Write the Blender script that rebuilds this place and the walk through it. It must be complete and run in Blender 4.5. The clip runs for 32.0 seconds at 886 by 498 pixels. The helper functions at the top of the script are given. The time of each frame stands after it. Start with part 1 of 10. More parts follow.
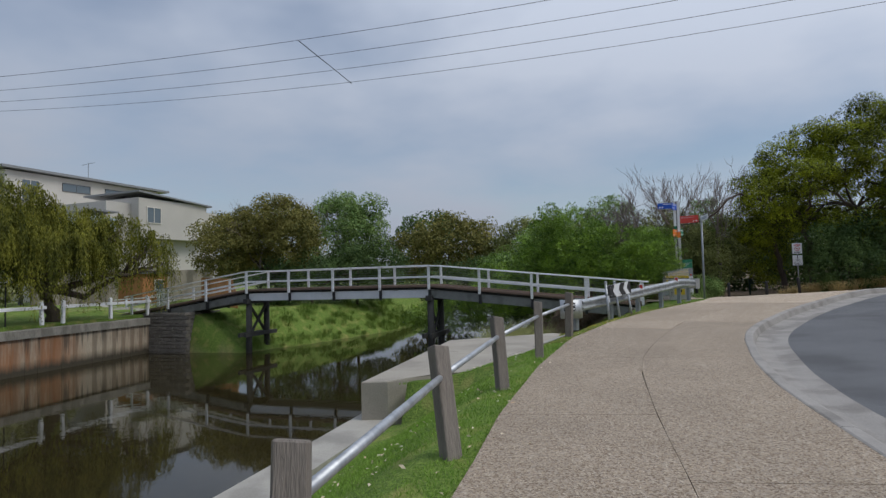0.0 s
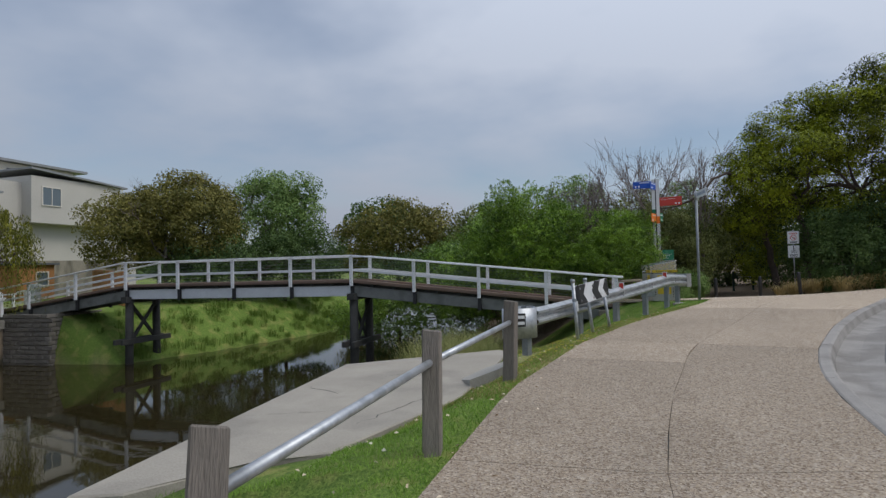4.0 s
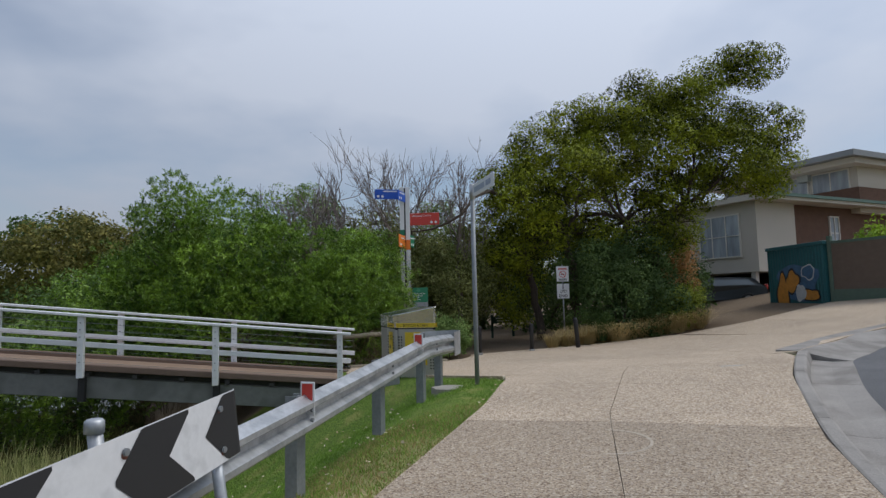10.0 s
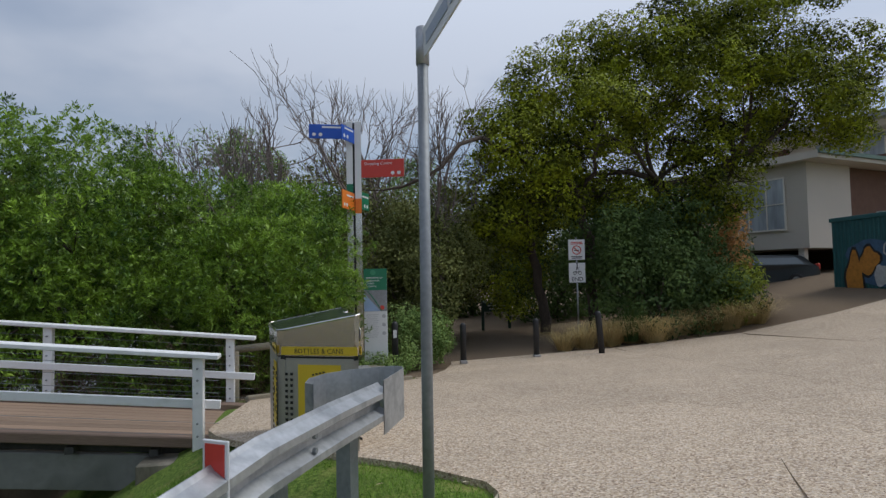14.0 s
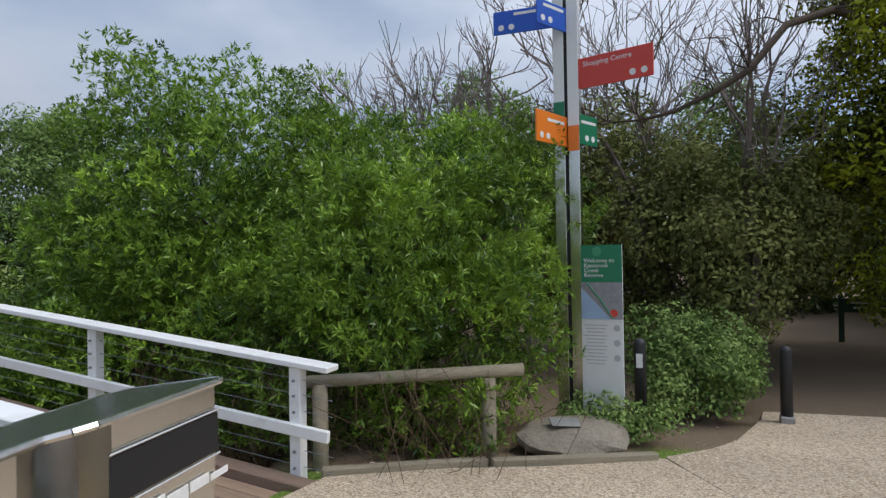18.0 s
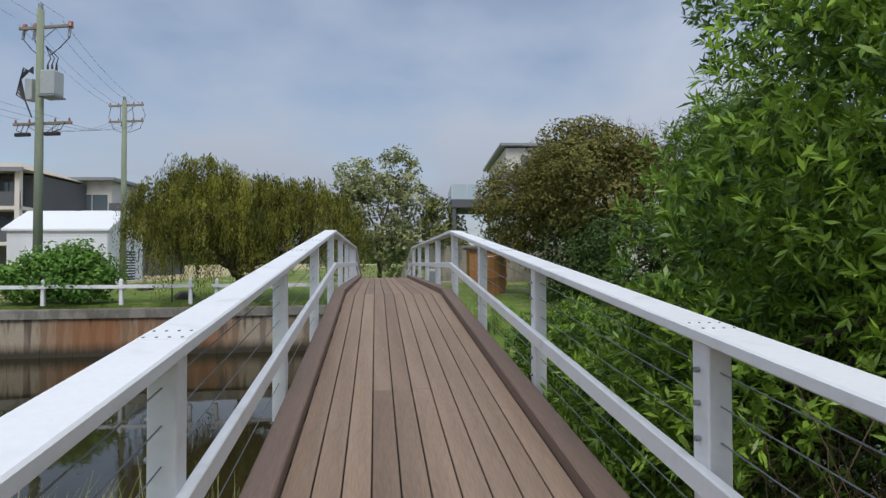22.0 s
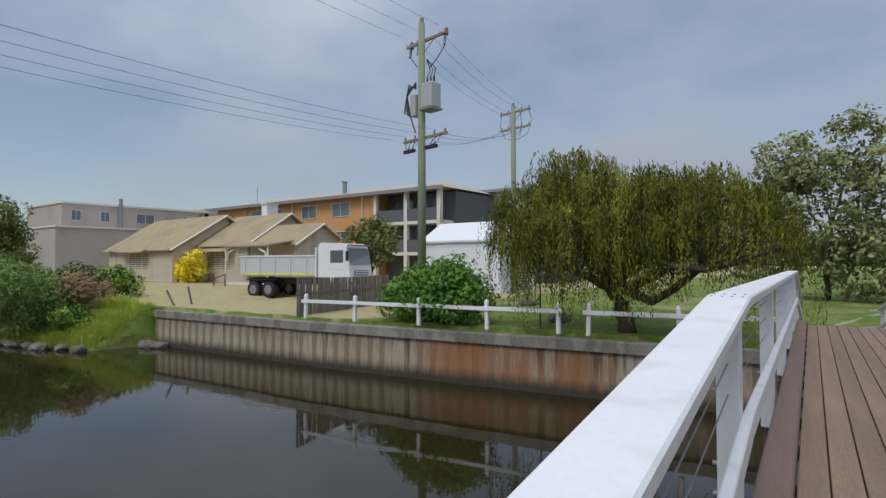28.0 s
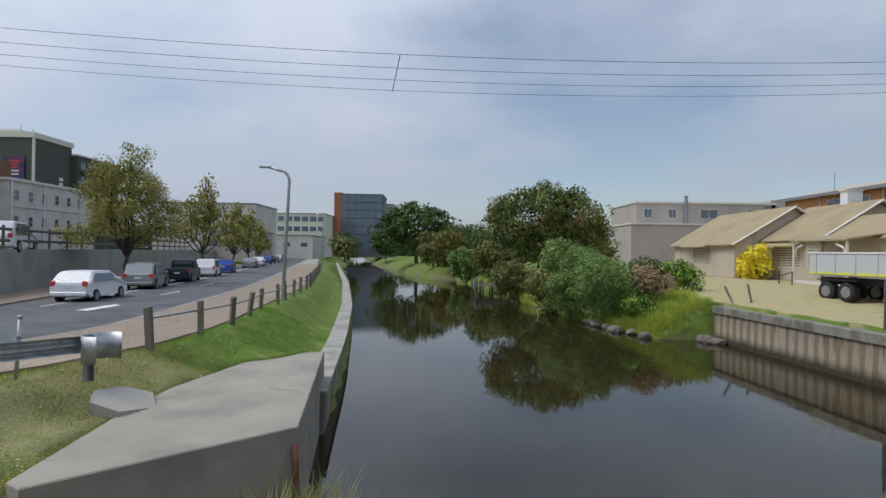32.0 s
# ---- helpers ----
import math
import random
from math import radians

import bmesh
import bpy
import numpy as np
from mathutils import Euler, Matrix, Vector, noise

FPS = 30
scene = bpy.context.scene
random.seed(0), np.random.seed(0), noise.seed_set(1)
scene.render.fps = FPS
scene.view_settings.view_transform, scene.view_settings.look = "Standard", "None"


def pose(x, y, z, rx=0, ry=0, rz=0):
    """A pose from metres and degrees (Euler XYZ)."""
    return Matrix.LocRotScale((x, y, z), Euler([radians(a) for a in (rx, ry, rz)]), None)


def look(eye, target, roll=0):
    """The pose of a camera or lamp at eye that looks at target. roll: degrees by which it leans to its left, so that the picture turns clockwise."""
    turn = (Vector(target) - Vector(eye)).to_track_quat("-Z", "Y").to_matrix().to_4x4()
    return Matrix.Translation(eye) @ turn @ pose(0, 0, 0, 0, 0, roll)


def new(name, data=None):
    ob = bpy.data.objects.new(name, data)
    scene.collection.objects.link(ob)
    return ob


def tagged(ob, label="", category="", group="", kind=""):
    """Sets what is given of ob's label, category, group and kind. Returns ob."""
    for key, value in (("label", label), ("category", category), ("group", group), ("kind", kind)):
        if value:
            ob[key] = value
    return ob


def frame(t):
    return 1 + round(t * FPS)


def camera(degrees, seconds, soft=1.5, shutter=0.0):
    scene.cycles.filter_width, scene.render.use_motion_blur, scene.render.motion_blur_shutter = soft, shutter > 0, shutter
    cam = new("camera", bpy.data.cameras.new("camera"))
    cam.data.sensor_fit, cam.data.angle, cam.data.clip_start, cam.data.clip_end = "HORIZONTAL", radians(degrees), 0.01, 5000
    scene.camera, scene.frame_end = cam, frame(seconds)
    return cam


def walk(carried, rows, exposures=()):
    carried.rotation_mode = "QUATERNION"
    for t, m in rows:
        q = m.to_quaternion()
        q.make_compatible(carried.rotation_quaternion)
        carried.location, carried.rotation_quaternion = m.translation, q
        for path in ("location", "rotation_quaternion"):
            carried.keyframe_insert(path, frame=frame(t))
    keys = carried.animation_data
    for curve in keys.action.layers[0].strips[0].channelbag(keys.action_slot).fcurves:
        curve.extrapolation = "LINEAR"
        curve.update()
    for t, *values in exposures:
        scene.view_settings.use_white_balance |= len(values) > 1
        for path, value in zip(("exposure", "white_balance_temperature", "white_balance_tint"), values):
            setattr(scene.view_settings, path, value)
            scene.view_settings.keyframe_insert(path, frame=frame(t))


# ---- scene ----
cam = camera(75.0, 32.0, 1.4)
METRES, EYE, TILT, LEAN, TURN = 38.0, 1.5, 0.0, 0.0, 21.8
ROWS = [
    (0.0, 0.0, 0.0, 0.0, 0.08, 2.86, 1.52),
    (0.5, 0.0038, 0.0184, -0.0003, 2.13, 2.5, 1.45),
    (1.0, 0.0062, 0.0367, 0.0003, 5.41, 2.46, 1.38),
    (1.5, 0.0085, 0.0547, 0.0006, 8.46, 2.3, 1.32),
    (2.0, 0.0129, 0.0736, 0.0009, 7.62, 1.84, 1.25),
    (2.5, 0.0178, 0.093, 0.0009, 5.19, 1.73, 1.25),
    (3.0, 0.0247, 0.1121, 0.001, 2.58, 1.54, 1.31),
    (3.5, 0.0313, 0.1312, 0.0008, -0.44, 1.8, 1.31),
    (4.0, 0.0398, 0.1494, 0.0007, -3.37, 1.97, 1.36),
    (4.5, 0.0473, 0.168, 0.0006, -6.8, 2.25, 1.34),
    (6.5, 0.0805, 0.2399, 0.0032, -16.64, 2.17, 1.27),
    (7.0, 0.0874, 0.257, 0.0038, -18.13, 2.06, 1.28),
    (7.5, 0.0954, 0.2749, 0.0037, -19.1, 2.47, 1.33),
    (8.0, 0.1019, 0.2931, 0.0041, -20.8, 3.09, 1.35),
    (8.5, 0.1096, 0.3105, 0.0041, -22.05, 4.16, 1.33),
    (9.0, 0.1171, 0.3287, 0.005, -24.15, 4.72, 1.34),
    (9.5, 0.1255, 0.3456, 0.0059, -25.41, 4.74, 1.33),
    (10.0, 0.1346, 0.3635, 0.007, -27.36, 4.89, 1.34),
    (10.5, 0.1428, 0.3804, 0.0083, -29.19, 5.2, 1.34),
    (11.0, 0.1526, 0.3966, 0.009, -30.87, 5.31, 1.34),
    (11.5, 0.1627, 0.4119, 0.0091, -32.77, 5.07, 1.34),
    (12.0, 0.1732, 0.4247, 0.0088, -33.07, 4.75, 1.3),
    (12.5, 0.1839, 0.4393, 0.0095, -31.92, 4.18, 1.23),
    (13.0, 0.1933, 0.4544, 0.0108, -29.03, 3.58, 1.23),
    (13.5, 0.2039, 0.4691, 0.0117, -27.2, 3.04, 1.19),
    (14.0, 0.2135, 0.4831, 0.0121, -27.93, 2.51, 1.16),
    (14.5, 0.2255, 0.4963, 0.012, -28.14, 1.65, 1.11),
    (16.5, 0.269, 0.5487, 0.0148, -16.57, 0.84, 1.13),
    (17.0, 0.2791, 0.5621, 0.015, -11.09, -0.04, 1.02),
    (17.5, 0.2843, 0.5773, 0.0141, -4.98, -0.18, 1.0),
    (18.0, 0.2878, 0.5925, 0.0138, 3.51, 0.5, 0.93),
    (18.5, 0.2894, 0.6086, 0.0131, 9.89, 0.37, 0.82),
    (19.0, 0.2905, 0.6257, 0.0111, 17.57, 0.28, 0.74),
    (19.5, 0.2877, 0.6421, 0.0094, 25.45, -0.07, 0.55),
    (20.0, 0.2811, 0.6558, 0.0079, 35.54, -0.24, 0.45),
    (20.5, 0.2707, 0.6678, 0.0063, 45.57, 0.08, 0.32),
    (21.0, 0.2580, 0.6762, 0.0054, 55.1, 0.76, 0.2),
    (21.5, 0.2447, 0.6844, 0.0044, 61.63, 0.8, 0.16),
    (22.0, 0.2289, 0.6915, 0.0036, 66.14, 1.24, 0.13),
    (22.5, 0.2121, 0.6979, 0.0039, 70.4, 1.21, 0.17),
    (23.0, 0.1962, 0.7031, 0.0054, 73.07, 1.34, 0.15),
    (23.5, 0.1801, 0.7077, 0.0085, 76.36, 1.31, 0.24),
    (24.0, 0.1631, 0.7122, 0.0099, 79.98, 1.36, 0.28),
    (24.5, 0.1453, 0.7144, 0.0106, 82.94, 0.64, 0.31),
    (25.0, 0.1290, 0.7181, 0.0108, 86.79, 0.13, 0.3),
    (25.5, 0.1167, 0.7225, 0.0138, 89.02, 0.29, 0.31),
    (27.5, 0.0671, 0.7326, 0.0201, 97.0, 1.04, 0.23),
    (28.0, 0.0574, 0.7334, 0.0214, 105.36, 1.37, 0.12),
    (28.5, 0.0501, 0.7346, 0.0237, 113.23, 1.64, -0.1),
    (29.0, 0.0451, 0.7332, 0.0242, 121.27, 1.88, -0.39),
    (29.5, 0.0423, 0.7333, 0.0250, 130.67, 1.34, -0.6),
    (30.0, 0.0415, 0.7338, 0.0252, 139.44, 0.82, -0.78),
    (30.5, 0.0418, 0.7344, 0.0251, 146.61, 0.46, -0.92),
    (31.0, 0.0419, 0.7339, 0.0251, 151.57, 0.49, -0.98),
    (31.5, 0.0422, 0.7337, 0.0251, 155.13, 0.47, -0.96),
    (32.0, 0.0423, 0.7336, 0.0250, 157.57, 0.37, -0.86),
]
walk(cam, [(t, pose(0, 0, EYE, TILT, LEAN, TURN) @ pose(METRES * x, METRES * y, METRES * z, 90 + pitch, roll, yaw)) for t, x, y, z, yaw, pitch, roll in ROWS],
     [(0.0, 0.0), (12.0, 0.0), (14.0, 0.0), (17.0, 0.2), (19.0, 0.38), (20.0, 0.42), (21.0, 0.36), (24.0, 0.05), (28.0, 0.05), (30.0, 0.1), (32.0, 0.18)])

# ---- light ----
world = bpy.data.worlds.new("sky")
scene.world = world
world.use_nodes = True
wn, wl = world.node_tree.nodes, world.node_tree.links
wn.clear()
SUN_EL, SUN_AZ = 55.0, 85.0
w_out, w_bg = wn.new("ShaderNodeOutputWorld"), wn.new("ShaderNodeBackground")
w_sky = wn.new("ShaderNodeTexSky")
w_sky.sky_type, w_sky.sun_disc = "NISHITA", False
w_sky.sun_elevation, w_sky.sun_rotation = radians(SUN_EL), radians(SUN_AZ)
w_co = wn.new("ShaderNodeTexCoord")
w_sep = wn.new("ShaderNodeSeparateXYZ")
wl.new(w_co.outputs["Generated"], w_sep.inputs[0])
# a cloud layer: the direction is projected on a flat deck, so clouds close up towards the horizon
w_add = wn.new("ShaderNodeMath"); w_add.operation = "ADD"; w_add.inputs[1].default_value = 0.22
w_abs = wn.new("ShaderNodeMath"); w_abs.operation = "ABSOLUTE"
wl.new(w_sep.outputs["Z"], w_abs.inputs[0]); wl.new(w_abs.outputs[0], w_add.inputs[0])
w_div = wn.new("ShaderNodeVectorMath"); w_div.operation = "DIVIDE"
w_comb = wn.new("ShaderNodeCombineXYZ")
for k in range(3):
    wl.new(w_add.outputs[0], w_comb.inputs[k])
wl.new(w_co.outputs["Generated"], w_div.inputs[0]); wl.new(w_comb.outputs[0], w_div.inputs[1])
w_noise = wn.new("ShaderNodeTexNoise")
w_noise.inputs["Scale"].default_value, w_noise.inputs["Detail"].default_value, w_noise.inputs["Roughness"].default_value = 0.85, 5.0, 0.5
wl.new(w_div.outputs[0], w_noise.inputs["Vector"])
w_ramp = wn.new("ShaderNodeValToRGB")
w_ramp.color_ramp.elements[0].position, w_ramp.color_ramp.elements[1].position = 0.36, 0.62
w_ramp.color_ramp.elements[0].color, w_ramp.color_ramp.elements[1].color = (0.2, 0.2, 0.2, 1), (1, 1, 1, 1)
wl.new(w_noise.outputs["Fac"], w_ramp.inputs[0])
# overcast deck: brighter overhead than at the horizon
w_gain = wn.new("ShaderNodeMapRange")
w_gain.inputs["From Min"].default_value, w_gain.inputs["From Max"].default_value = 0.0, 1.0
w_gain.inputs["To Min"].default_value, w_gain.inputs["To Max"].default_value = 4.3, 9.5
wl.new(w_abs.outputs[0], w_gain.inputs["Value"])
w_cloud = wn.new("ShaderNodeVectorMath"); w_cloud.operation = "SCALE"
w_cloud.inputs[0].default_value = (0.81, 0.90, 1.08)
# the cloud deck is brighter round the veiled sun
w_dot = wn.new("ShaderNodeVectorMath"); w_dot.operation = "DOT_PRODUCT"
w_dot.inputs[1].default_value = (math.cos(radians(SUN_EL)) * math.sin(radians(SUN_AZ)), math.cos(radians(SUN_EL)) * math.cos(radians(SUN_AZ)), math.sin(radians(SUN_EL)))
wl.new(w_co.outputs["Generated"], w_dot.inputs[0])
w_glow = wn.new("ShaderNodeMapRange")
w_glow.inputs["From Min"].default_value, w_glow.inputs["From Max"].default_value = -0.6, 1.0
w_glow.inputs["To Min"].default_value, w_glow.inputs["To Max"].default_value = 0.80, 1.30
wl.new(w_dot.outputs["Value"], w_glow.inputs["Value"])
w_mul = wn.new("ShaderNodeMath"); w_mul.operation = "MULTIPLY"
wl.new(w_gain.outputs[0], w_mul.inputs[0]); wl.new(w_glow.outputs[0], w_mul.inputs[1])
wl.new(w_mul.outputs[0], w_cloud.inputs["Scale"])
w_mix = wn.new("ShaderNodeMix"); w_mix.data_type = "RGBA"
wl.new(w_ramp.outputs[0], w_mix.inputs["Factor"])
wl.new(w_sky.outputs[0], w_mix.inputs["A"]); wl.new(w_cloud.outputs[0], w_mix.inputs["B"])
wl.new(w_mix.outputs["Result"], w_bg.inputs["Color"])
w_bg.inputs["Strength"].default_value = 0.10
wl.new(w_bg.outputs[0], w_out.inputs["Surface"])

sun = new("sun", bpy.data.lights.new("sun", "SUN"))
sun.data.energy, sun.data.angle, sun.data.color = 1.5, radians(24), (1.0, 0.96, 0.9)
_a = radians(SUN_AZ)
sun.matrix_world = look((60 * math.sin(_a), 60 * math.cos(_a), 85.7), (0, 0, 0))
tagged(sun, "sun behind thin cloud", "sun", kind="structure")


# ---- building helpers ----
def thing(name, label, category, x, y, z, rz=0, group="", rx=0, ry=0):
    ob = new(name)
    ob.empty_display_size = 0.2
    ob.matrix_world = pose(x, y, z, rx, ry, rz)
    return tagged(ob, label, category, group)


def part(name, bm, material, parent=None, label="", smooth=False):
    me = bpy.data.meshes.new(name)
    bm.normal_update()
    bm.to_mesh(me)
    bm.free()
    if smooth:
        for p in me.polygons:
            p.use_smooth = True
    me.materials.append(material)
    ob = new(name, me)
    ob.parent = parent
    return tagged(ob, label)


def again(ob, m, parent=None):
    """A further object on the same mesh."""
    o = new(ob.name.split(".")[0], ob.data)
    o.parent = parent if parent is not None else ob.parent
    o.matrix_basis = m
    for key in ("label", "category", "group", "kind"):
        if key in ob:
            o[key] = ob[key]
    return o


def structure(ob, label, category):
    return tagged(ob, label, category, kind="structure")


def box(bm, c, s, m=None, bevel=0.0):
    mm = Matrix.LocRotScale(c, None, s)
    r = bmesh.ops.create_cube(bm, size=1.0, matrix=(m @ mm) if m is not None else mm)
    if bevel:
        vs = set(r["verts"])
        es = [e for e in bm.edges if e.verts[0] in vs and e.verts[1] in vs]
        bmesh.ops.bevel(bm, geom=es, offset=bevel, segments=1, affect="EDGES")
    return bm


def boxm(c, s, bevel=0.0, m=None):
    return box(bmesh.new(), c, s, m, bevel)


def tube(bm, pts, radii, seg=8, caps=True):
    pts = [Vector(p) for p in pts]
    if not hasattr(radii, "__len__"):
        radii = [radii] * len(pts)
    rings = []
    for i, p in enumerate(pts):
        d = (pts[min(i + 1, len(pts) - 1)] - pts[max(i - 1, 0)]).normalized()
        up = Vector((0, 0, 1)) if abs(d.z) < 0.9 else Vector((1, 0, 0))
        a = d.cross(up).normalized()
        b = a.cross(d).normalized()
        rings.append([bm.verts.new(p + radii[i] * (a * math.cos(2 * math.pi * k / seg) + b * math.sin(2 * math.pi * k / seg))) for k in range(seg)])
    for r0, r1 in zip(rings, rings[1:]):
        for k in range(seg):
            bm.faces.new((r0[k], r1[k], r1[(k + 1) % seg], r0[(k + 1) % seg]))
    if caps:
        bm.faces.new(rings[0])
        bm.faces.new(rings[-1][::-1])
    return bm


def tubem(pts, radii, seg=8):
    return tube(bmesh.new(), pts, radii, seg)


def prism(bm, pts, z0, z1, m=None):
    """A solid over a plan outline (counter-clockwise), between two heights (numbers or a function of x, y)."""
    f0 = z0 if callable(z0) else (lambda x, y: z0)
    f1 = z1 if callable(z1) else (lambda x, y: z1)
    mm = m if m is not None else Matrix.Identity(4)
    lo = [bm.verts.new(mm @ Vector((x, y, f0(x, y)))) for x, y in pts]
    hi = [bm.verts.new(mm @ Vector((x, y, f1(x, y)))) for x, y in pts]
    n = len(pts)
    bm.faces.new(hi)
    bm.faces.new(lo[::-1])
    for i in range(n):
        bm.faces.new((lo[i], lo[(i + 1) % n], hi[(i + 1) % n], hi[i]))
    return bm


def profile(bm, pts2, x0, x1, m=None):
    """A solid: an outline in y, z swept along x."""
    mm = m if m is not None else Matrix.Identity(4)
    a = [bm.verts.new(mm @ Vector((x0, y, z))) for y, z in pts2]
    b = [bm.verts.new(mm @ Vector((x1, y, z))) for y, z in pts2]
    n = len(pts2)
    bm.faces.new(a[::-1])
    bm.faces.new(b)
    for i in range(n):
        bm.faces.new((a[i], a[(i + 1) % n], b[(i + 1) % n], b[i]))
    bmesh.ops.recalc_face_normals(bm, faces=bm.faces[:])
    return bm


def mesh_np(name, verts, faces, material, parent=None, smooth=False):
    me = bpy.data.meshes.new(name)
    verts = np.asarray(verts, dtype=np.float32)
    faces = np.asarray(faces, dtype=np.int32)
    n, k = faces.shape
    me.vertices.add(len(verts))
    me.vertices.foreach_set("co", verts.ravel())
    me.loops.add(n * k)
    me.loops.foreach_set("vertex_index", faces.ravel())
    me.polygons.add(n)
    me.polygons.foreach_set("loop_start", np.arange(0, n * k, k, dtype=np.int32))
    if smooth:
        me.polygons.foreach_set("use_smooth", np.ones(n, dtype=bool))
    me.update(calc_edges=True)
    me.materials.append(material)
    ob = new(name, me)
    ob.parent = parent
    return ob


def text_mesh(body, size, material, name="lettering", extrude=0.001, align="LEFT"):
    """Letters as a mesh, in the x, z plane, facing -y."""
    cu = bpy.data.curves.new(name, "FONT")
    cu.body, cu.size, cu.extrude, cu.align_x, cu.resolution_u = body, size, extrude, align, 2
    tmp = bpy.data.objects.new(name, cu)
    me = bpy.data.meshes.new_from_object(tmp)
    bpy.data.objects.remove(tmp)
    me.transform(Matrix.Rotation(radians(90), 4, "X"))
    me.materials.clear()
    me.materials.append(material)
    return me


# ---- materials ----
def mat(name, color, rough=0.7, metal=0.0, var=0.15, scale=6.0, fine=60.0, bump=0.15, rand=0.0, second=None, amount=0.5, spec=0.5, patch=1.2, stretch=None):
    """A surface with coarse and fine variation of its colour, and relief. second: a further colour in patches; rand: variation from piece to piece."""
    m = bpy.data.materials.new(name)
    m.use_nodes = True
    n, l = m.node_tree.nodes, m.node_tree.links
    b = n["Principled BSDF"]
    b.inputs["Roughness"].default_value, b.inputs["Metallic"].default_value = rough, metal
    b.inputs["Specular IOR Level"].default_value = spec
    co = n.new("ShaderNodeTexCoord")
    vec = co.outputs["Object"]
    if stretch:
        mp = n.new("ShaderNodeMapping")
        mp.inputs["Scale"].default_value = stretch
        l.new(vec, mp.inputs[0])
        vec = mp.outputs[0]
    n1, n2 = n.new("ShaderNodeTexNoise"), n.new("ShaderNodeTexNoise")
    n1.inputs["Scale"].default_value, n1.inputs["Detail"].default_value = scale, 4
    n2.inputs["Scale"].default_value, n2.inputs["Detail"].default_value = fine, 3
    l.new(vec, n1.inputs["Vector"]); l.new(vec, n2.inputs["Vector"])
    add = n.new("ShaderNodeMath"); add.operation = "ADD"
    l.new(n1.outputs["Fac"], add.inputs[0]); l.new(n2.outputs["Fac"], add.inputs[1])
    rng = n.new("ShaderNodeMapRange")
    rng.inputs["From Min"].default_value, rng.inputs["From Max"].default_value = 0.6, 1.4
    rng.inputs["To Min"].default_value, rng.inputs["To Max"].default_value = 1 - var, 1 + var
    l.new(add.outputs[0], rng.inputs["Value"])
    src = None
    if second:
        n3 = n.new("ShaderNodeTexNoise")
        n3.inputs["Scale"].default_value, n3.inputs["Detail"].default_value = patch, 6
        l.new(vec, n3.inputs["Vector"])
        r3 = n.new("ShaderNodeMapRange")
        r3.inputs["From Min"].default_value, r3.inputs["From Max"].default_value = 0.62 - 0.25 * amount, 0.72 - 0.25 * amount
        l.new(n3.outputs["Fac"], r3.inputs["Value"])
        mx = n.new("ShaderNodeMix"); mx.data_type = "RGBA"
        mx.inputs["A"].default_value, mx.inputs["B"].default_value = (*color, 1), (*second, 1)
        l.new(r3.outputs[0], mx.inputs["Factor"])
        src = mx.outputs["Result"]
    sc = n.new("ShaderNodeVectorMath"); sc.operation = "SCALE"
    if src:
        l.new(src, sc.inputs[0])
    else:
        sc.inputs[0].default_value = color
    l.new(rng.outputs[0], sc.inputs["Scale"])
    last = sc.outputs[0]
    if rand:
        oi = n.new("ShaderNodeObjectInfo")
        r4 = n.new("ShaderNodeMapRange")
        r4.inputs["To Min"].default_value, r4.inputs["To Max"].default_value = 1 - rand, 1 + rand
        l.new(oi.outputs["Random"], r4.inputs["Value"])
        s2 = n.new("ShaderNodeVectorMath"); s2.operation = "SCALE"
        l.new(last, s2.inputs[0]); l.new(r4.outputs[0], s2.inputs["Scale"])
        last = s2.outputs[0]
    l.new(last, b.inputs["Base Color"])
    if bump:
        bp = n.new("ShaderNodeBump")
        bp.inputs["Strength"].default_value, bp.inputs["Distance"].default_value = bump, 0.02
        l.new(add.outputs[0], bp.inputs["Height"])
        l.new(bp.outputs[0], b.inputs["Normal"])
    return m


LEAF_GAIN = 2.3


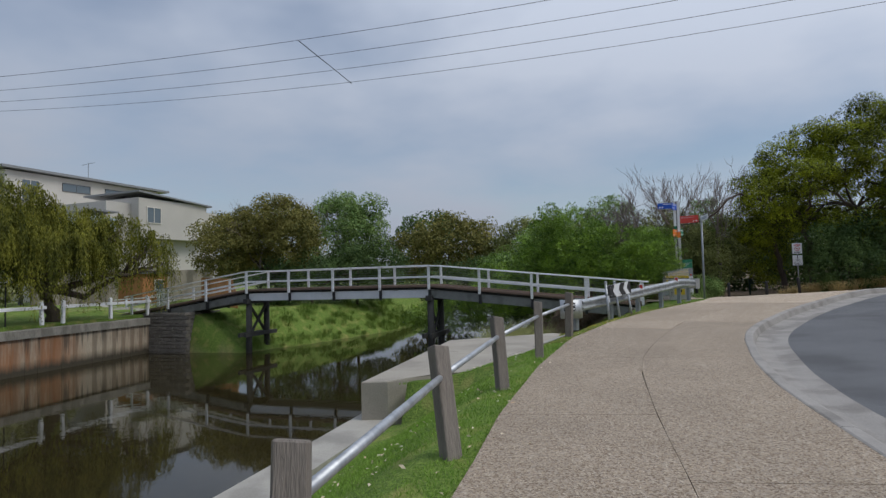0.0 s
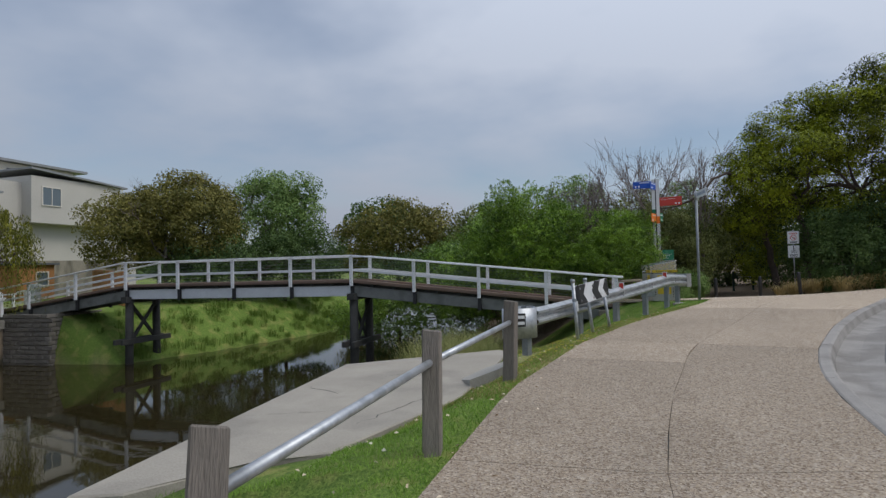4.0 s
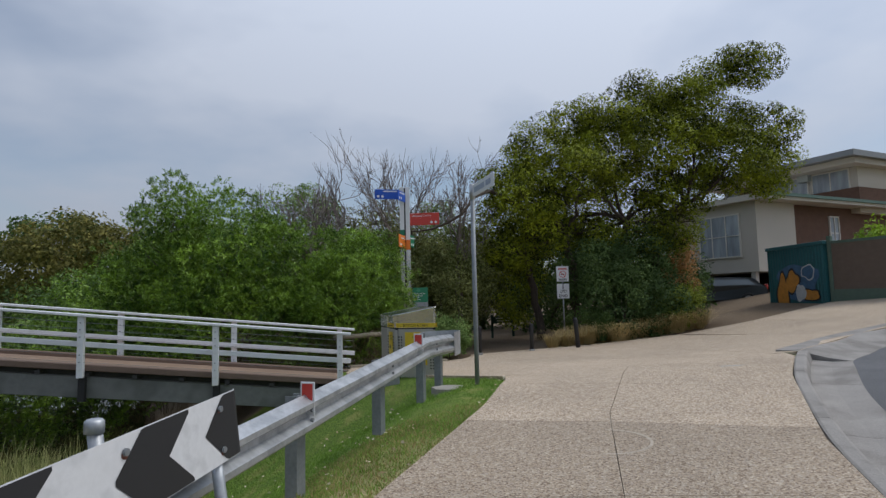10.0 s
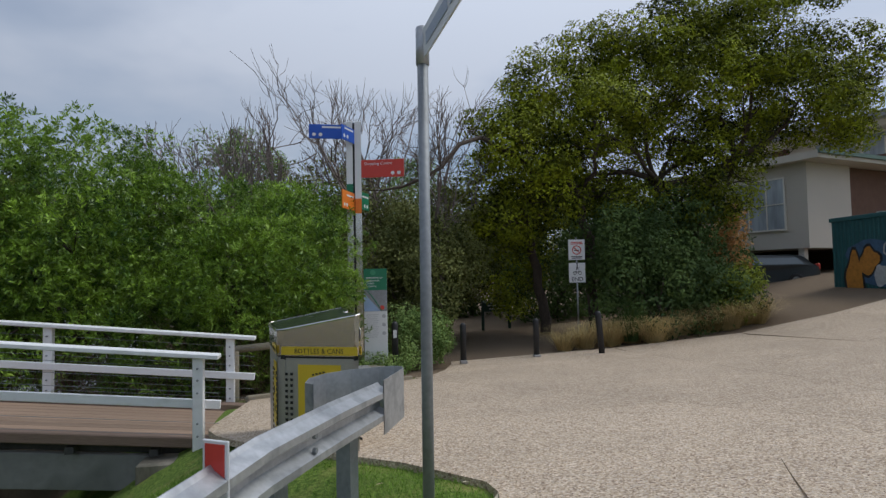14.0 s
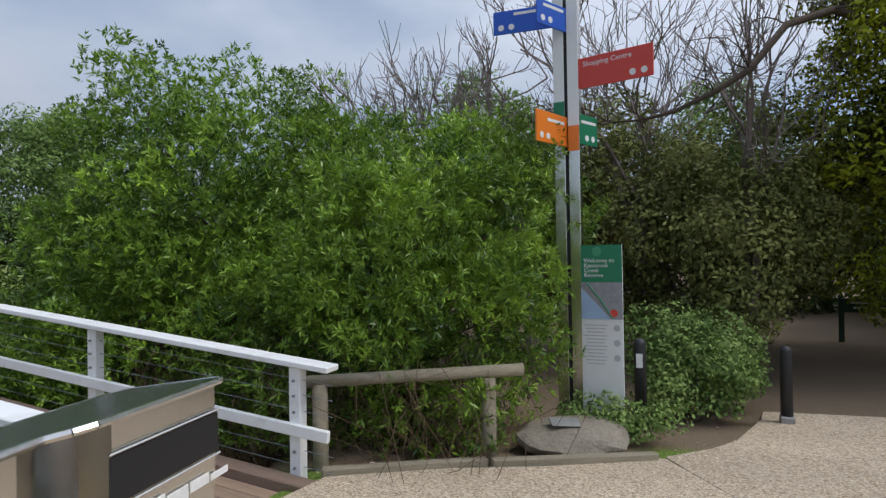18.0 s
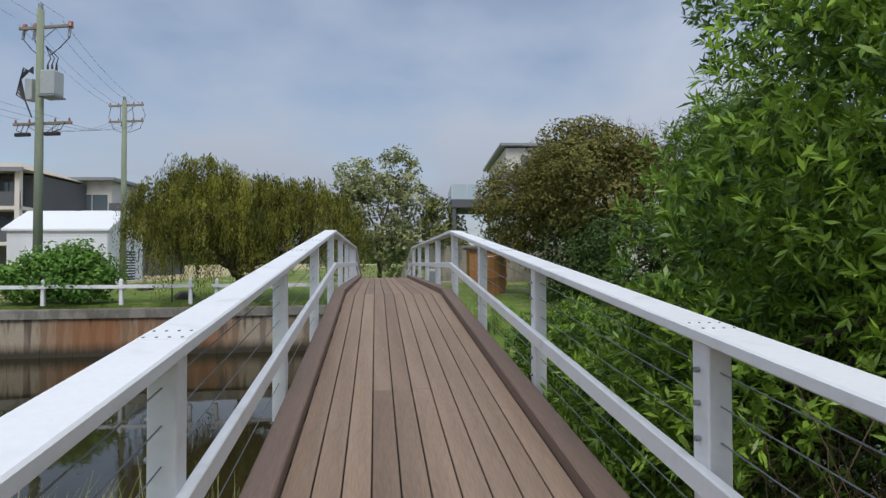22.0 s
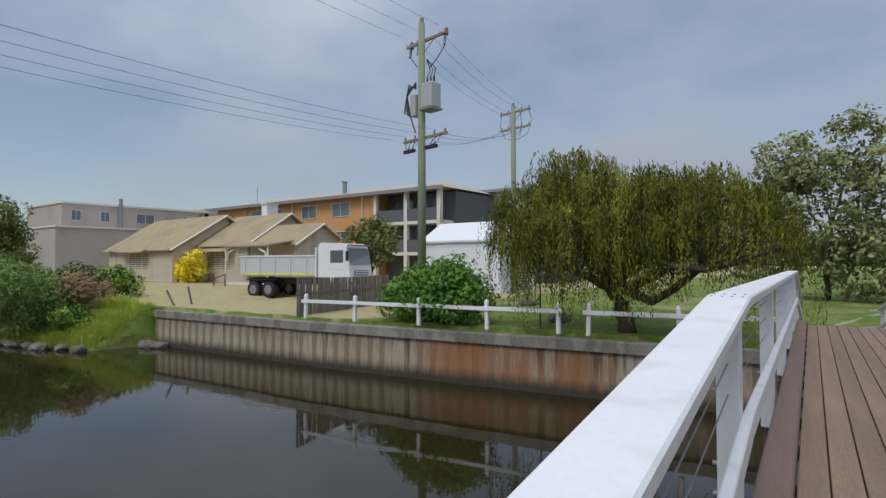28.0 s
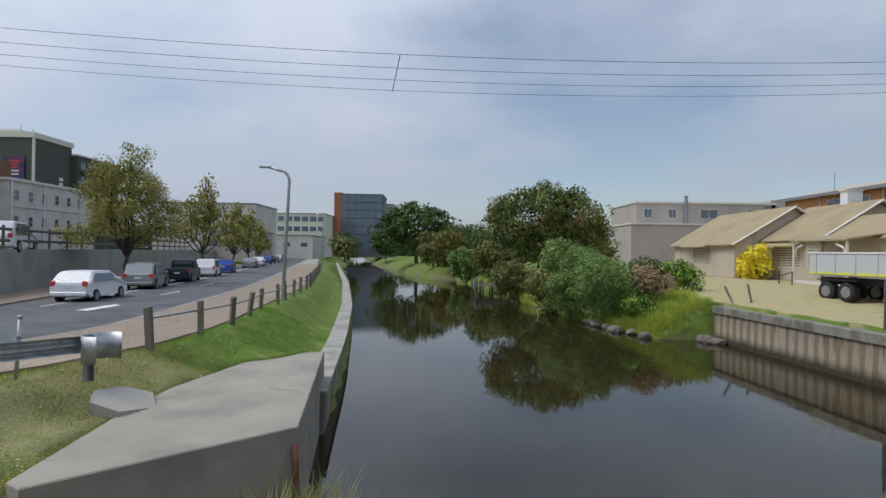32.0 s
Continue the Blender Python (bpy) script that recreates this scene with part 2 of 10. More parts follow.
def leaf_mat(name, dark, light, rough=0.55, warm=None, gloss=0.12):
    """Leaves: each leaf's colour varies by its island, and some light passes through."""
    m = bpy.data.materials.new(name)
    dark, light = [tuple(min(1.0, LEAF_GAIN * c) for c in q) for q in (dark, light)]
    m.use_nodes = True
    n, l = m.node_tree.nodes, m.node_tree.links
    b = n["Principled BSDF"]
    b.inputs["Roughness"].default_value = rough
    b.inputs["Specular IOR Level"].default_value = gloss
    g = n.new("ShaderNodeNewGeometry")
    co = n.new("ShaderNodeTexCoord")
    nz = n.new("ShaderNodeTexNoise")
    nz.inputs["Scale"].default_value, nz.inputs["Detail"].default_value = 1.3, 3
    l.new(co.outputs["Object"], nz.inputs["Vector"])
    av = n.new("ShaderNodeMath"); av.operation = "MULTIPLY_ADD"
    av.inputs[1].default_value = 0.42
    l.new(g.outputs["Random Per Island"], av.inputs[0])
    # each spray has its own tone, with inner shade and willow-top light put in
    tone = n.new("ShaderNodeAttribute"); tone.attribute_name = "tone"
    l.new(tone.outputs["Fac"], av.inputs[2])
    ad = n.new("ShaderNodeMath"); ad.operation = "ADD"; ad.use_clamp = True
    l.new(av.outputs[0], ad.inputs[0])
    sh = n.new("ShaderNodeMath"); sh.operation = "MULTIPLY_ADD"
    sh.inputs[1].default_value, sh.inputs[2].default_value = 1.3, -0.48
    l.new(nz.outputs["Fac"], sh.inputs[0])
    l.new(sh.outputs[0], ad.inputs[1])
    rp = n.new("ShaderNodeValToRGB")
    rp.color_ramp.elements[0].color, rp.color_ramp.elements[1].color = (*dark, 1), (*light, 1)
    if warm:
        e = rp.color_ramp.elements.new(0.93)
        e.color = (*light, 1)
        rp.color_ramp.elements[2].color = (*warm, 1)
    l.new(ad.outputs[0], rp.inputs[0])
    l.new(rp.outputs[0], b.inputs["Base Color"])
    tr = n.new("ShaderNodeBsdfTranslucent")
    l.new(rp.outputs[0], tr.inputs["Color"])
    mixs = n.new("ShaderNodeMixShader")
    mixs.inputs[0].default_value = 0.25
    l.new(b.outputs[0], mixs.inputs[1]); l.new(tr.outputs[0], mixs.inputs[2])
    l.new(mixs.outputs[0], n["Material Output"].inputs["Surface"])
    return m


def glass_mat(name, tint=(0.10, 0.13, 0.15), rough=0.05):
    m = bpy.data.materials.new(name)
    m.use_nodes = True
    b = m.node_tree.nodes["Principled BSDF"]
    b.inputs["Base Color"].default_value = (*tint, 1)
    b.inputs["Roughness"].default_value = rough
    b.inputs["Specular IOR Level"].default_value = 0.8
    return m


M_WHITE = mat("white_paint", (0.78, 0.79, 0.80), 0.5, var=0.05, scale=3, fine=40, bump=0.06, second=(0.70, 0.71, 0.70), amount=0.22, patch=5)
M_TIMBER = mat("deck_timber", (0.24, 0.168, 0.118), 0.75, var=0.26, scale=2.0, fine=26, bump=0.25, rand=0.2, stretch=(0.35, 4, 4))
M_KERBT = mat("kerb_timber", (0.19, 0.13, 0.098), 0.8, var=0.22, scale=2.0, fine=26, bump=0.3, stretch=(0.35, 4, 4))
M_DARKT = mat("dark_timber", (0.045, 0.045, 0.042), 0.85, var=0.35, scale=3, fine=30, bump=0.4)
M_POST = mat("weathered_timber", (0.19, 0.165, 0.14), 0.9, var=0.35, scale=3, fine=30, bump=0.7, rand=0.22, stretch=(6, 6, 0.5))
M_LOG = mat("treated_log", (0.25, 0.22, 0.16), 0.85, var=0.3, scale=3, fine=30, bump=0.5, stretch=(0.6, 5, 5))
M_STEEL = mat("galvanised_steel", (0.44, 0.46, 0.48), 0.48, 0.7, var=0.18, scale=4, fine=25, bump=0.05, second=(0.34, 0.36, 0.38), amount=0.5, patch=5)
M_STEELD = mat("dull_galvanised_steel", (0.25, 0.27, 0.285), 0.6, 0.5, var=0.2, scale=4, fine=30, bump=0.08)
M_GIRDER = mat("grey_painted_steel", (0.19, 0.195, 0.185), 0.6, var=0.15, scale=1.5, fine=12, bump=0.05, second=(0.13, 0.135, 0.125), amount=0.5, patch=1.5)
M_GIRDERW = mat("white_painted_steel", (0.66, 0.68, 0.70), 0.5, var=0.08, scale=1.5, fine=12, bump=0.03)
M_BLACK = mat("black_steel", (0.02, 0.02, 0.022), 0.6, var=0.2)
M_CONC = mat("concrete", (0.36, 0.34, 0.30), 0.85, var=0.18, scale=1.5, fine=50, bump=0.25, second=(0.27, 0.255, 0.225), amount=0.55, patch=0.8)
M_CONCS = mat("stained_concrete", (0.30, 0.27, 0.215), 0.88, var=0.28, scale=1.2, fine=30, bump=0.35, second=(0.17, 0.155, 0.12), amount=0.6, patch=1.4, stretch=(1, 1, 0.35))
M_KERB = mat("kerb_concrete", (0.29, 0.272, 0.25), 0.88, var=0.22, scale=2, fine=60, bump=0.3, second=(0.215, 0.2, 0.182), amount=0.5, patch=1.3)
M_ASPHALT = mat("asphalt", (0.115, 0.118, 0.124), 0.9, var=0.25, scale=0.7, fine=120, bump=0.4, second=(0.085, 0.087, 0.092), amount=0.5, patch=0.5)
M_LINE = mat("road_paint", (0.72, 0.72, 0.70), 0.7, var=0.12, scale=5, fine=60, bump=0.1)
M_SOIL = mat("leaf_litter", (0.13, 0.095, 0.065), 0.95, var=0.4, scale=3, fine=45, bump=0.6)
M_BARK = mat("bark", (0.085, 0.065, 0.05), 0.95, var=0.4, scale=4, fine=25, bump=0.8, stretch=(3, 3, 0.6))
M_STEM = mat("brown_stems", (0.12, 0.078, 0.045), 0.9, var=0.3, bump=0)
M_TWIG = mat("bare_twigs", (0.20, 0.165, 0.15), 0.95, var=0.3, bump=0)
M_ROCK = mat("rock", (0.16, 0.145, 0.125), 0.9, var=0.35, scale=2.5, fine=20, bump=0.8, rand=0.2)
M_GLASS = glass_mat("window_glass")
M_RED = mat("red_sign_paint", (0.58, 0.055, 0.04), 0.45, var=0.05, bump=0)
M_BLUE = mat("blue_sign_paint", (0.010, 0.085, 0.48), 0.45, var=0.05, bump=0)
M_ORANGE = mat("orange_sign_paint", (0.75, 0.2, 0.02), 0.45, var=0.05, bump=0)
M_GREEN = mat("green_sign_paint", (0.01, 0.17, 0.085), 0.45, var=0.05, bump=0)
M_YELLOW = mat("yellow_paint", (0.72, 0.50, 0.03), 0.5, var=0.06, bump=0)
M_SIGNW = mat("sign_white", (0.70, 0.71, 0.72), 0.5, var=0.04, bump=0)
M_INK = mat("black_print", (0.015, 0.015, 0.016), 0.6, var=0.1, bump=0)
M_RUBBER = mat("rubber", (0.018, 0.018, 0.019), 0.8, var=0.2, bump=0.1)
M_CHROME = mat("polished_steel", (0.70, 0.68, 0.64), 0.22, 1.0, var=0.06, scale=5, fine=60, bump=0.02)
M_BRUSHED = mat("brushed_steel", (0.50, 0.49, 0.47), 0.42, 0.8, var=0.08, scale=3, fine=60, bump=0.03)
L_WATTLE = leaf_mat("wattle_leaves", (0.008, 0.012, 0.003), (0.20, 0.23, 0.014), warm=(0.15, 0.085, 0.025))
L_WATTLE.node_tree.nodes["Mix Shader"].inputs[0].default_value = 0.1
L_BUSH = leaf_mat("bush_leaves", (0.016, 0.042, 0.006), (0.185, 0.28, 0.035), 0.35, gloss=0.4)
L_WILLOW = leaf_mat("weeping_leaves", (0.022, 0.027, 0.005), (0.185, 0.18, 0.028))
L_OLIVE = leaf_mat("olive_leaves", (0.035, 0.043, 0.014), (0.155, 0.165, 0.055), warm=(0.15, 0.09, 0.035))
L_BROWN = leaf_mat("brownish_leaves", (0.038, 0.042, 0.012), (0.165, 0.145, 0.04))
L_DARK = leaf_mat("dark_leaves", (0.02, 0.036, 0.013), (0.07, 0.105, 0.03))
L_GREY = leaf_mat("greyish_leaves", (0.044, 0.078, 0.022), (0.165, 0.22, 0.07))
L_YELLOW = leaf_mat("yellow_flowers", (0.35, 0.26, 0.02), (0.75, 0.58, 0.05))
L_GRASS = leaf_mat("grass_blades", (0.05, 0.10, 0.015), (0.16, 0.24, 0.045), 0.6)
L_STRAW = leaf_mat("dry_grass_blades", (0.10, 0.085, 0.032), (0.27, 0.225, 0.105), 0.7)

# ---- levels and plan lines ----
WATER = -2.3
EY = [-400, -160, -80, -41, -13, 2, 10, 16.95, 19.5, 21, 26, 30, 38, 55, 80, 400]
EX = [60, 23, 8.5, 1.4, -3.1, -5.05, -5.85, -6.65, -3.98, -4.6, -4.9, -6.2, -9.5, -12, -24, -150]
WY = [-400, -180, -88, -75, -43, -25, -13, -6.5, -6, 6.4, 16.3, 24.5, 25.2, 30, 38, 55, 80, 400]
WX = [40, 13, -4, -12, -15.8, -17.7, -19.5, -21.2, -24.6, -25.4, -26.7, -27.9, -22.0, -20.5, -19.4, -22, -32, -160]
PY = [-160, -80, -41, -13, 0, 4, 6, 9, 12.3, 15.6, 17.8, 19, 21.7, 23.3, 23.9, 24.3, 24.9, 26.2, 27, 30, 32, 34]
PX = [29, 13.0, 5.2, 0.2, -1.1, -1.5, -1.8, -2.05, -2.1, -1.6, -0.95, -0.5, 0.75, 1.35, 1.48, 1.42, 0.9, -0.9, -1.3, -1.3, 0.2, 0.2]


# kerb line: y up to the bend, then it swings east
KY = [-160, -80, -41, -13, 0, 5.7, 8, 10, 12.67, 14, 15.5, 17.6, 19.6, 22, 24.2, 26, 28, 30.4, 35.2]
KX = [32.4, 16.4, 8.6, 3.6, 2.1, 1.4, 1.12, 1.05, 1.19, 1.37, 1.76, 2.52, 3.46, 4.95, 6.7, 9.4, 16.0, 24, 40]


def x_kerb(y):
    return np.interp(y, KY, KX)


def x_east(y):
    return np.interp(y, EY, EX)


def x_west(y):
    return np.interp(y, WY, WX)


def x_path(y):
    return np.interp(y, PY, PX)


def step(a, b, v):
    t = np.clip((v - a) / (b - a), 0, 1)
    return t * t * (3 - 2 * t)


def level(x, y):
    """The height of the paved ground on the east side."""
    yy = np.clip(y, 0, 23)
    z = 0.001 * yy * yy - 0.065 * (np.clip(y, 23, 33) - 23)
    east = np.clip(x - 1, 0, 60)
    z = z + step(12, 24, y) * (0.045 * np.minimum(east, 30) + 0.006 * np.clip(x - 5, 0, 13) ** 2)
    return z


def ground_h(x, y):
    x, y = np.asarray(x, float), np.asarray(y, float)
    e, w, p = x_east(y), x_west(y), x_path(y)
    # east bank
    de = x - e
    top = level(x, y) - 0.05
    foot = np.where(y < 9.9, -1.28, np.where(y < 19.5, -0.5, -1.9))
    foot = np.where(y > 26, -2.0, foot)
    inner = np.where(y < 9.9, e + 0.62, np.where(y < 19.5, np.interp(y, [9.9, 11, 11.5, 14.4, 16.6, 19.4], [-5.0, -4.62, -4.02, -3.42, -3.46, -3.7]), e + 0.1))
    span = np.maximum(p - 0.12 - inner, 0.6)
    span = np.where(y > 25.5, 4.5, span)
    zt = level(np.maximum(x, inner + span), y) - 0.05
    k = step(0, 1, (x - inner) / span)
    east = foot + (zt - foot) * np.where(x > inner, k, 0)
    east = np.where((y > 9.6) & (y < 19.55) & (x < inner), -3.3, east)
    east = np.where((x > p) & (y < 25.0), top, east)
    east = np.where((x > x_kerb(y)) & (y < 35), level(x, y) - 0.32, east)
    # west bank
    dw = w - x
    lawn = -0.16 + 0.42 * step(3, 18, dw) + 0.15 * step(30, 60, dw)
    walled = (y > -6.0) & (y < 24.8)
    bank = np.where(walled, lawn, -2.2 + (lawn + 2.2) * step(-0.3, 3.8, dw))
    z = np.where(x > e, east, np.where(x < w, bank, -3.3))
    z = np.where(walled & (x < w) & (dw < 0.3), -3.3, z)
    return z


def axis(fine0, fine1, stepf, lo, hi):
    a = list(np.arange(fine0, fine1, stepf))
    d, v = stepf, fine1
    while v < hi:
        a.append(v)
        d = min(d * 1.22, 60)
        v += d
    d, v = stepf * 1.22, fine0 - stepf
    b = []
    while v > lo:
        b.append(v)
        d = min(d * 1.22, 60)
        v -= d
    return np.array(sorted(b) + a)


def ground_material():
    m = bpy.data.materials.new("grass_ground")
    m.use_nodes = True
    n, l = m.node_tree.nodes, m.node_tree.links
    b = n["Principled BSDF"]
    b.inputs["Roughness"].default_value = 0.95
    b.inputs["Specular IOR Level"].default_value = 0.15
    co = n.new("ShaderNodeTexCoord")
    at = n.new("ShaderNodeAttribute"); at.attribute_name = "dry"
    so = n.new("ShaderNodeAttribute"); so.attribute_name = "soil"
    noise_of = []
    for s, d in ((0.35, 5), (2.2, 5), (28.0, 4), (140.0, 2)):
        q = n.new("ShaderNodeTexNoise")
        q.inputs["Scale"].default_value, q.inputs["Detail"].default_value = s, d
        l.new(co.outputs["Object"], q.inputs["Vector"])
        noise_of.append(q)
    def mixc(a, bcol, fac):
        x = n.new("ShaderNodeMix"); x.data_type = "RGBA"
        for slot, v in (("A", a), ("B", bcol)):
            if isinstance(v, tuple):
                x.inputs[slot].default_value = (*v, 1)
            else:
                l.new(v, x.inputs[slot])
        l.new(fac, x.inputs["Factor"])
        return x.outputs["Result"]
    def rng(src, a, c):
        r = n.new("ShaderNodeMapRange")
        r.inputs["From Min"].default_value, r.inputs["From Max"].default_value = a, c
        l.new(src, r.inputs["Value"])
        return r.outputs[0]
    green = mixc((0.076, 0.135, 0.024), (0.18, 0.255, 0.054), rng(noise_of[2].outputs["Fac"], 0.35, 0.65))
    green = mixc(green, (0.28, 0.27, 0.09), rng(noise_of[1].outputs["Fac"], 0.52, 0.75))
    straw = mixc((0.36, 0.31, 0.16), (0.50, 0.43, 0.25), rng(noise_of[2].outputs["Fac"], 0.35, 0.65))
    straw = mixc(straw, (0.20, 0.22, 0.07), rng(noise_of[1].outputs["Fac"], 0.58, 0.72))
    ad = n.new("ShaderNodeMath"); ad.operation = "MULTIPLY_ADD"
    ad.inputs[1].default_value = 0.9
    l.new(noise_of[0].outputs["Fac"], ad.inputs[0])
    l.new(at.outputs["Fac"], ad.inputs[2])
    col = mixc(green, straw, rng(ad.outputs[0], 0.75, 1.05))
    col = mixc(col, (0.185, 0.14, 0.098), so.outputs["Fac"])
    sc = n.new("ShaderNodeVectorMath"); sc.operation = "SCALE"
    l.new(col, sc.inputs[0])
    fr = n.new("ShaderNodeMapRange")
    fr.inputs["From Min"].default_value, fr.inputs["From Max"].default_value = 0.3, 0.7
    fr.inputs["To Min"].default_value, fr.inputs["To Max"].default_value = 0.65, 1.35
    l.new(noise_of[3].outputs["Fac"], fr.inputs["Value"])
    l.new(fr.outputs[0], sc.inputs["Scale"])
    l.new(sc.outputs[0], b.inputs["Base Color"])
    bp = n.new("ShaderNodeBump")
    bp.inputs["Strength"].default_value, bp.inputs["Distance"].default_value = 0.6, 0.05
    l.new(noise_of[2].outputs["Fac"], bp.inputs["Height"])
    l.new(bp.outputs[0], b.inputs["Normal"])
    return m


def build_ground():
    ax, ay = axis(-33, 12, 0.3, -900, 900), axis(-14, 40, 0.3, -900, 900)
    X, Y = np.meshgrid(ax, ay)
    Z = ground_h(X, Y)
    rough = np.array([[noise.noise((x * 0.7, y * 0.7, 0.0)) for x in ax] for y in ay])
    paved = (X > x_path(Y) - 0.3)
    Z = Z + np.where(paved & (Y < 40), 0, 0.06 * rough * (Z > WATER - 0.5))
    v = np.stack([X.ravel(), Y.ravel(), Z.ravel()], 1)
    ny, nx = X.shape
    i = np.arange((ny - 1) * (nx - 1))
    a = (i // (nx - 1)) * nx + i % (nx - 1)
    ob = mesh_np("ground", v, np.stack([a, a + 1, a + nx + 1, a + nx], 1), ground_material(), smooth=True)
    dw = x_west(Y) - X
    dry = np.where((dw > 0) & (Y < 9), np.where(Y < -6.0, step(3.2, 5.0, dw), step(0.2, 1.0, dw)) * step(10, 6.5, Y) * step(-70, -50, Y), 0)
    dry = np.where((dw > 0) & (Y >= 9), 0.12 + 0.2 * step(6, 12, dw), dry)
    dry = np.where((X > x_east(Y)) & (Y > 13.0) & (Y < 21), 0.5, dry)
    soil = np.where((X > x_path(Y) - 0.1) & (Y > 31.5), 1.0, 0)
    soil = np.where((X > x_east(Y)) & (Y > 29.3) & (X < 1), 1.0, soil)
    soil = np.where((X < x_east(Y)) & (X > x_west(Y)), 1.0, soil)
    for name, val in (("dry", dry), ("soil", soil)):
        at = ob.data.attributes.new(name, "FLOAT", "POINT")
        at.data.foreach_set("value", np.asarray(val, np.float32).ravel())
    return structure(ob, "mown grass banks and lawns along the creek", "ground")


ground = build_ground()


def water_material():
    m = bpy.data.materials.new("creek_water")
    m.use_nodes = True
    n, l = m.node_tree.nodes, m.node_tree.links
    b = n["Principled BSDF"]
    b.inputs["Base Color"].default_value = (0.025, 0.020, 0.008, 1)
    b.inputs["Roughness"].default_value = 0.03
    b.inputs["IOR"].default_value = 1.33
    b.inputs["Specular IOR Level"].default_value = 0.75
    co = n.new("ShaderNodeTexCoord")
    a1, a2 = n.new("ShaderNodeTexNoise"), n.new("ShaderNodeTexNoise")
    a1.inputs["Scale"].default_value, a1.inputs["Detail"].default_value = 2.6, 3
    a2.inputs["Scale"].default_value, a2.inputs["Detail"].default_value = 0.16, 2
    l.new(co.outputs["Object"], a1.inputs["Vector"]); l.new(co.outputs["Object"], a2.inputs["Vector"])
    r = n.new("ShaderNodeMapRange")
    r.inputs["From Min"].default_value, r.inputs["From Max"].default_value = 0.42, 0.68
    r.inputs["To Min"].default_value, r.inputs["To Max"].default_value = 0.010, 0.08
    l.new(a2.outputs["Fac"], r.inputs["Value"])
    bp = n.new("ShaderNodeBump")
    bp.inputs["Distance"].default_value = 0.05
    l.new(r.outputs[0], bp.inputs["Strength"])
    l.new(a1.outputs["Fac"], bp.inputs["Height"])
    l.new(bp.outputs[0], b.inputs["Normal"])
    return m


bm = bmesh.new()
bmesh.ops.create_grid(bm, x_segments=2, y_segments=2, size=1, matrix=Matrix.LocRotScale((-20, -60, WATER), None, (150, 340, 1)))
water = structure(part("water", bm, water_material()), "calm dark olive creek water mirroring the banks", "water")


# ---- east side: path, kerb, road ----
def ribbon(name, left, right, ys, zoff, thick, material, label, category):
    """A slab between two plan lines (functions of y) that follows the level."""
    bm = bmesh.new()
    rows = []
    for y in ys:
        xl, xr = float(left(y)), float(right(y))
        k = max(2, int((xr - xl) / 1.2) + 1)
        rows.append((y, xl, xr))
    K = 10
    vt = [[bm.verts.new((xl + (xr - xl) * j / K, y, float(level(xl + (xr - xl) * j / K, y)) + zoff)) for j in range(K + 1)] for y, xl, xr in rows]
    vb = [[bm.verts.new((v.co.x, v.co.y, v.co.z - thick)) for v in (r[0], r[-1])] for r in vt]
    for r0, r1 in zip(vt, vt[1:]):
        for j in range(K):
            bm.faces.new((r0[j], r0[j + 1], r1[j + 1], r1[j]))
    for i in range(len(vt) - 1):
        bm.faces.new((vt[i][0], vt[i + 1][0], vb[i + 1][0], vb[i][0]))
        bm.faces.new((vt[i + 1][-1], vt[i][-1], vb[i][1], vb[i + 1][1]))
    for i in (0, -1):
        f = vt[i] + [vb[i][1], vb[i][0]]
        bm.faces.new(f if i == 0 else f[::-1])
    return structure(part(name, bm, material), label, category)




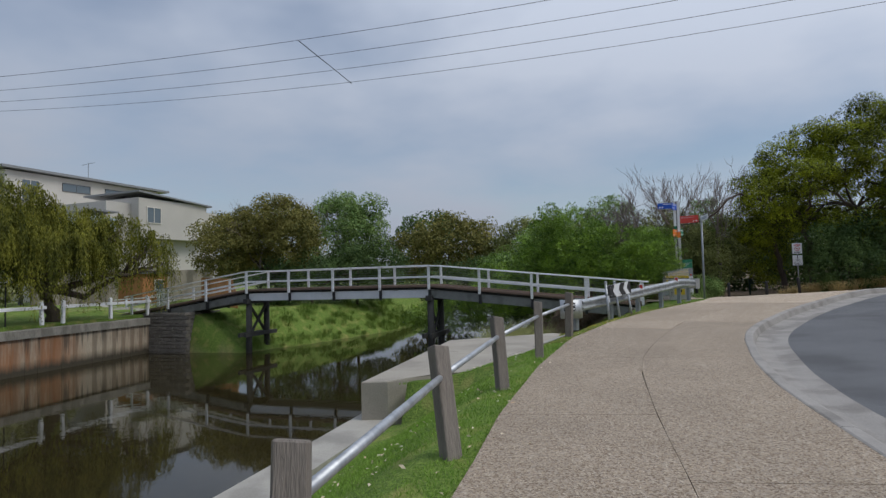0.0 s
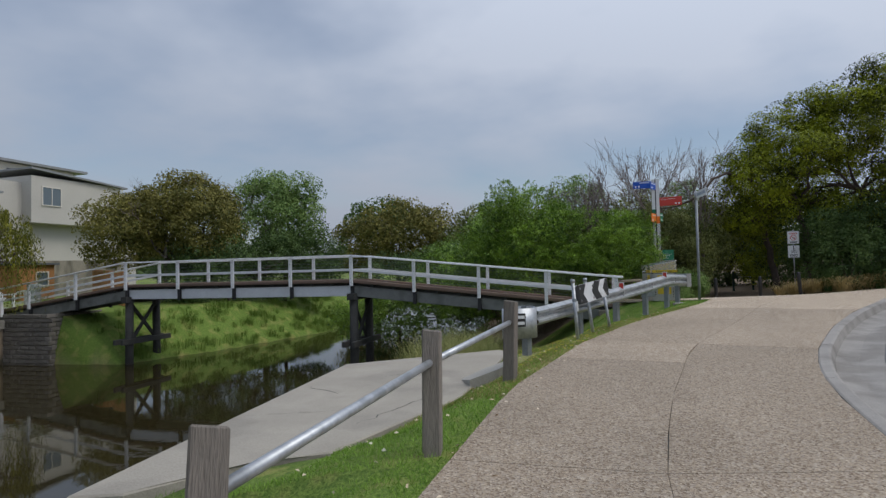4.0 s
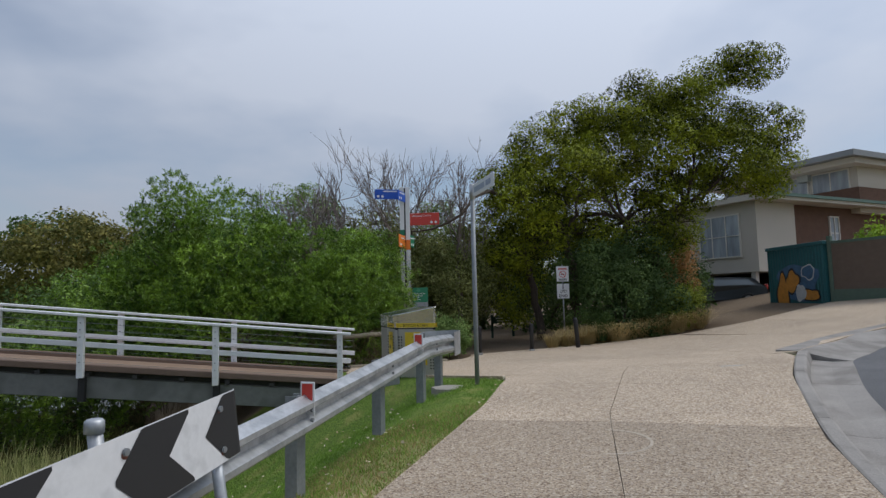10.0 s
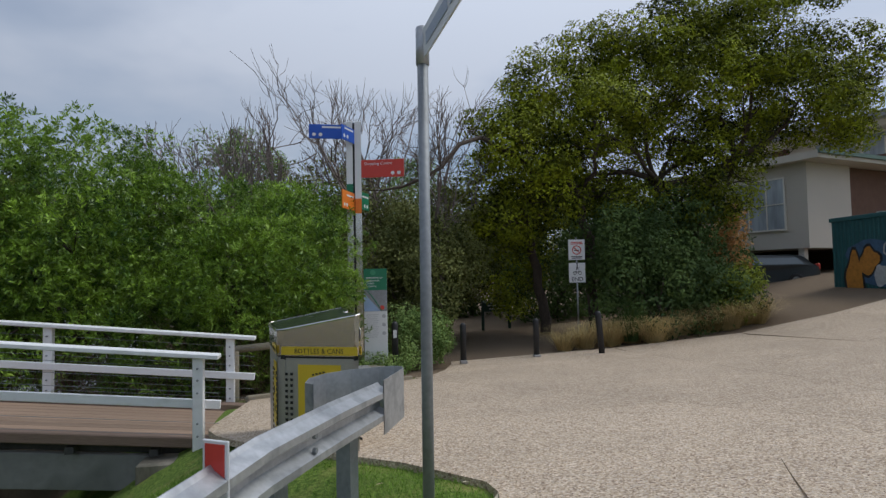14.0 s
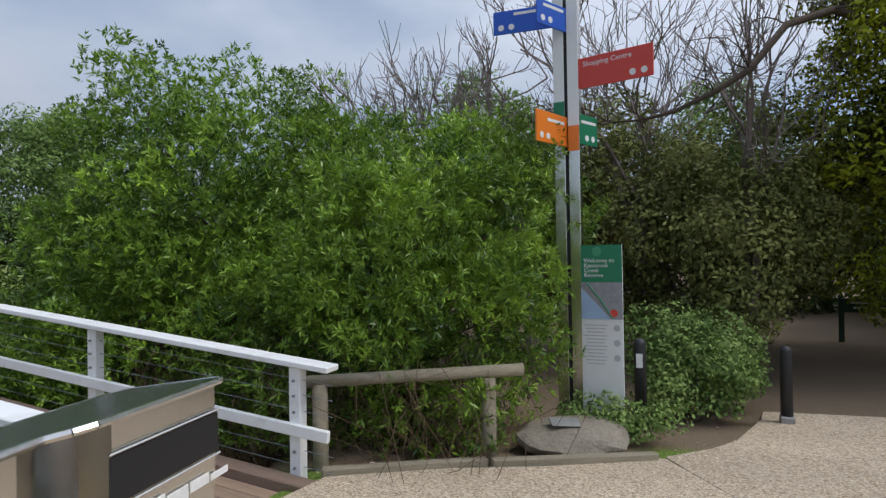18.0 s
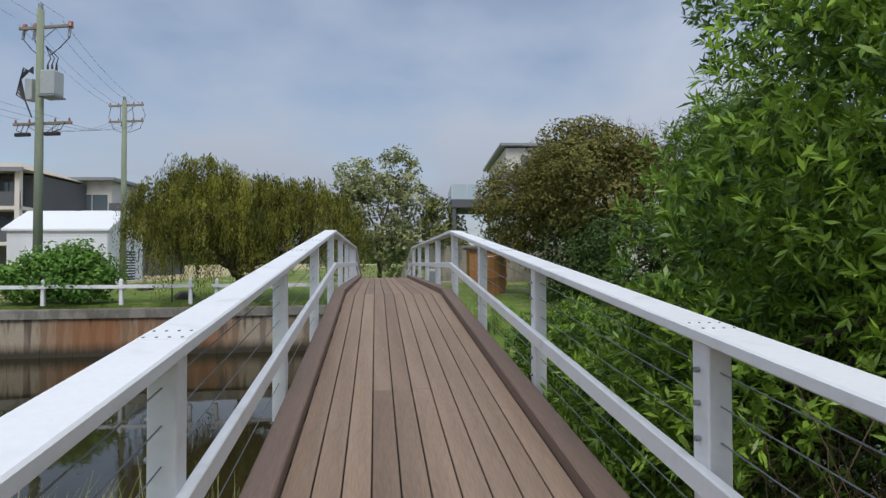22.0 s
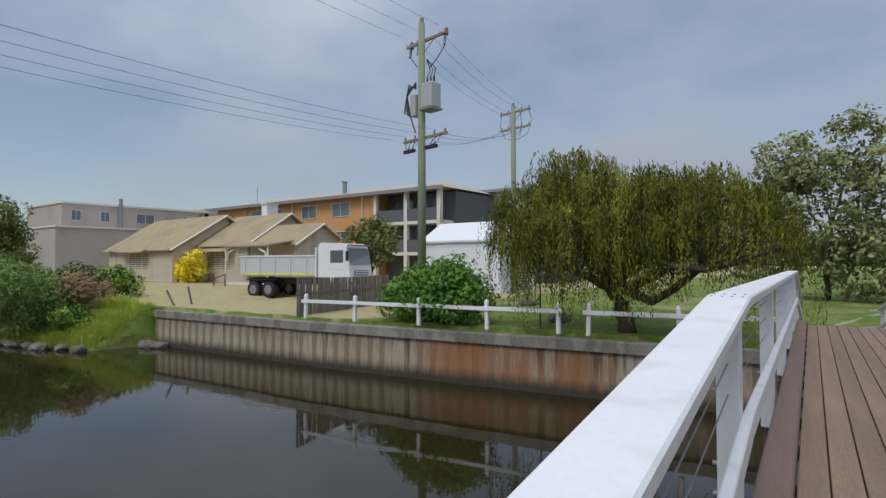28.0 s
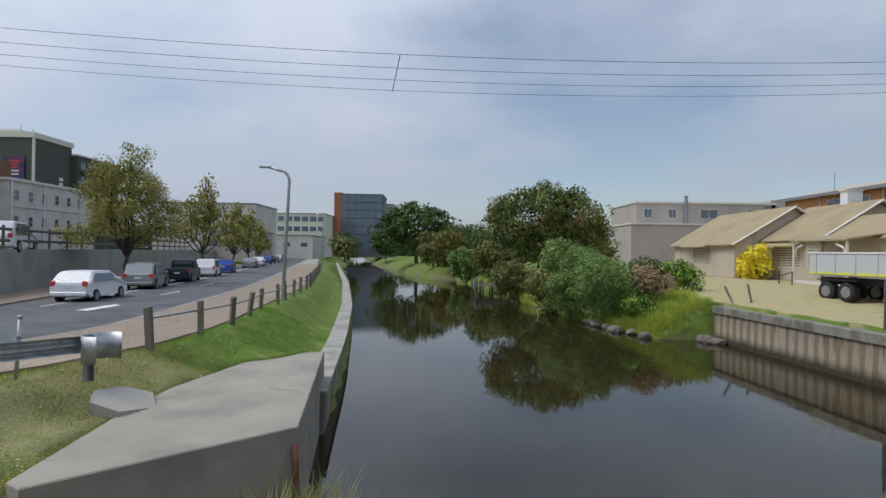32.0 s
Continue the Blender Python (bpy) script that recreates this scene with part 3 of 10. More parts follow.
def paving_material(name, gain):
    m = bpy.data.materials.new(name)
    m.use_nodes = True
    n, l = m.node_tree.nodes, m.node_tree.links
    b = n["Principled BSDF"]
    b.inputs["Roughness"].default_value = 0.85
    b.inputs["Specular IOR Level"].default_value = 0.3
    co = n.new("ShaderNodeTexCoord")
    vo = n.new("ShaderNodeTexVoronoi"); vo.inputs["Scale"].default_value = 75
    n1 = n.new("ShaderNodeTexNoise"); n1.inputs["Scale"].default_value, n1.inputs["Detail"].default_value = 0.8, 6
    n2 = n.new("ShaderNodeTexNoise"); n2.inputs["Scale"].default_value, n2.inputs["Detail"].default_value = 22, 3
    for q in (vo, n1, n2):
        l.new(co.outputs["Object"], q.inputs["Vector"])
    sp = n.new("ShaderNodeSeparateColor")
    l.new(vo.outputs["Color"], sp.inputs[0])
    rp = n.new("ShaderNodeValToRGB")
    cr = rp.color_ramp
    shade = lambda *c: (*[gain * v for v in c], 1)
    cr.elements[0].color, cr.elements[1].color = shade(0.19, 0.135, 0.095), shade(0.66, 0.56, 0.43)
    for p_, c_ in ((0.3, shade(0.36, 0.28, 0.20)), (0.55, shade(0.49, 0.395, 0.285)), (0.8, shade(0.43, 0.365, 0.30))):
        e = cr.elements.new(p_); e.color = c_
    l.new(sp.outputs[0], rp.inputs[0])
    ad = n.new("ShaderNodeMath"); ad.operation = "ADD"
    l.new(n1.outputs["Fac"], ad.inputs[0]); l.new(n2.outputs["Fac"], ad.inputs[1])
    r = n.new("ShaderNodeMapRange")
    r.inputs["From Min"].default_value, r.inputs["From Max"].default_value = 0.6, 1.4
    r.inputs["To Min"].default_value, r.inputs["To Max"].default_value = 0.82, 1.18
    l.new(ad.outputs[0], r.inputs["Value"])
    oi = n.new("ShaderNodeObjectInfo")
    r2 = n.new("ShaderNodeMapRange"); r2.inputs["To Min"].default_value, r2.inputs["To Max"].default_value = 0.93, 1.06
    l.new(oi.outputs["Random"], r2.inputs["Value"])
    mu = n.new("ShaderNodeMath"); mu.operation = "MULTIPLY"
    l.new(r.outputs[0], mu.inputs[0]); l.new(r2.outputs[0], mu.inputs[1])
    sc = n.new("ShaderNodeVectorMath"); sc.operation = "SCALE"
    l.new(rp.outputs[0], sc.inputs[0]); l.new(mu.outputs[0], sc.inputs["Scale"])
    l.new(sc.outputs[0], b.inputs["Base Color"])
    bp = n.new("ShaderNodeBump")
    bp.inputs["Strength"].default_value, bp.inputs["Distance"].default_value = 0.35, 0.008
    l.new(vo.outputs["Distance"], bp.inputs["Height"])
    l.new(bp.outputs[0], b.inputs["Normal"])
    return m


M_PAVE = paving_material("exposed_aggregate", 0.70)
M_PAVEM = paving_material("tan_exposed_aggregate", 0.82)
M_PAVE2 = paving_material("paler_exposed_aggregate", 1.10)
pavement = ribbon("pavement", lambda y: x_path(y) + 0.01, lambda y: x_kerb(y) - 0.0, [-160, -120, -80, -60, -41, -30, -20, -13, -6, 0] + [0.5 * i for i in range(1, 48)], -0.028, 0.16, M_CONC, "mortar bed between the path's slabs", "pavement")

# ---- pavement slabs: one object for each slab ----
def slab(pts, gap=0.003):
    cx, cy = sum(p[0] for p in pts) / len(pts), sum(p[1] for p in pts) / len(pts)
    out = []
    for x, y in pts:
        d = math.hypot(x - cx, y - cy)
        k = 1 - gap * 1.4 / max(d, 0.1)
        out.append((cx + (x - cx) * k, cy + (y - cy) * k))
    return out


def paving_slab(pts, material=None):
    bm = bmesh.new()
    prism(bm, slab(pts), lambda x, y: float(level(x, y)) - 0.06, lambda x, y: float(level(x, y)) + 0.006)
    return part("paving_slab", bm, material or M_PAVE, pavement)


CY = [-160, -80, -41, -13, 0, 2, 4.2, 6.24, 8.7, 10.3, 12.3, 15, 16, 18.6, 20.9, 22.3, 23.7, 25]
CX = [30.7, 14.7, 6.9, 1.9, 0.55, 0.35, 0.08, -0.22, -0.5, -0.55, -0.38, 0.0, 0.25, 1.2, 2.0, 2.7, 3.4, 4.1]


def x_mid(y):
    return np.interp(y, CY, CX)


def half_slabs(fl, fr, joints):
    for (l0, r0), (l1, r1) in zip(joints, joints[1:]):
        n = 5 if l0 > -1 else 2
        a = [(float(fr(r0 + (r1 - r0) * i / n)), r0 + (r1 - r0) * i / n) for i in range(n + 1)]
        b = [(float(fl(l0 + (l1 - l0) * i / n)), l0 + (l1 - l0) * i / n) for i in range(n, -1, -1)]
        paving_slab(a + b, M_PAVE2 if l1 > 21.2 else M_PAVEM if l0 > 13 else M_PAVE)


BACK = [(y, y) for y in (-80, -60, -45, -35, -28, -22, -17, -12, -8, -4)]
half_slabs(x_path, x_mid, BACK + [(-0.3, -0.3), (2.2, 2.2), (5.94, 6.35), (9.97, 10.05), (14.3, 14.15), (16.0, 15.75), (18.95, 18.75), (21.04, 20.6), (22.9, 22.35), (24.2, 24.0)])
half_slabs(x_mid, x_kerb, BACK + [(0.8, 0.9), (4.45, 4.85), (10.05, 10.5), (15.75, 15.45), (18.75, 18.4), (20.6, 19.85), (22.35, 21.3), (24.0, 23.3)])
# the apron: two fields either side of a long slanting joint
def apron_left(y):
    return np.interp(y, [24.2, 24.9, 26.2, 26.7, 27, 29.2, 29.4, 29.9, 30.4, 30.9, 31.6, 33.2], [1.43, 0.9, -0.9, -1.2, -1.25, -1.25, -1.0, 0.0, 0.7, 1.3, 1.9, 2.3])


def slant(y):
    return float(np.interp(y, [23.3, 24.2, 30.9, 33.4], [5.9, 5.35, 1.3, 1.3]))


for c0, c1 in ((24.2, 26.4), (26.4, 28.6), (28.6, 30.85)):
    ys = [c0 + (c1 - c0) * i / 6 for i in range(7)]
    paving_slab([(slant(y), y) for y in ys] + [(float(apron_left(y)), y) for y in reversed(ys)], M_PAVE2)
paving_slab([(float(x_mid(24.0)), 24.0), (float(x_kerb(23.3)), 23.3), (slant(24.2) + 0.9, 23.9), (slant(24.2), 24.2), (1.43, 24.2)], M_PAVE2)
EASTY = [24.0, 26.0, 29.0, 31.4, 33.4]
for c0, c1 in zip(EASTY, EASTY[1:]):
    for xa, xb in ((None, 6.2), (6.2, 9.4)):
        ys = [c0 + (c1 - c0) * i / 5 for i in range(6)]
        lf = (lambda y: max(slant(y), float(apron_left(y)))) if xa is None else (lambda y, xa=xa: xa)
        rt = lambda y, xb=xb: min(xb, float(x_kerb(y)) if y < 26 else xb)
        paving_slab([(rt(y), y) for y in ys] + [(min(lf(y), rt(y) - 0.02), y) for y in reversed(ys)], M_PAVE2)
# driveway rising to the east
DX = [9.4, 12.5, 16, 20, 24, 30, 40]
for xa, xb in zip(DX, DX[1:]):
    n0, n1 = 33.4 + 0.22 * (xa - 9.4), 33.4 + 0.22 * (xb - 9.4)
    s0, s1 = 26.0 + 0.30 * (xa - 9.4), 26.0 + 0.30 * (xb - 9.4)
    for f0, f1 in ((0, 0.5), (0.5, 1)):
        q = lambda s_, n_, f: s_ + (n_ - s_) * f
        paving_slab([(xa, q(s0, n0, f0)), (xb, q(s1, n1, f0)), (xb, q(s1, n1, f1)), (xa, q(s0, n0, f1))], M_PAVE2)


# ---- kerb, gutter and road ----
KLINE = [(float(x_kerb(y)), y) for y in (-160, -110, -80, -60, -41, -30, -20, -13, -8, -4, 0, 2, 4)] + [(float(x_kerb(y)), y) for y in np.arange(5, 25.2, 0.8)] + [(7.9, 25.1), (9.4, 26.0), (12, 26.9), (16, 28.0), (24, 30.4), (40, 35.2)]


def smooth_line(pts, rounds=2):
    for _ in range(rounds):
        o = [pts[0]]
        for a, b in zip(pts, pts[1:]):
            o += [(0.75 * a[0] + 0.25 * b[0], 0.75 * a[1] + 0.25 * b[1]), (0.25 * a[0] + 0.75 * b[0], 0.25 * a[1] + 0.75 * b[1])]
        pts = o + [pts[-1]]
    return pts


KS = smooth_line(KLINE, 1)


def offset(pts, d):
    out = []
    for i, p in enumerate(pts):
        a, b = pts[max(i - 1, 0)], pts[min(i + 1, len(pts) - 1)]
        t = Vector((b[0] - a[0], b[1] - a[1])).normalized()
        out.append((p[0] + t.y * d, p[1] - t.x * d))
    return out


def swept(name, pts, cross, material, zf, parent=None, smooth=False):
    """A cross-section of (offset to the right, height) swept along a plan line."""
    bm = bmesh.new()
    rails = []
    for d, h in cross:
        rails.append([bm.verts.new((x, y, zf(*p0) + h)) for (x, y), p0 in zip(offset(pts, d), pts)])
    n = len(cross)
    for k in range(n):
        r0, r1 = rails[k], rails[(k + 1) % n]
        for i in range(len(pts) - 1):
            bm.faces.new((r0[i], r0[i + 1], r1[i + 1], r1[i]))
    bm.faces.new([r[0] for r in rails])
    bm.faces.new([r[-1] for r in rails][::-1])
    bmesh.ops.recalc_face_normals(bm, faces=bm.faces[:])
    return part(name, bm, material, parent, smooth=smooth)


lev = lambda x, y: float(level(x, y))
kerb = new("kerb")
structure(kerb, "pale concrete kerb and gutter curving round the bend", "kerb")


def resample(pts, d):
    out, left = [pts[0]], d
    for a, b in zip(pts, pts[1:]):
        ln = math.hypot(b[0] - a[0], b[1] - a[1])
        pos = left
        while pos <= ln:
            out.append((a[0] + (b[0] - a[0]) * pos / ln, a[1] + (b[1] - a[1]) * pos / ln))
            pos += d
        left = pos - ln
    return out


KR = resample(KS, 0.4)
k0 = next(i for i, p in enumerate(KR) if p[1] > -25)
CHUNKS = [KR[:k0:8] + [KR[k0]]] + [KR[i:i + 7] for i in range(k0, len(KR) - 1, 6)]
for ch in CHUNKS:
    if len(ch) < 2:
        continue
    (xa, ya), (xb, yb) = ch[-2], ch[-1]
    q = 1 - 0.012 / math.hypot(xb - xa, yb - ya)
    ch = ch[:-1] + [(xa + (xb - xa) * q, ya + (yb - ya) * q)]
    if ch[0][0] > 6.3 and ch[0][1] > 20:
        # the crossing: the upstand drops to a smooth concrete ramp
        swept("crossing_slab", ch, [(-0.35, -0.2), (-0.35, 0.009), (0.0, 0.004), (0.40, -0.085), (0.75, -0.125), (0.75, -0.25)], M_KERB, lev, kerb)
        continue
    swept("kerb_stone", ch, [(0.0, -0.2), (0.0, 0.008), (0.02, 0.018), (0.12, 0.018), (0.15, 0.004), (0.19, -0.135), (0.19, -0.2)], M_KERB, lev, kerb)
    swept("gutter", ch, [(0.192, -0.25), (0.192, -0.134), (0.46, -0.150), (0.75, -0.125), (0.75, -0.25)], M_KERB, lev, kerb)
swept("kerb_bed", KS, [(0.0, -0.36), (0.0, -0.16), (0.75, -0.17), (0.75, -0.36)], M_DARKT, lev, kerb)

EDGE = offset(KS, 0.752)
bm = bmesh.new()
va = [bm.verts.new((x, y, lev(*k) - 0.128)) for (x, y), k in zip(EDGE, KS)]
far = offset(KS, 9.6)
mid = offset(KS, 4.0)
def road_z(x, y, k):
    return lev(*k) - 0.13
vm = [bm.verts.new((x, y, lev(*k) - 0.05)) for (x, y), k in zip(mid, KS)]
FARX = []
for (x, y), k in zip(far, KS):
    if k[1] > 10:
        x, y = max(x, 9.9 + 0.0 * y), min(y, 19.5 + 0.3 * max(x - 10, 0))
    FARX.append((x, y))
vb = [bm.verts.new((x, y, lev(*k) - 0.13)) for (x, y), k in zip(FARX, KS)]
for i in range(len(KS) - 1):
    for r0, r1 in ((va, vm), (vm, vb)):
        bm.faces.new((r0[i], r1[i], r1[i + 1], r0[i + 1]))
bmesh.ops.recalc_face_normals(bm, faces=bm.faces[:])
road = structure(part("road", bm, M_ASPHALT), "grey asphalt road bending away from the creek", "road")

# a faint pale ring left on the paving
ring_ = bmesh.new()
rr_ = [[ring_.verts.new((1.62 + r_ * 1.0 * math.cos(a_), 19.98 + r_ * 0.95 * math.sin(a_), lev(1.62 + r_ * math.cos(a_), 19.98 + r_ * 0.95 * math.sin(a_)) + 0.0085)) for r_ in (0.37, 0.40)] for a_ in np.linspace(0, 2 * math.pi, 41)[:-1]]
for r0_, r1_ in zip(rr_, rr_[1:] + rr_[:1]):
    ring_.faces.new((r0_[0], r0_[1], r1_[1], r1_[0]))
bmesh.ops.recalc_face_normals(ring_, faces=ring_.faces[:])
structure(part("paint_ring", ring_, mat("faded_ring_paint", (0.43, 0.37, 0.295), 0.9, var=0.3, fine=60, bump=0)), "faint pale painted ring on the path", "marking")

# ---- footbridge ----
BA = 4.6
B0 = Matrix.Translation((-1.12, 27.97, 0)) @ Matrix.Rotation(radians(BA), 4, "Z")
S_E, S_KE, S_KW, S_W = 0.0, -10.25, -20.75, -29.6
RAIL = 1.06
RAIL_Y = 1.03


def deck_z(s):
    return float(np.interp(s, [S_W - 4, S_W, S_KW, S_KE, S_E], [-0.32, -0.25, 1.08, 1.10, 0.03]))


def seg_pose(s0, s1, y, dz):
    """A pose whose x axis runs along the deck from s0 to s1, at its middle; and the length."""
    a, b = Vector((s0, y, deck_z(s0) + dz)), Vector((s1, y, deck_z(s1) + dz))
    pitch = math.degrees(math.atan2(b.z - a.z, b.x - a.x))
    m = (a + b) / 2
    return pose(m.x, m.y, m.z, 0, -pitch, 0), (b - a).length


bridge = thing("footbridge", "white-railed timber footbridge with brown deck over the creek", "footbridge", 0, 0, 0)
bridge.matrix_world = B0
SPANS = ((S_E, S_KE), (S_KE, S_KW), (S_KW, S_W))

# deck boards run lengthwise, in 10 rows, butted at the kinks; three of them are patched
N_B, W_D = 10, 1.58
for a, b in SPANS:
    for k in range(N_B):
        y = -W_D / 2 + (k + 0.5) * W_D / N_B
        cuts = [a] + ([-5.3 - 0.05 * (k % 2)] if a == S_E and k in (3, 4, 5) else []) + [b]
        for c0, c1 in zip(cuts, cuts[1:]):
            m, ln = seg_pose(c1, c0, y, -0.022)
            o = part("deck_board", boxm((0, 0, 0), (ln - 0.008, W_D / N_B - 0.009, 0.044), 0.004), M_TIMBER, bridge)
            o.matrix_basis = m
for a, b in SPANS:
    for sd in (-1, 1):
        m, ln = seg_pose(b, a, sd * 0.88, 0.03)
        o = part("edge_beam", boxm((0, 0, 0), (ln - 0.01, 0.17, 0.12), 0.012), M_KERBT, bridge, "brown timber edge beam")
        o.matrix_basis = m

# posts and rails
BAY_E = [S_E - 0.32, -2.75, -5.2, -7.7]
BAY_C = [S_KE, -12.87, -15.5, -18.12]
BAY_W = [S_KW, -23.4, -26.0, -28.6]
post_mesh = None
for sd in (-1, 1):
    for s in BAY_E + BAY_C + BAY_W:
        z = deck_z(s)
        if post_mesh is None:
            bmq = boxm((0, 0, (RAIL - 0.05) / 2 - 0.08), (0.115, 0.10, RAIL + 0.11), 0.006)
            post_mesh = part("rail_post", bmq, M_WHITE, bridge)
            post_mesh.matrix_basis = pose(s, sd * RAIL_Y, z)
            o = post_mesh
        else:
            o = again(post_mesh, pose(s, sd * RAIL_Y, z), bridge)
        # bolt heads where the wires pass
        for h in (0.14, 0.28, 0.62, 0.76, 0.89):
            if s == BAY_E[0] and sd == -1 and h == 0.14:
                b_ = part("wire_eye", tubem([(0, -0.055, 0), (0, -0.075, 0)], 0.012, 6), M_STEELD, bridge)
                first_eye = b_
                b_.matrix_basis = pose(s, sd * RAIL_Y, z + h)
            else:
                again(first_eye, pose(s, sd * RAIL_Y, z + h, 0, 0, 180 if sd > 0 else 0) if sd < 0 else pose(s, sd * RAIL_Y, z + h), bridge)
    ends = [(S_E - 0.10 + (0.13 if sd > 0 else 0), S_KE), (S_KE, S_KW), (S_KW, S_W + 0.5)]
    for a, b in ends:
        m, ln = seg_pose(b, a, sd * RAIL_Y, RAIL - 0.026)
        o = part("top_rail", boxm((0, 0, 0), (ln + 0.012, 0.19, 0.052), 0.008), M_WHITE, bridge)
        o.matrix_basis = m
        m, ln = seg_pose(b, a, sd * (RAIL_Y - 0.075), 0.475)
        o = part("mid_rail", boxm((0, 0, 0), (ln + 0.006, 0.048, 0.10), 0.006), M_WHITE, bridge)
        o.matrix_basis = m
        for h in (0.14, 0.28, 0.62, 0.76, 0.89):
            m, ln = seg_pose(b, a, sd * RAIL_Y, h)
            o = part("rail_wire", tubem([(-ln / 2, 0, 0), (ln / 2, 0, 0)], 0.0032, 5), M_STEELD, bridge)
            o.matrix_basis = m
# the low rail that carries on past the west end
for sd, ln in ((1, 3.0),):
    o = part("top_rail", boxm((0, 0, 0), (ln, 0.15, 0.07), 0.01), M_WHITE, bridge)
    o.matrix_basis = pose(S_W + 0.5 - ln / 2, sd * 1.35, deck_z(S_W) + RAIL - 0.1, 0, -3, 12)
    for q in (0.4, 2.6):
        o = again(post_mesh, pose(S_W + 0.5 - q, sd * (1.05 + 0.2 * q / 1.0), deck_z(S_W) - 0.05), bridge)

# tin straps with nail heads over the joints of the top rail
for sd in (-1, 1):
    for s_ in (BAY_E[1], BAY_E[2] - 1.1, BAY_E[3], S_KE, BAY_C[2]):
        m, ln = seg_pose(s_ - 0.07, s_ + 0.07, sd * RAIL_Y, RAIL + 0.0015)
        o = part("rail_strap", boxm((0, 0, 0), (0.14, 0.17, 0.003), 0.001), M_WHITE, bridge, "white-painted joint strap")
        o.matrix_basis = m
        for i_ in range(8):
            q_ = part("nail_head", tubem([(0, 0, 0), (0, 0, 0.003)], 0.006, 6), M_STEELD, o)
            q_.matrix_basis = pose(-0.05 + 0.1 * (i_ % 2), -0.065 + 0.0433 * (i_ // 2), 0.0015)
# girders: panels between brackets under each side
for (a, b), mm in zip(SPANS, (M_GIRDER, M_GIRDERW, M_GIRDER)):
    for sd in (-1, 1):
        m, ln = seg_pose(b, a, sd * 0.80, -0.36)
        o = part("girder", boxm((0, 0, 0), (ln - 0.02, 0.10, 0.40), 0.008), mm, bridge, "white-painted steel girder" if mm is M_GIRDERW else "grey steel girder")
        o.matrix_basis = m
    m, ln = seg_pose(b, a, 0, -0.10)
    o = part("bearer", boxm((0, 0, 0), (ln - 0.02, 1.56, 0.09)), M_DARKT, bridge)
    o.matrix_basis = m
bracket = None
for s in BAY_E[1:] + BAY_C + BAY_W:
    for sd in (-1, 1):
        m = pose(s, sd * 0.93, deck_z(s) - 0.33)
        if bracket is None:
            bracket = part("bracket", boxm((0, 0, 0), (0.12, 0.11, 0.58), 0.006), M_BLACK, bridge, "black steel bracket")
            bracket.matrix_basis = m
        else:
            again(bracket, m, bridge)
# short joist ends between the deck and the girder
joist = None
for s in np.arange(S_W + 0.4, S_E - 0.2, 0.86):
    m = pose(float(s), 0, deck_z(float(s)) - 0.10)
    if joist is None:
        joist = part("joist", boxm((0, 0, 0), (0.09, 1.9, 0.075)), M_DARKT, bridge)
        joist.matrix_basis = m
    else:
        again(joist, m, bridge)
# timber trestles at the two kinks
for s in (S_KE, S_KW):
    zt = deck_z(s) - 0.56
    for sd in (-1, 1):
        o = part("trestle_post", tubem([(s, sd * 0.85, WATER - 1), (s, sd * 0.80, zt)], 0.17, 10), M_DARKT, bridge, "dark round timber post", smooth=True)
    part("cross_head", boxm((s, 0, zt - 0.02), (0.3, 2.3, 0.26), 0.01), M_DARKT, bridge)
    part("waling", boxm((s + 0.2, 0, WATER + 1.0), (0.14, 2.9, 0.22), 0.01), M_DARKT, bridge)
    part("waling", boxm((s - 0.2, 0, WATER + 1.0), (0.14, 2.9, 0.22), 0.01), M_DARKT, bridge)
    for sg in (-1, 1):
        ln = math.hypot(1.6, zt - WATER - 1.1)
        m = pose(s + 0.12 * sg, 0, (zt + WATER + 1.1) / 2, math.degrees(math.atan2(zt - WATER - 1.1, 1.6)) * sg, 0, 0)
        o = part("brace", boxm((0, 0, 0), (0.08, ln, 0.16), 0.008), M_DARKT, bridge)
        o.matrix_basis = m

# stone abutment at the west end, of separate stones
abut = structure(part("abutment", boxm((-25.9, 0, -1.55), (2.9, 2.9, 2.9), 0.02, B0), M_CONCS), "old rubble-stone bridge abutment at the water", "abutment")
random.seed(5)
stone = []
for k in range(4):
    bmq = boxm((0, 0, 0), (0.36 + 0.06 * k, 0.08, 0.19), 0.03)
    for v in bmq.verts:
        v.co += Vector((random.uniform(-1, 1), random.uniform(-1, 1), random.uniform(-1, 1))) * 0.012
    me = part("stone", bmq, M_ROCK, abut)
    stone.append(me)
used = set()
def put_stone(m):
    k = random.randrange(4)
    if k in used:
        again(stone[k], m, abut)
    else:
        used.add(k)
        stone[k].matrix_basis = m
for row in range(13):
    z = -2.55 + 0.2 * row
    for col in range(7):
        put_stone(B0 @ pose(-27.2 + 0.43 * col + 0.2 * (row % 2), -1.47, z))
    for col in range(7):
        put_stone(B0 @ pose(-24.43, -1.3 + 0.43 * col + 0.2 * (row % 2), z, 0, 0, 90))
abut_e = structure(part("abutment_east", boxm((-0.45, 0, -0.9), (1.0, 2.3, 1.7), 0.02, B0), M_CONCS), "stained concrete bridge abutment under the deck end", "abutment")

# ---- west retaining wall ----
WL = [(-24.6, -6.0), (-25.0, 0.0), (-25.4, 6.4), (-26.0, 11.3), (-26.7, 16.3), (-27.3, 20.5), (-27.9, 24.8)]


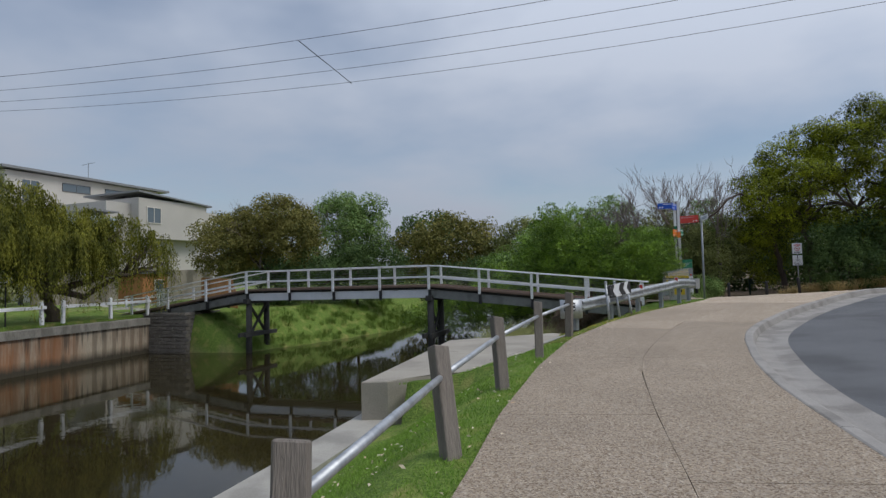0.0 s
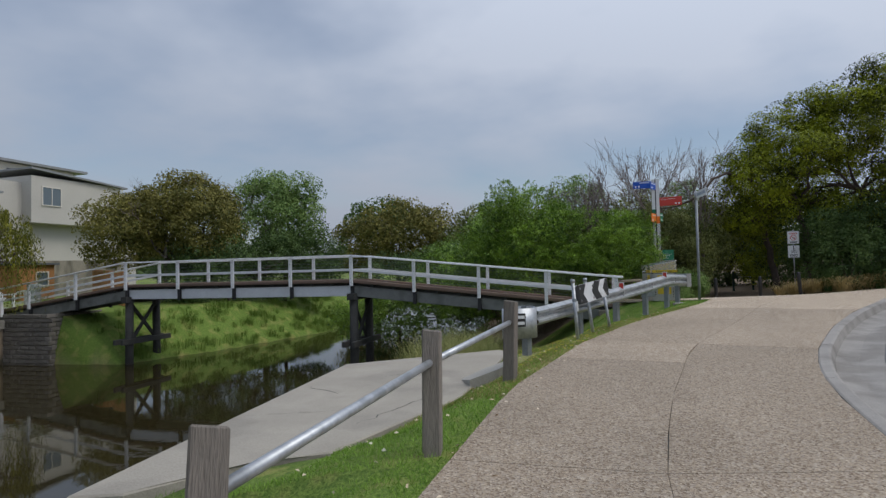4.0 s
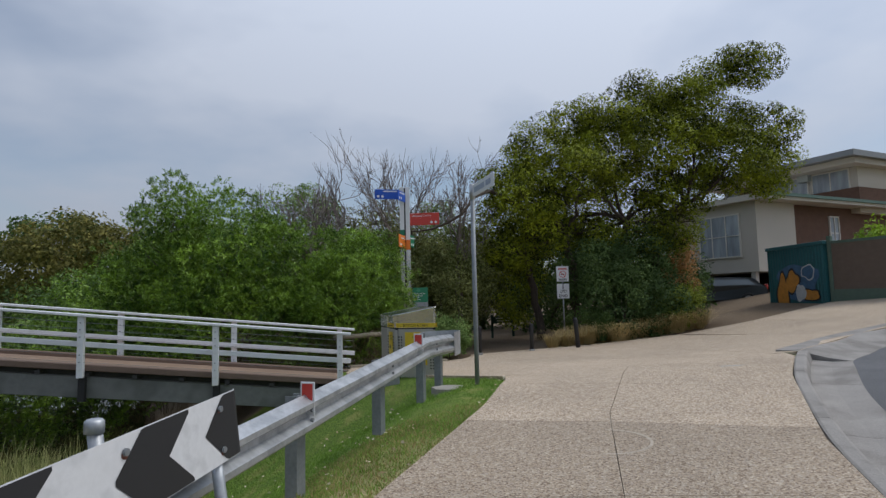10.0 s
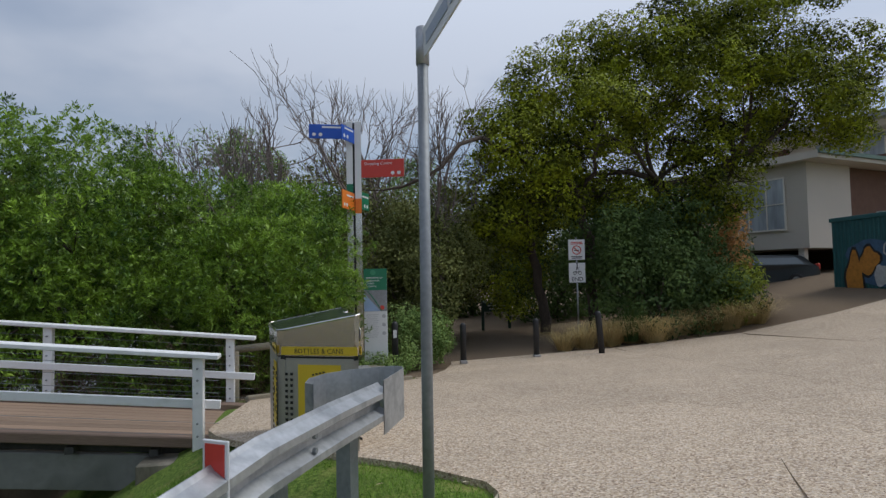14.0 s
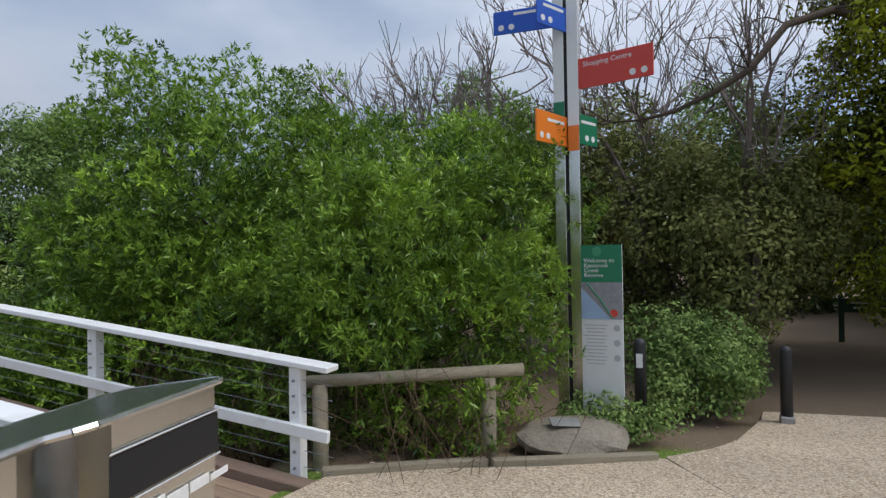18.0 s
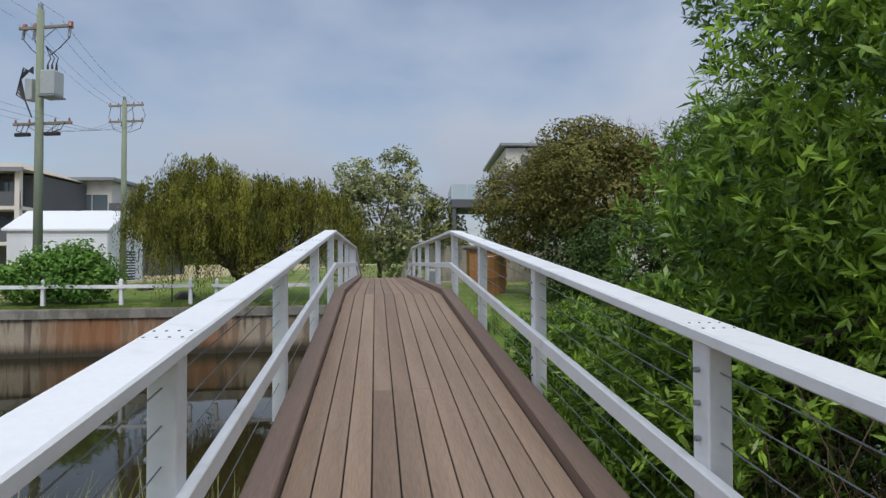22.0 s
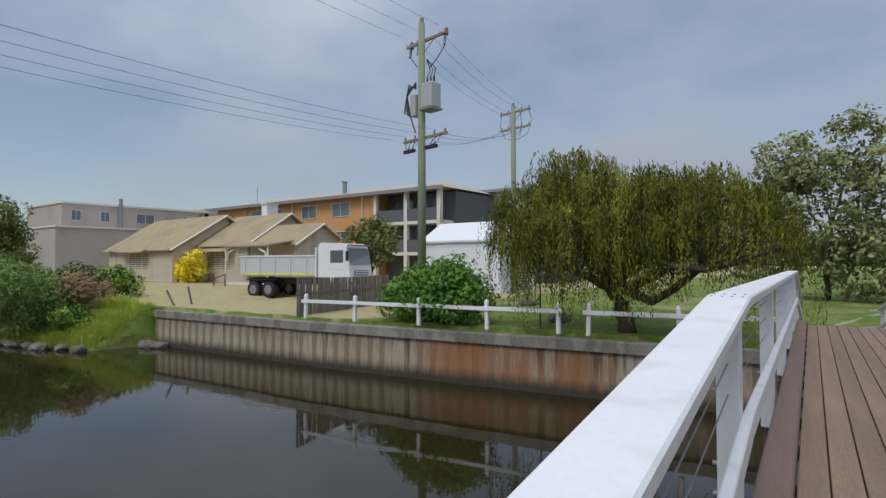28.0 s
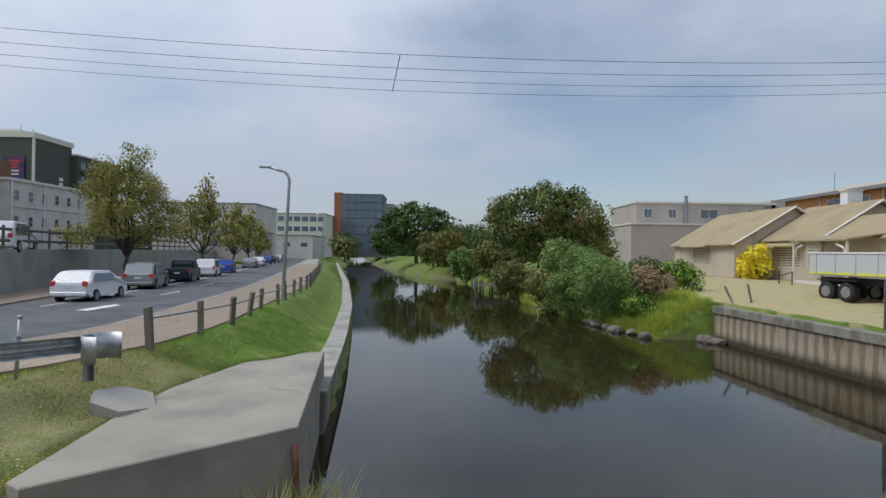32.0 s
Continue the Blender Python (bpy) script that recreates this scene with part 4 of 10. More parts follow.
def sheet_material():
    m = mat("retaining_wall_concrete", (0.37, 0.315, 0.235), 0.88, var=0.26, scale=1.0, fine=30, bump=0.35, second=(0.20, 0.165, 0.12), amount=0.4, patch=1.9, stretch=(1, 1, 0.2))
    n, l = m.node_tree.nodes, m.node_tree.links
    b = n["Principled BSDF"]
    src = b.inputs["Base Color"].links[0].from_socket
    co = n.new("ShaderNodeNewGeometry")
    # rust runs: patches along the wall, drawn out downwards
    mp = n.new("ShaderNodeMapping"); mp.inputs["Scale"].default_value = (0.25, 0.25, 0.10)
    l.new(co.outputs["Position"], mp.inputs[0])
    q = n.new("ShaderNodeTexNoise"); q.inputs["Scale"].default_value, q.inputs["Detail"].default_value = 1.6, 5
    l.new(mp.outputs[0], q.inputs["Vector"])
    mp2 = n.new("ShaderNodeMapping"); mp2.inputs["Scale"].default_value = (6, 6, 0.35)
    l.new(co.outputs["Position"], mp2.inputs[0])
    q2 = n.new("ShaderNodeTexNoise"); q2.inputs["Scale"].default_value, q2.inputs["Detail"].default_value = 1.0, 4
    l.new(mp2.outputs[0], q2.inputs["Vector"])
    mu = n.new("ShaderNodeMath"); mu.operation = "MULTIPLY_ADD"; mu.inputs[1].default_value = 0.35
    l.new(q2.outputs["Fac"], mu.inputs[0]); l.new(q.outputs["Fac"], mu.inputs[2])
    r = n.new("ShaderNodeMapRange")
    r.inputs["From Min"].default_value, r.inputs["From Max"].default_value = 0.66, 0.86
    r.inputs["To Max"].default_value = 0.8
    l.new(mu.outputs[0], r.inputs["Value"])
    mx = n.new("ShaderNodeMix"); mx.data_type = "RGBA"
    mx.inputs["B"].default_value = (0.27, 0.105, 0.035, 1)
    # the rust keeps to one length of the wall
    ps = n.new("ShaderNodeSeparateXYZ"); l.new(co.outputs["Position"], ps.inputs[0])
    zone = []
    for y0_, y1_ in ((11.0, 13.5), (20.5, 18.5)):
        zr_ = n.new("ShaderNodeMapRange")
        zr_.inputs["From Min"].default_value, zr_.inputs["From Max"].default_value = y0_, y1_
        zr_.inputs["To Min"].default_value = 0.2
        l.new(ps.outputs["Y"], zr_.inputs["Value"])
        zone.append(zr_.outputs[0])
    zm = n.new("ShaderNodeMath"); zm.operation = "MULTIPLY"
    l.new(zone[0], zm.inputs[0]); l.new(zone[1], zm.inputs[1])
    za = n.new("ShaderNodeMath"); za.operation = "MULTIPLY_ADD"; za.inputs[1].default_value = 0.16
    l.new(zm.outputs[0], za.inputs[0]); l.new(mu.outputs[0], za.inputs[2])
    l.new(za.outputs[0], r.inputs["Value"])
    zf = n.new("ShaderNodeMath"); zf.operation = "MULTIPLY"
    l.new(r.outputs[0], zf.inputs[0]); l.new(zm.outputs[0], zf.inputs[1])
    l.new(zf.outputs[0], mx.inputs["Factor"]); l.new(src, mx.inputs["A"])
    # the tide line: weed and slime on the lowest half metre
    sp = n.new("ShaderNodeSeparateXYZ"); l.new(co.outputs["Position"], sp.inputs[0])
    ad = n.new("ShaderNodeMath"); ad.operation = "MULTIPLY_ADD"; ad.inputs[1].default_value = 0.35
    l.new(q2.outputs["Fac"], ad.inputs[0]); l.new(sp.outputs["Z"], ad.inputs[2])
    r2 = n.new("ShaderNodeMapRange")
    r2.inputs["From Min"].default_value, r2.inputs["From Max"].default_value = WATER + 0.36, WATER + 0.78
    r2.inputs["To Min"].default_value, r2.inputs["To Max"].default_value = 1, 0
    l.new(ad.outputs[0], r2.inputs["Value"])
    mx2 = n.new("ShaderNodeMix"); mx2.data_type = "RGBA"
    mx2.inputs["B"].default_value = (0.05, 0.042, 0.026, 1)
    # dark weep stains that run down from the joint under the coping
    mp3 = n.new("ShaderNodeMapping"); mp3.inputs["Scale"].default_value = (3.6, 3.6, 0.12)
    l.new(co.outputs["Position"], mp3.inputs[0])
    q3 = n.new("ShaderNodeTexNoise"); q3.inputs["Scale"].default_value, q3.inputs["Detail"].default_value = 1.0, 3
    l.new(mp3.outputs[0], q3.inputs["Vector"])
    ws = n.new("ShaderNodeMath"); ws.operation = "MULTIPLY_ADD"; ws.inputs[1].default_value = 0.16
    l.new(sp.outputs["Z"], ws.inputs[0]); l.new(q3.outputs["Fac"], ws.inputs[2])
    wr = n.new("ShaderNodeMapRange")
    wr.inputs["From Min"].default_value, wr.inputs["From Max"].default_value = 0.405, 0.49
    wr.inputs["To Max"].default_value = 0.65
    l.new(ws.outputs[0], wr.inputs["Value"])
    mx3 = n.new("ShaderNodeMix"); mx3.data_type = "RGBA"
    mx3.inputs["B"].default_value = (0.062, 0.052, 0.040, 1)
    l.new(wr.outputs[0], mx3.inputs["Factor"]); l.new(mx.outputs["Result"], mx3.inputs["A"])
    l.new(r2.outputs[0], mx2.inputs["Factor"]); l.new(mx3.outputs["Result"], mx2.inputs["A"])
    l.new(mx2.outputs["Result"], b.inputs["Base Color"])
    return m


M_SHEET = sheet_material()
M_COPE = mat("weathered_coping", (0.25, 0.235, 0.2), 0.9, var=0.3, scale=1.4, fine=24, bump=0.4, second=(0.16, 0.15, 0.125), amount=0.55, patch=1.6, stretch=(1, 1, 0.4))
flat = lambda x, y: 0.0
wall_west = swept("wall_west", WL, [(0.0, -3.4), (0.0, -0.70), (-0.42, -0.70), (-0.42, -3.4)], M_SHEET, flat)
structure(wall_west, "rust-stained concrete retaining wall along the creek", "retaining wall")
cap = swept("coping", WL, [(0.12, -0.70), (0.12, -0.34), (0.09, -0.31), (-0.34, -0.31), (-0.37, -0.34), (-0.37, -0.70)], M_COPE, flat, wall_west)
tagged(cap, "grey weathered concrete coping")
# ribs: the folds of the sheet piles
rib = None
tot = 0
for (xa, ya), (xb, yb) in zip(WL, WL[1:]):
    ln = math.hypot(xb - xa, yb - ya)
    ang = math.degrees(math.atan2(yb - ya, xb - xa))
    for i in range(int(ln / 0.62)):
        f = (i + 0.5) * 0.62 / ln
        m = pose(xa + (xb - xa) * f, ya + (yb - ya) * f, 0, 0, 0, ang)
        if rib is None:
            bmq = bmesh.new()
            prism(bmq, [(-0.304, 0.005), (-0.298, -0.014), (0.298, -0.014), (0.304, 0.005)], -3.4, -0.72)
            rib = part("sheet_pile", bmq, M_SHEET, wall_west)
            rib.matrix_basis = m
        else:
            again(rib, m, wall_west)
# return of the wall at the south end
ret = swept("wall_return", [(-29.0, -6.9), (-24.6, -6.0)], [(0.0, -3.0), (0.0, -0.31), (-0.4, -0.31), (-0.4, -3.0)], M_CONCS, flat)
structure(ret, "concrete return of the creek wall", "retaining wall")

# ---- east creek wall and landing slab ----
EL = [(float(x_east(y)), y) for y in (-160, -120, -80, -60, -41, -30, -20, -13, -6, 0, 4, 8, 11.5)]
wall_east = swept("wall_east", EL, [(0.0, -3.4), (0.62, -3.4), (0.62, -1.2), (0.0, -1.2)], M_CONCS, flat)
structure(wall_east, "concrete creek wall with a pale walkable top", "retaining wall")
cap2 = swept("coping", EL, [(-0.06, -1.26), (0.66, -1.26), (0.66, -1.17), (-0.06, -1.17)], M_CONC, flat, wall_east)
tagged(cap2, "pale concrete coping")
bm = bmesh.new()
LAND = [(-5.66, 9.75), (-5.2, 9.95), (-4.6, 11.0), (-3.95, 11.5), (-3.35, 14.4), (-3.4, 16.6), (-3.6, 19.3), (-3.9, 19.5), (-6.62, 16.9)]
prism(bm, LAND, -3.3, -0.45)
bmesh.ops.bevel(bm, geom=[e for e in bm.edges if all(v.co.z > -1 for v in e.verts)], offset=0.02, segments=1, affect="EDGES")
M_LAND = mat("landing_concrete", (0.335, 0.305, 0.255), 0.88, var=0.2, scale=1.1, fine=45, bump=0.3, second=(0.28, 0.255, 0.215), amount=0.45, patch=0.7)
landing = structure(part("landing_slab", bm, M_LAND), "grey concrete landing block at the water's edge", "landing")
random.seed(21)
for (xa, ya), (xb, yb), n in (((-5.9, 12.6), (-4.7, 13.3), 9), ((-6.1, 14.6), (-5.3, 14.2), 7), ((-5.3, 15.6), (-4.6, 16.6), 8), ((-4.2, 12.6), (-3.7, 14.8), 12)):
    bm = bmesh.new()
    rows_ = []
    for i in range(n + 1):
        t_ = i / n
        jx, jy = random.uniform(-0.05, 0.05), random.uniform(-0.05, 0.05)
        w_ = 0.007 * math.sin(math.pi * t_) + 0.0015
        rows_.append([bm.verts.new((xa + (xb - xa) * t_ + jx + s_ * w_, ya + (yb - ya) * t_ + jy + s_ * w_, -0.4475)) for s_ in (-1, 1)])
    for r0_, r1_ in zip(rows_, rows_[1:]):
        bm.faces.new((r0_[0], r1_[0], r1_[1], r0_[1]))
    part("crack", bm, M_DARKT, landing)
bm = bmesh.new()
pad_z = lambda x, y: max(-0.25 + 0.35 * (x + 3.14), float(ground_h(x, y)) + 0.02)
prism(bm, [(-2.75, 16.05), (-2.95, 15.4), (-3.4, 15.2), (-3.75, 15.8), (-3.45, 16.5), (-2.98, 16.55)][::-1], lambda x, y: pad_z(x, y) - 0.4, pad_z)
bmesh.ops.recalc_face_normals(bm, faces=bm.faces[:])
tagged(part("concrete_pad", bm, M_CONC), "broken concrete pad beside the guard rail's end", "concrete pad")
part("pipe_stub", tubem([(-6.66, 17.1, -1.6), (-6.6, 17.05, -0.72)], 0.055, 10), mat("rust_pipe", (0.16, 0.06, 0.035), 0.8, var=0.3), landing, "rusty pipe stub", smooth=True)

# ---- plants ----
RNG = np.random.default_rng(7)


def unit(v):
    return v / np.maximum(np.linalg.norm(v, axis=1, keepdims=True), 1e-6)


def leaves_at(pos, direc, length, width, jitter=0.4, fold=0.25):
    """One four-cornered folded leaf at each place, along each direction."""
    n = len(pos)
    d = unit(direc + RNG.normal(0, jitter, (n, 3)))
    # blades turn their face mostly to the sky
    s = unit(np.cross(d, RNG.normal(0, 0.75, (n, 3)) + np.array([0, 0, 1.0])))
    up = np.cross(s, d)
    ln = (length * RNG.uniform(0.65, 1.25, n))[:, None]
    wd = (width * RNG.uniform(0.7, 1.2, n))[:, None]
    v = np.empty((n, 4, 3))
    v[:, 0] = pos
    v[:, 1] = pos + d * ln * 0.5 + s * wd * 0.5 + up * wd * fold
    v[:, 2] = pos + d * ln
    v[:, 3] = pos + d * ln * 0.5 - s * wd * 0.5 + up * wd * fold
    return v.reshape(-1, 3)


def leaves_facing(pos, nrm, length, width, jitter=0.35, fold=0.18, rise=0.35):
    """Leaves whose blades lie across the given outward directions, so that a spray of them shades as one mass."""
    n = len(pos)
    nn = unit(nrm + RNG.normal(0, jitter, (n, 3)))
    d = unit(np.cross(nn, RNG.normal(0, 1, (n, 3))) + nn * RNG.uniform(-0.2, 2 * rise, n)[:, None])
    s = unit(np.cross(d, nn))
    ln = (length * RNG.uniform(0.65, 1.25, n))[:, None]
    wd = (width * RNG.uniform(0.7, 1.2, n))[:, None]
    v = np.empty((n, 4, 3))
    v[:, 0] = pos - d * ln * 0.5
    v[:, 1] = pos + s * wd * 0.5 + nn * wd * fold
    v[:, 2] = pos + d * ln * 0.5
    v[:, 3] = pos - s * wd * 0.5 + nn * wd * fold
    return v.reshape(-1, 3)


def quads(n):
    return np.arange(n * 4).reshape(-1, 4)


def shell(e, n, inner=0.55):
    """Points in an ellipsoid (cx, cy, cz, rx, ry, rz), mostly near its surface, and the way out."""
    d = unit(RNG.normal(0, 1, (n, 3)))
    r = inner + (1 - inner) * RNG.random(n) ** 0.6
    c, rad = np.array(e[:3]), np.array(e[3:6])
    return c + d * rad * r[:, None], d


def clumps_of(ells, size, density=1.0):
    """Small clumps spread over larger ellipsoids: the lumps of a crown, each with the way out of the crown there."""
    out = []
    for e in ells:
        area = 4 * math.pi * ((e[3] * e[4]) ** 1.6 / 3 + (e[3] * e[5]) ** 1.6 / 3 + (e[4] * e[5]) ** 1.6 / 3) ** (1 / 1.6)
        n = max(4, int(density * area / (size * size * 2.2)))
        p, d = shell(e, n, 0.78)
        rad = np.array(e[3:6])
        way = unit(d / rad)
        for q, w in zip(p, way):
            s = size * RNG.choice([0.6, 0.85, 1.15, 1.4])
            out.append((q[0], q[1], q[2], s * 1.1, s * 1.1, s * 0.85, *w))
    return out


def set_tone(ob, tone):
    at = ob.data.attributes.new("tone", "FLOAT", "POINT")
    at.data.foreach_set("value", np.asarray(tone, np.float32))
    return ob


def foliage(name, ells, material, parent, leaf=(0.12, 0.04), size=0.7, per_clump=160, density=1.0, whorl=0, droop=0.0, jitter=0.5, floor=None, inner=0.45, cover=1.0):
    cl = clumps_of(ells, size, density)
    # enough leaves to cover each clump
    per_clump = int(min(900, 0.86 * cover * math.pi * (1.1 * size) ** 2 / (0.5 * leaf[0] * leaf[1])) / max(whorl, 1))
    P, D, T = [], [], []
    for c in cl:
        k = int(per_clump * RNG.uniform(0.75, 1.15) * (c[3] / (1.1 * size)) ** 1.3) + 2
        p, d = shell(c[:6], k, max(inner, 0.6))
        P.append(p)
        D.append(0.75 * d + 0.45 * np.array(c[6:9]))
        T.append(np.full(k, RNG.normal(-0.02, 0.14)))
    # a filling, so that the inside is not empty; its darker tone paints inner shade
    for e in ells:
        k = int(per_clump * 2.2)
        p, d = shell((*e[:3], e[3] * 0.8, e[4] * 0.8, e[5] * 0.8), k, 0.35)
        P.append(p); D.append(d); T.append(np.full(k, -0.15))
    P, D, T = np.concatenate(P), np.concatenate(D), np.concatenate(T)
    if floor is not None:
        keep = P[:, 2] > floor
        P, D, T = P[keep], D[keep], T[keep]
    D = D + np.array([0, 0, 0.3 - droop])
    if whorl:
        P, T = np.repeat(P, whorl, axis=0), np.repeat(T, whorl)
        ax = np.repeat(unit(unit(D) + RNG.normal(0, 0.3, D.shape) + np.array([0, 0, 0.25])), whorl, axis=0)
        side = unit(np.cross(ax, RNG.normal(0, 1, ax.shape)))
        D = ax * RNG.uniform(0.35, 1.0, len(P))[:, None] + side * 0.85
        P = P + ax * RNG.uniform(-0.07, 0.02, len(P))[:, None]
        v = leaves_at(P, D, leaf[0], leaf[1], 0.12)
    else:
        v = leaves_facing(P, D, leaf[0], leaf[1], min(jitter, 0.5))
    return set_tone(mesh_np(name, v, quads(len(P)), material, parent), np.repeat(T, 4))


def limb(bm, a, b, r0, r1, bend=0.25, n=6, seg=7):
    a, b = Vector(a), Vector(b)
    off = Vector(RNG.normal(0, 1, 3)) * bend * (b - a).length * 0.3
    pts, rr = [], []
    for i in range(n + 1):
        t = i / n
        w = Vector(RNG.normal(0, 1, 3)) * 0.02 * (b - a).length if 0 < i < n else Vector((0, 0, 0))
        pts.append(a.lerp(b, t) + off * math.sin(math.pi * t) + w)
        rr.append(r0 + (r1 - r0) * t)
    tube(bm, pts, rr, seg)
    return pts


def trunk_of(parent, base, ells, r=0.18, fork=0.35, material=None, twigs=3, label=""):
    """A trunk that forks, with a limb into every mass of the crown and branches off it."""
    bm = bmesh.new()
    top = Vector(base) + (Vector(ells[0][:3]) - Vector(base)) * fork
    limb(bm, base, top, r, r * 0.75, 0.15, 6, 9)
    for e in ells:
        c = Vector(e[:3])
        pts = limb(bm, top, c, r * 0.6, r * 0.18, 0.25)
        for _ in range(twigs):
            d = Vector(unit(RNG.normal(0, 1, (1, 3)))[0])
            limb(bm, pts[4], c + Vector((d.x * e[3], d.y * e[4], d.z * e[5])) * 0.85, r * 0.2, r * 0.05, 0.3, 4, 5)
    return part("trunk", bm, material or M_BARK, parent, label, smooth=True)


def plant(name, label, category, x, y, z, ells, material, leaf=(0.12, 0.045), size=0.6, per_clump=150, density=1.0, r=0.15, whorl=0, group="", fork=0.35, base=(0, 0, -0.1), droop=0.0, floor=None, twigs=3, jitter=0.5, cover=0.9, fine=False, inner=0.5):
    t = thing(name, label, category, x, y, z, group=group)
    far = min(math.hypot(x - a, y - b) for a, b in ((-2, 0), (0, 15), (2, 25), (-8.5, 27)))
    w_min = 0.0048 * far
    if leaf[1] < w_min and not whorl and not fine:
        leaf = (max(leaf[0], 1.9 * w_min), w_min)
    trunk_of(t, base, ells, r, fork, twigs=twigs)
    foliage("crown", ells, material, t, leaf, size, per_clump, density, whorl, droop, jitter, floor, inner, cover)
    return t


def gz(x, y):
    return float(ground_h(x, y))


# the big wind-swept wattle by the driveway
WATTLE = [(5.71, -1.3, 10.63, 1.16, 1.33, 0.63),
       (4.56, -1.2, 10.37, 0.95, 1.09, 0.6),
       (3.29, -0.8, 9.64, 1.33, 1.33, 0.78),
       (1.81, -0.6, 9.41, 1.31, 1.31, 0.87),
       (0.21, -0.6, 8.7, 1.26, 1.26, 0.91),
       (-1.16, -0.4, 8.44, 1.28, 1.28, 0.92),
       (-2.64, -0.4, 7.43, 1.28, 1.28, 1.06),
       (-4.06, -0.2, 6.3, 1.0, 1.14, 1.07),
       (5.94, -1.4, 8.23, 1.22, 1.4, 0.88),
       (6.52, -1.4, 7.13, 0.8, 0.92, 0.84),
       (4.68, -1.8, 7.1, 1.36, 1.36, 0.86),
       (3.24, -1.6, 7.97, 1.25, 1.25, 0.84),
       (1.81, -1.4, 7.42, 1.43, 1.43, 0.97),
       (0.21, -1.3, 6.94, 1.31, 1.31, 0.88),
       (-1.51, -1.2, 6.29, 1.4, 1.4, 1.1),
       (-3.33, -1.0, 5.44, 1.29, 1.29, 1.11),
       (4.39, -1.6, 6.19, 1.21, 1.39, 0.46),
       (6.34, -1.2, 6.11, 0.72, 0.83, 0.42),
       (-4.44, 0.9, 4.37, 0.91, 1.05, 1.13),
       (-3.24, 1.2, 3.63, 1.08, 1.24, 1.04),
       (-5.09, 0.8, 2.8, 0.67, 0.77, 1.16),
       (-1.76, 0.8, 4.55, 1.13, 1.3, 0.79),
       (2.89, 1.0, 9.24, 1.39, 1.39, 0.93),
       (0.09, 1.2, 8.18, 1.4, 1.4, 0.94),
       (5.23, 0.6, 8.97, 1.37, 1.37, 0.91),
       (-2.22, 1.4, 6.46, 1.42, 1.42, 1.42),
       (-3.6, 1.8, 2.6, 1.44, 1.25, 1.92), (2.9, -0.3, 5.5, 1.5, 1.2, 0.75), (1.5, 0.2, 6.2, 1.7, 1.4, 0.8), (2.7, -0.9, 4.4, 1.2, 0.9, 0.8), (1.4, -0.2, 4.0, 1.2, 1.0, 0.8), (3.6, -0.4, 6.9, 1.6, 1.3, 0.7), (-0.4, 0.9, 5.2, 1.4, 1.2, 1.0), (-2.7, -0.5, 4.4, 1.2, 1.0, 0.9), (-3.9, 0.3, 3.6, 1.1, 1.1, 0.9), (-1.1, -0.3, 4.2, 1.2, 1.0, 0.8)]
WATTLE = [(a, b, c - gz(8.3, 37.0), d, e, f) for a, b, c, d, e, f in WATTLE]
wattle = thing("wattle_tree", "large wind-swept wattle with dense olive-green crown beside the path", "tree", 8.3, 37.0, gz(8.3, 37.0))
# several leaning stems, each with limbs into the masses of the crown above it
for sx_, sy_, tx_, ty_, tz_ in ((-1.3, -0.6, -1.6, -0.5, 4.0), (0.3, 0.2, 0.9, -0.2, 4.4), (1.2, -0.4, 3.0, -0.8, 5.0), (-2.6, 0.4, -3.2, 0.2, 3.2)):
    bm = bmesh.new()
    foot, head = Vector((sx_, sy_, -0.15)), Vector((tx_, ty_, tz_))
    limb(bm, foot, head, 0.17, 0.12, 0.2, 7, 9)
    near = sorted(WATTLE, key=lambda e: (Vector(e[:3]) - head).length)[:9]
    for e in near:
        pts = limb(bm, head, Vector(e[:3]), 0.085, 0.028, 0.28, 6, 6)
        for _ in range(5):
            d = Vector(unit(RNG.normal(0, 1, (1, 3)))[0])
            limb(bm, pts[int(RNG.integers(2, 6))], Vector(e[:3]) + Vector((d.x * e[3], d.y * e[4], d.z * e[5])) * 0.9, 0.026, 0.007, 0.35, 4, 4)
    part("trunk", bm, M_BARK, wattle, "dark leaning stem", smooth=True)
foliage("crown", WATTLE, L_WATTLE, wattle, (0.125, 0.052), 0.44, 200, 0.74, inner=0.75, jitter=0.3, cover=0.9)
# a long bare limb that reaches out over the bushes
arch = [(0.25, 34.6, 4.12), (0.75, 34.6, 4.1), (1.25, 34.6, 4.18), (1.8, 34.6, 4.4), (2.3, 34.7, 4.7), (2.8, 34.9, 5.35), (3.5, 35.6, 5.7), (4.6, 36.4, 5.4), (6.2, 36.9, 4.2)]
arch = [Vector(p) - Vector((8.3, 37.0, gz(8.3, 37.0))) for p in arch]
bm = bmesh.new()
tube(bm, arch, [0.012, 0.022, 0.035, 0.045, 0.052, 0.058, 0.065, 0.075, 0.09], 7)
for k in range(26):
    a_ = arch[int(RNG.integers(0, 7))]
    d_ = Vector((float(RNG.normal(-0.3, 0.5)), float(RNG.normal(0, 0.4)), float(RNG.uniform(-0.2, 1.0))))
    mid_ = limb(bm, a_, a_ + d_ * float(RNG.uniform(0.5, 1.2)), 0.014, 0.006, 0.5, 4, 4)
    for _ in range(3):
        e_ = Vector((float(RNG.normal(-0.2, 0.4)), float(RNG.normal(0, 0.3)), float(RNG.uniform(-0.1, 0.6))))
        limb(bm, mid_[3], mid_[3] + e_ * 0.8, 0.007, 0.003, 0.4, 3, 3)
part("bare_limb", bm, M_BARK, wattle, "bare arching limb with thin twigs", smooth=True)
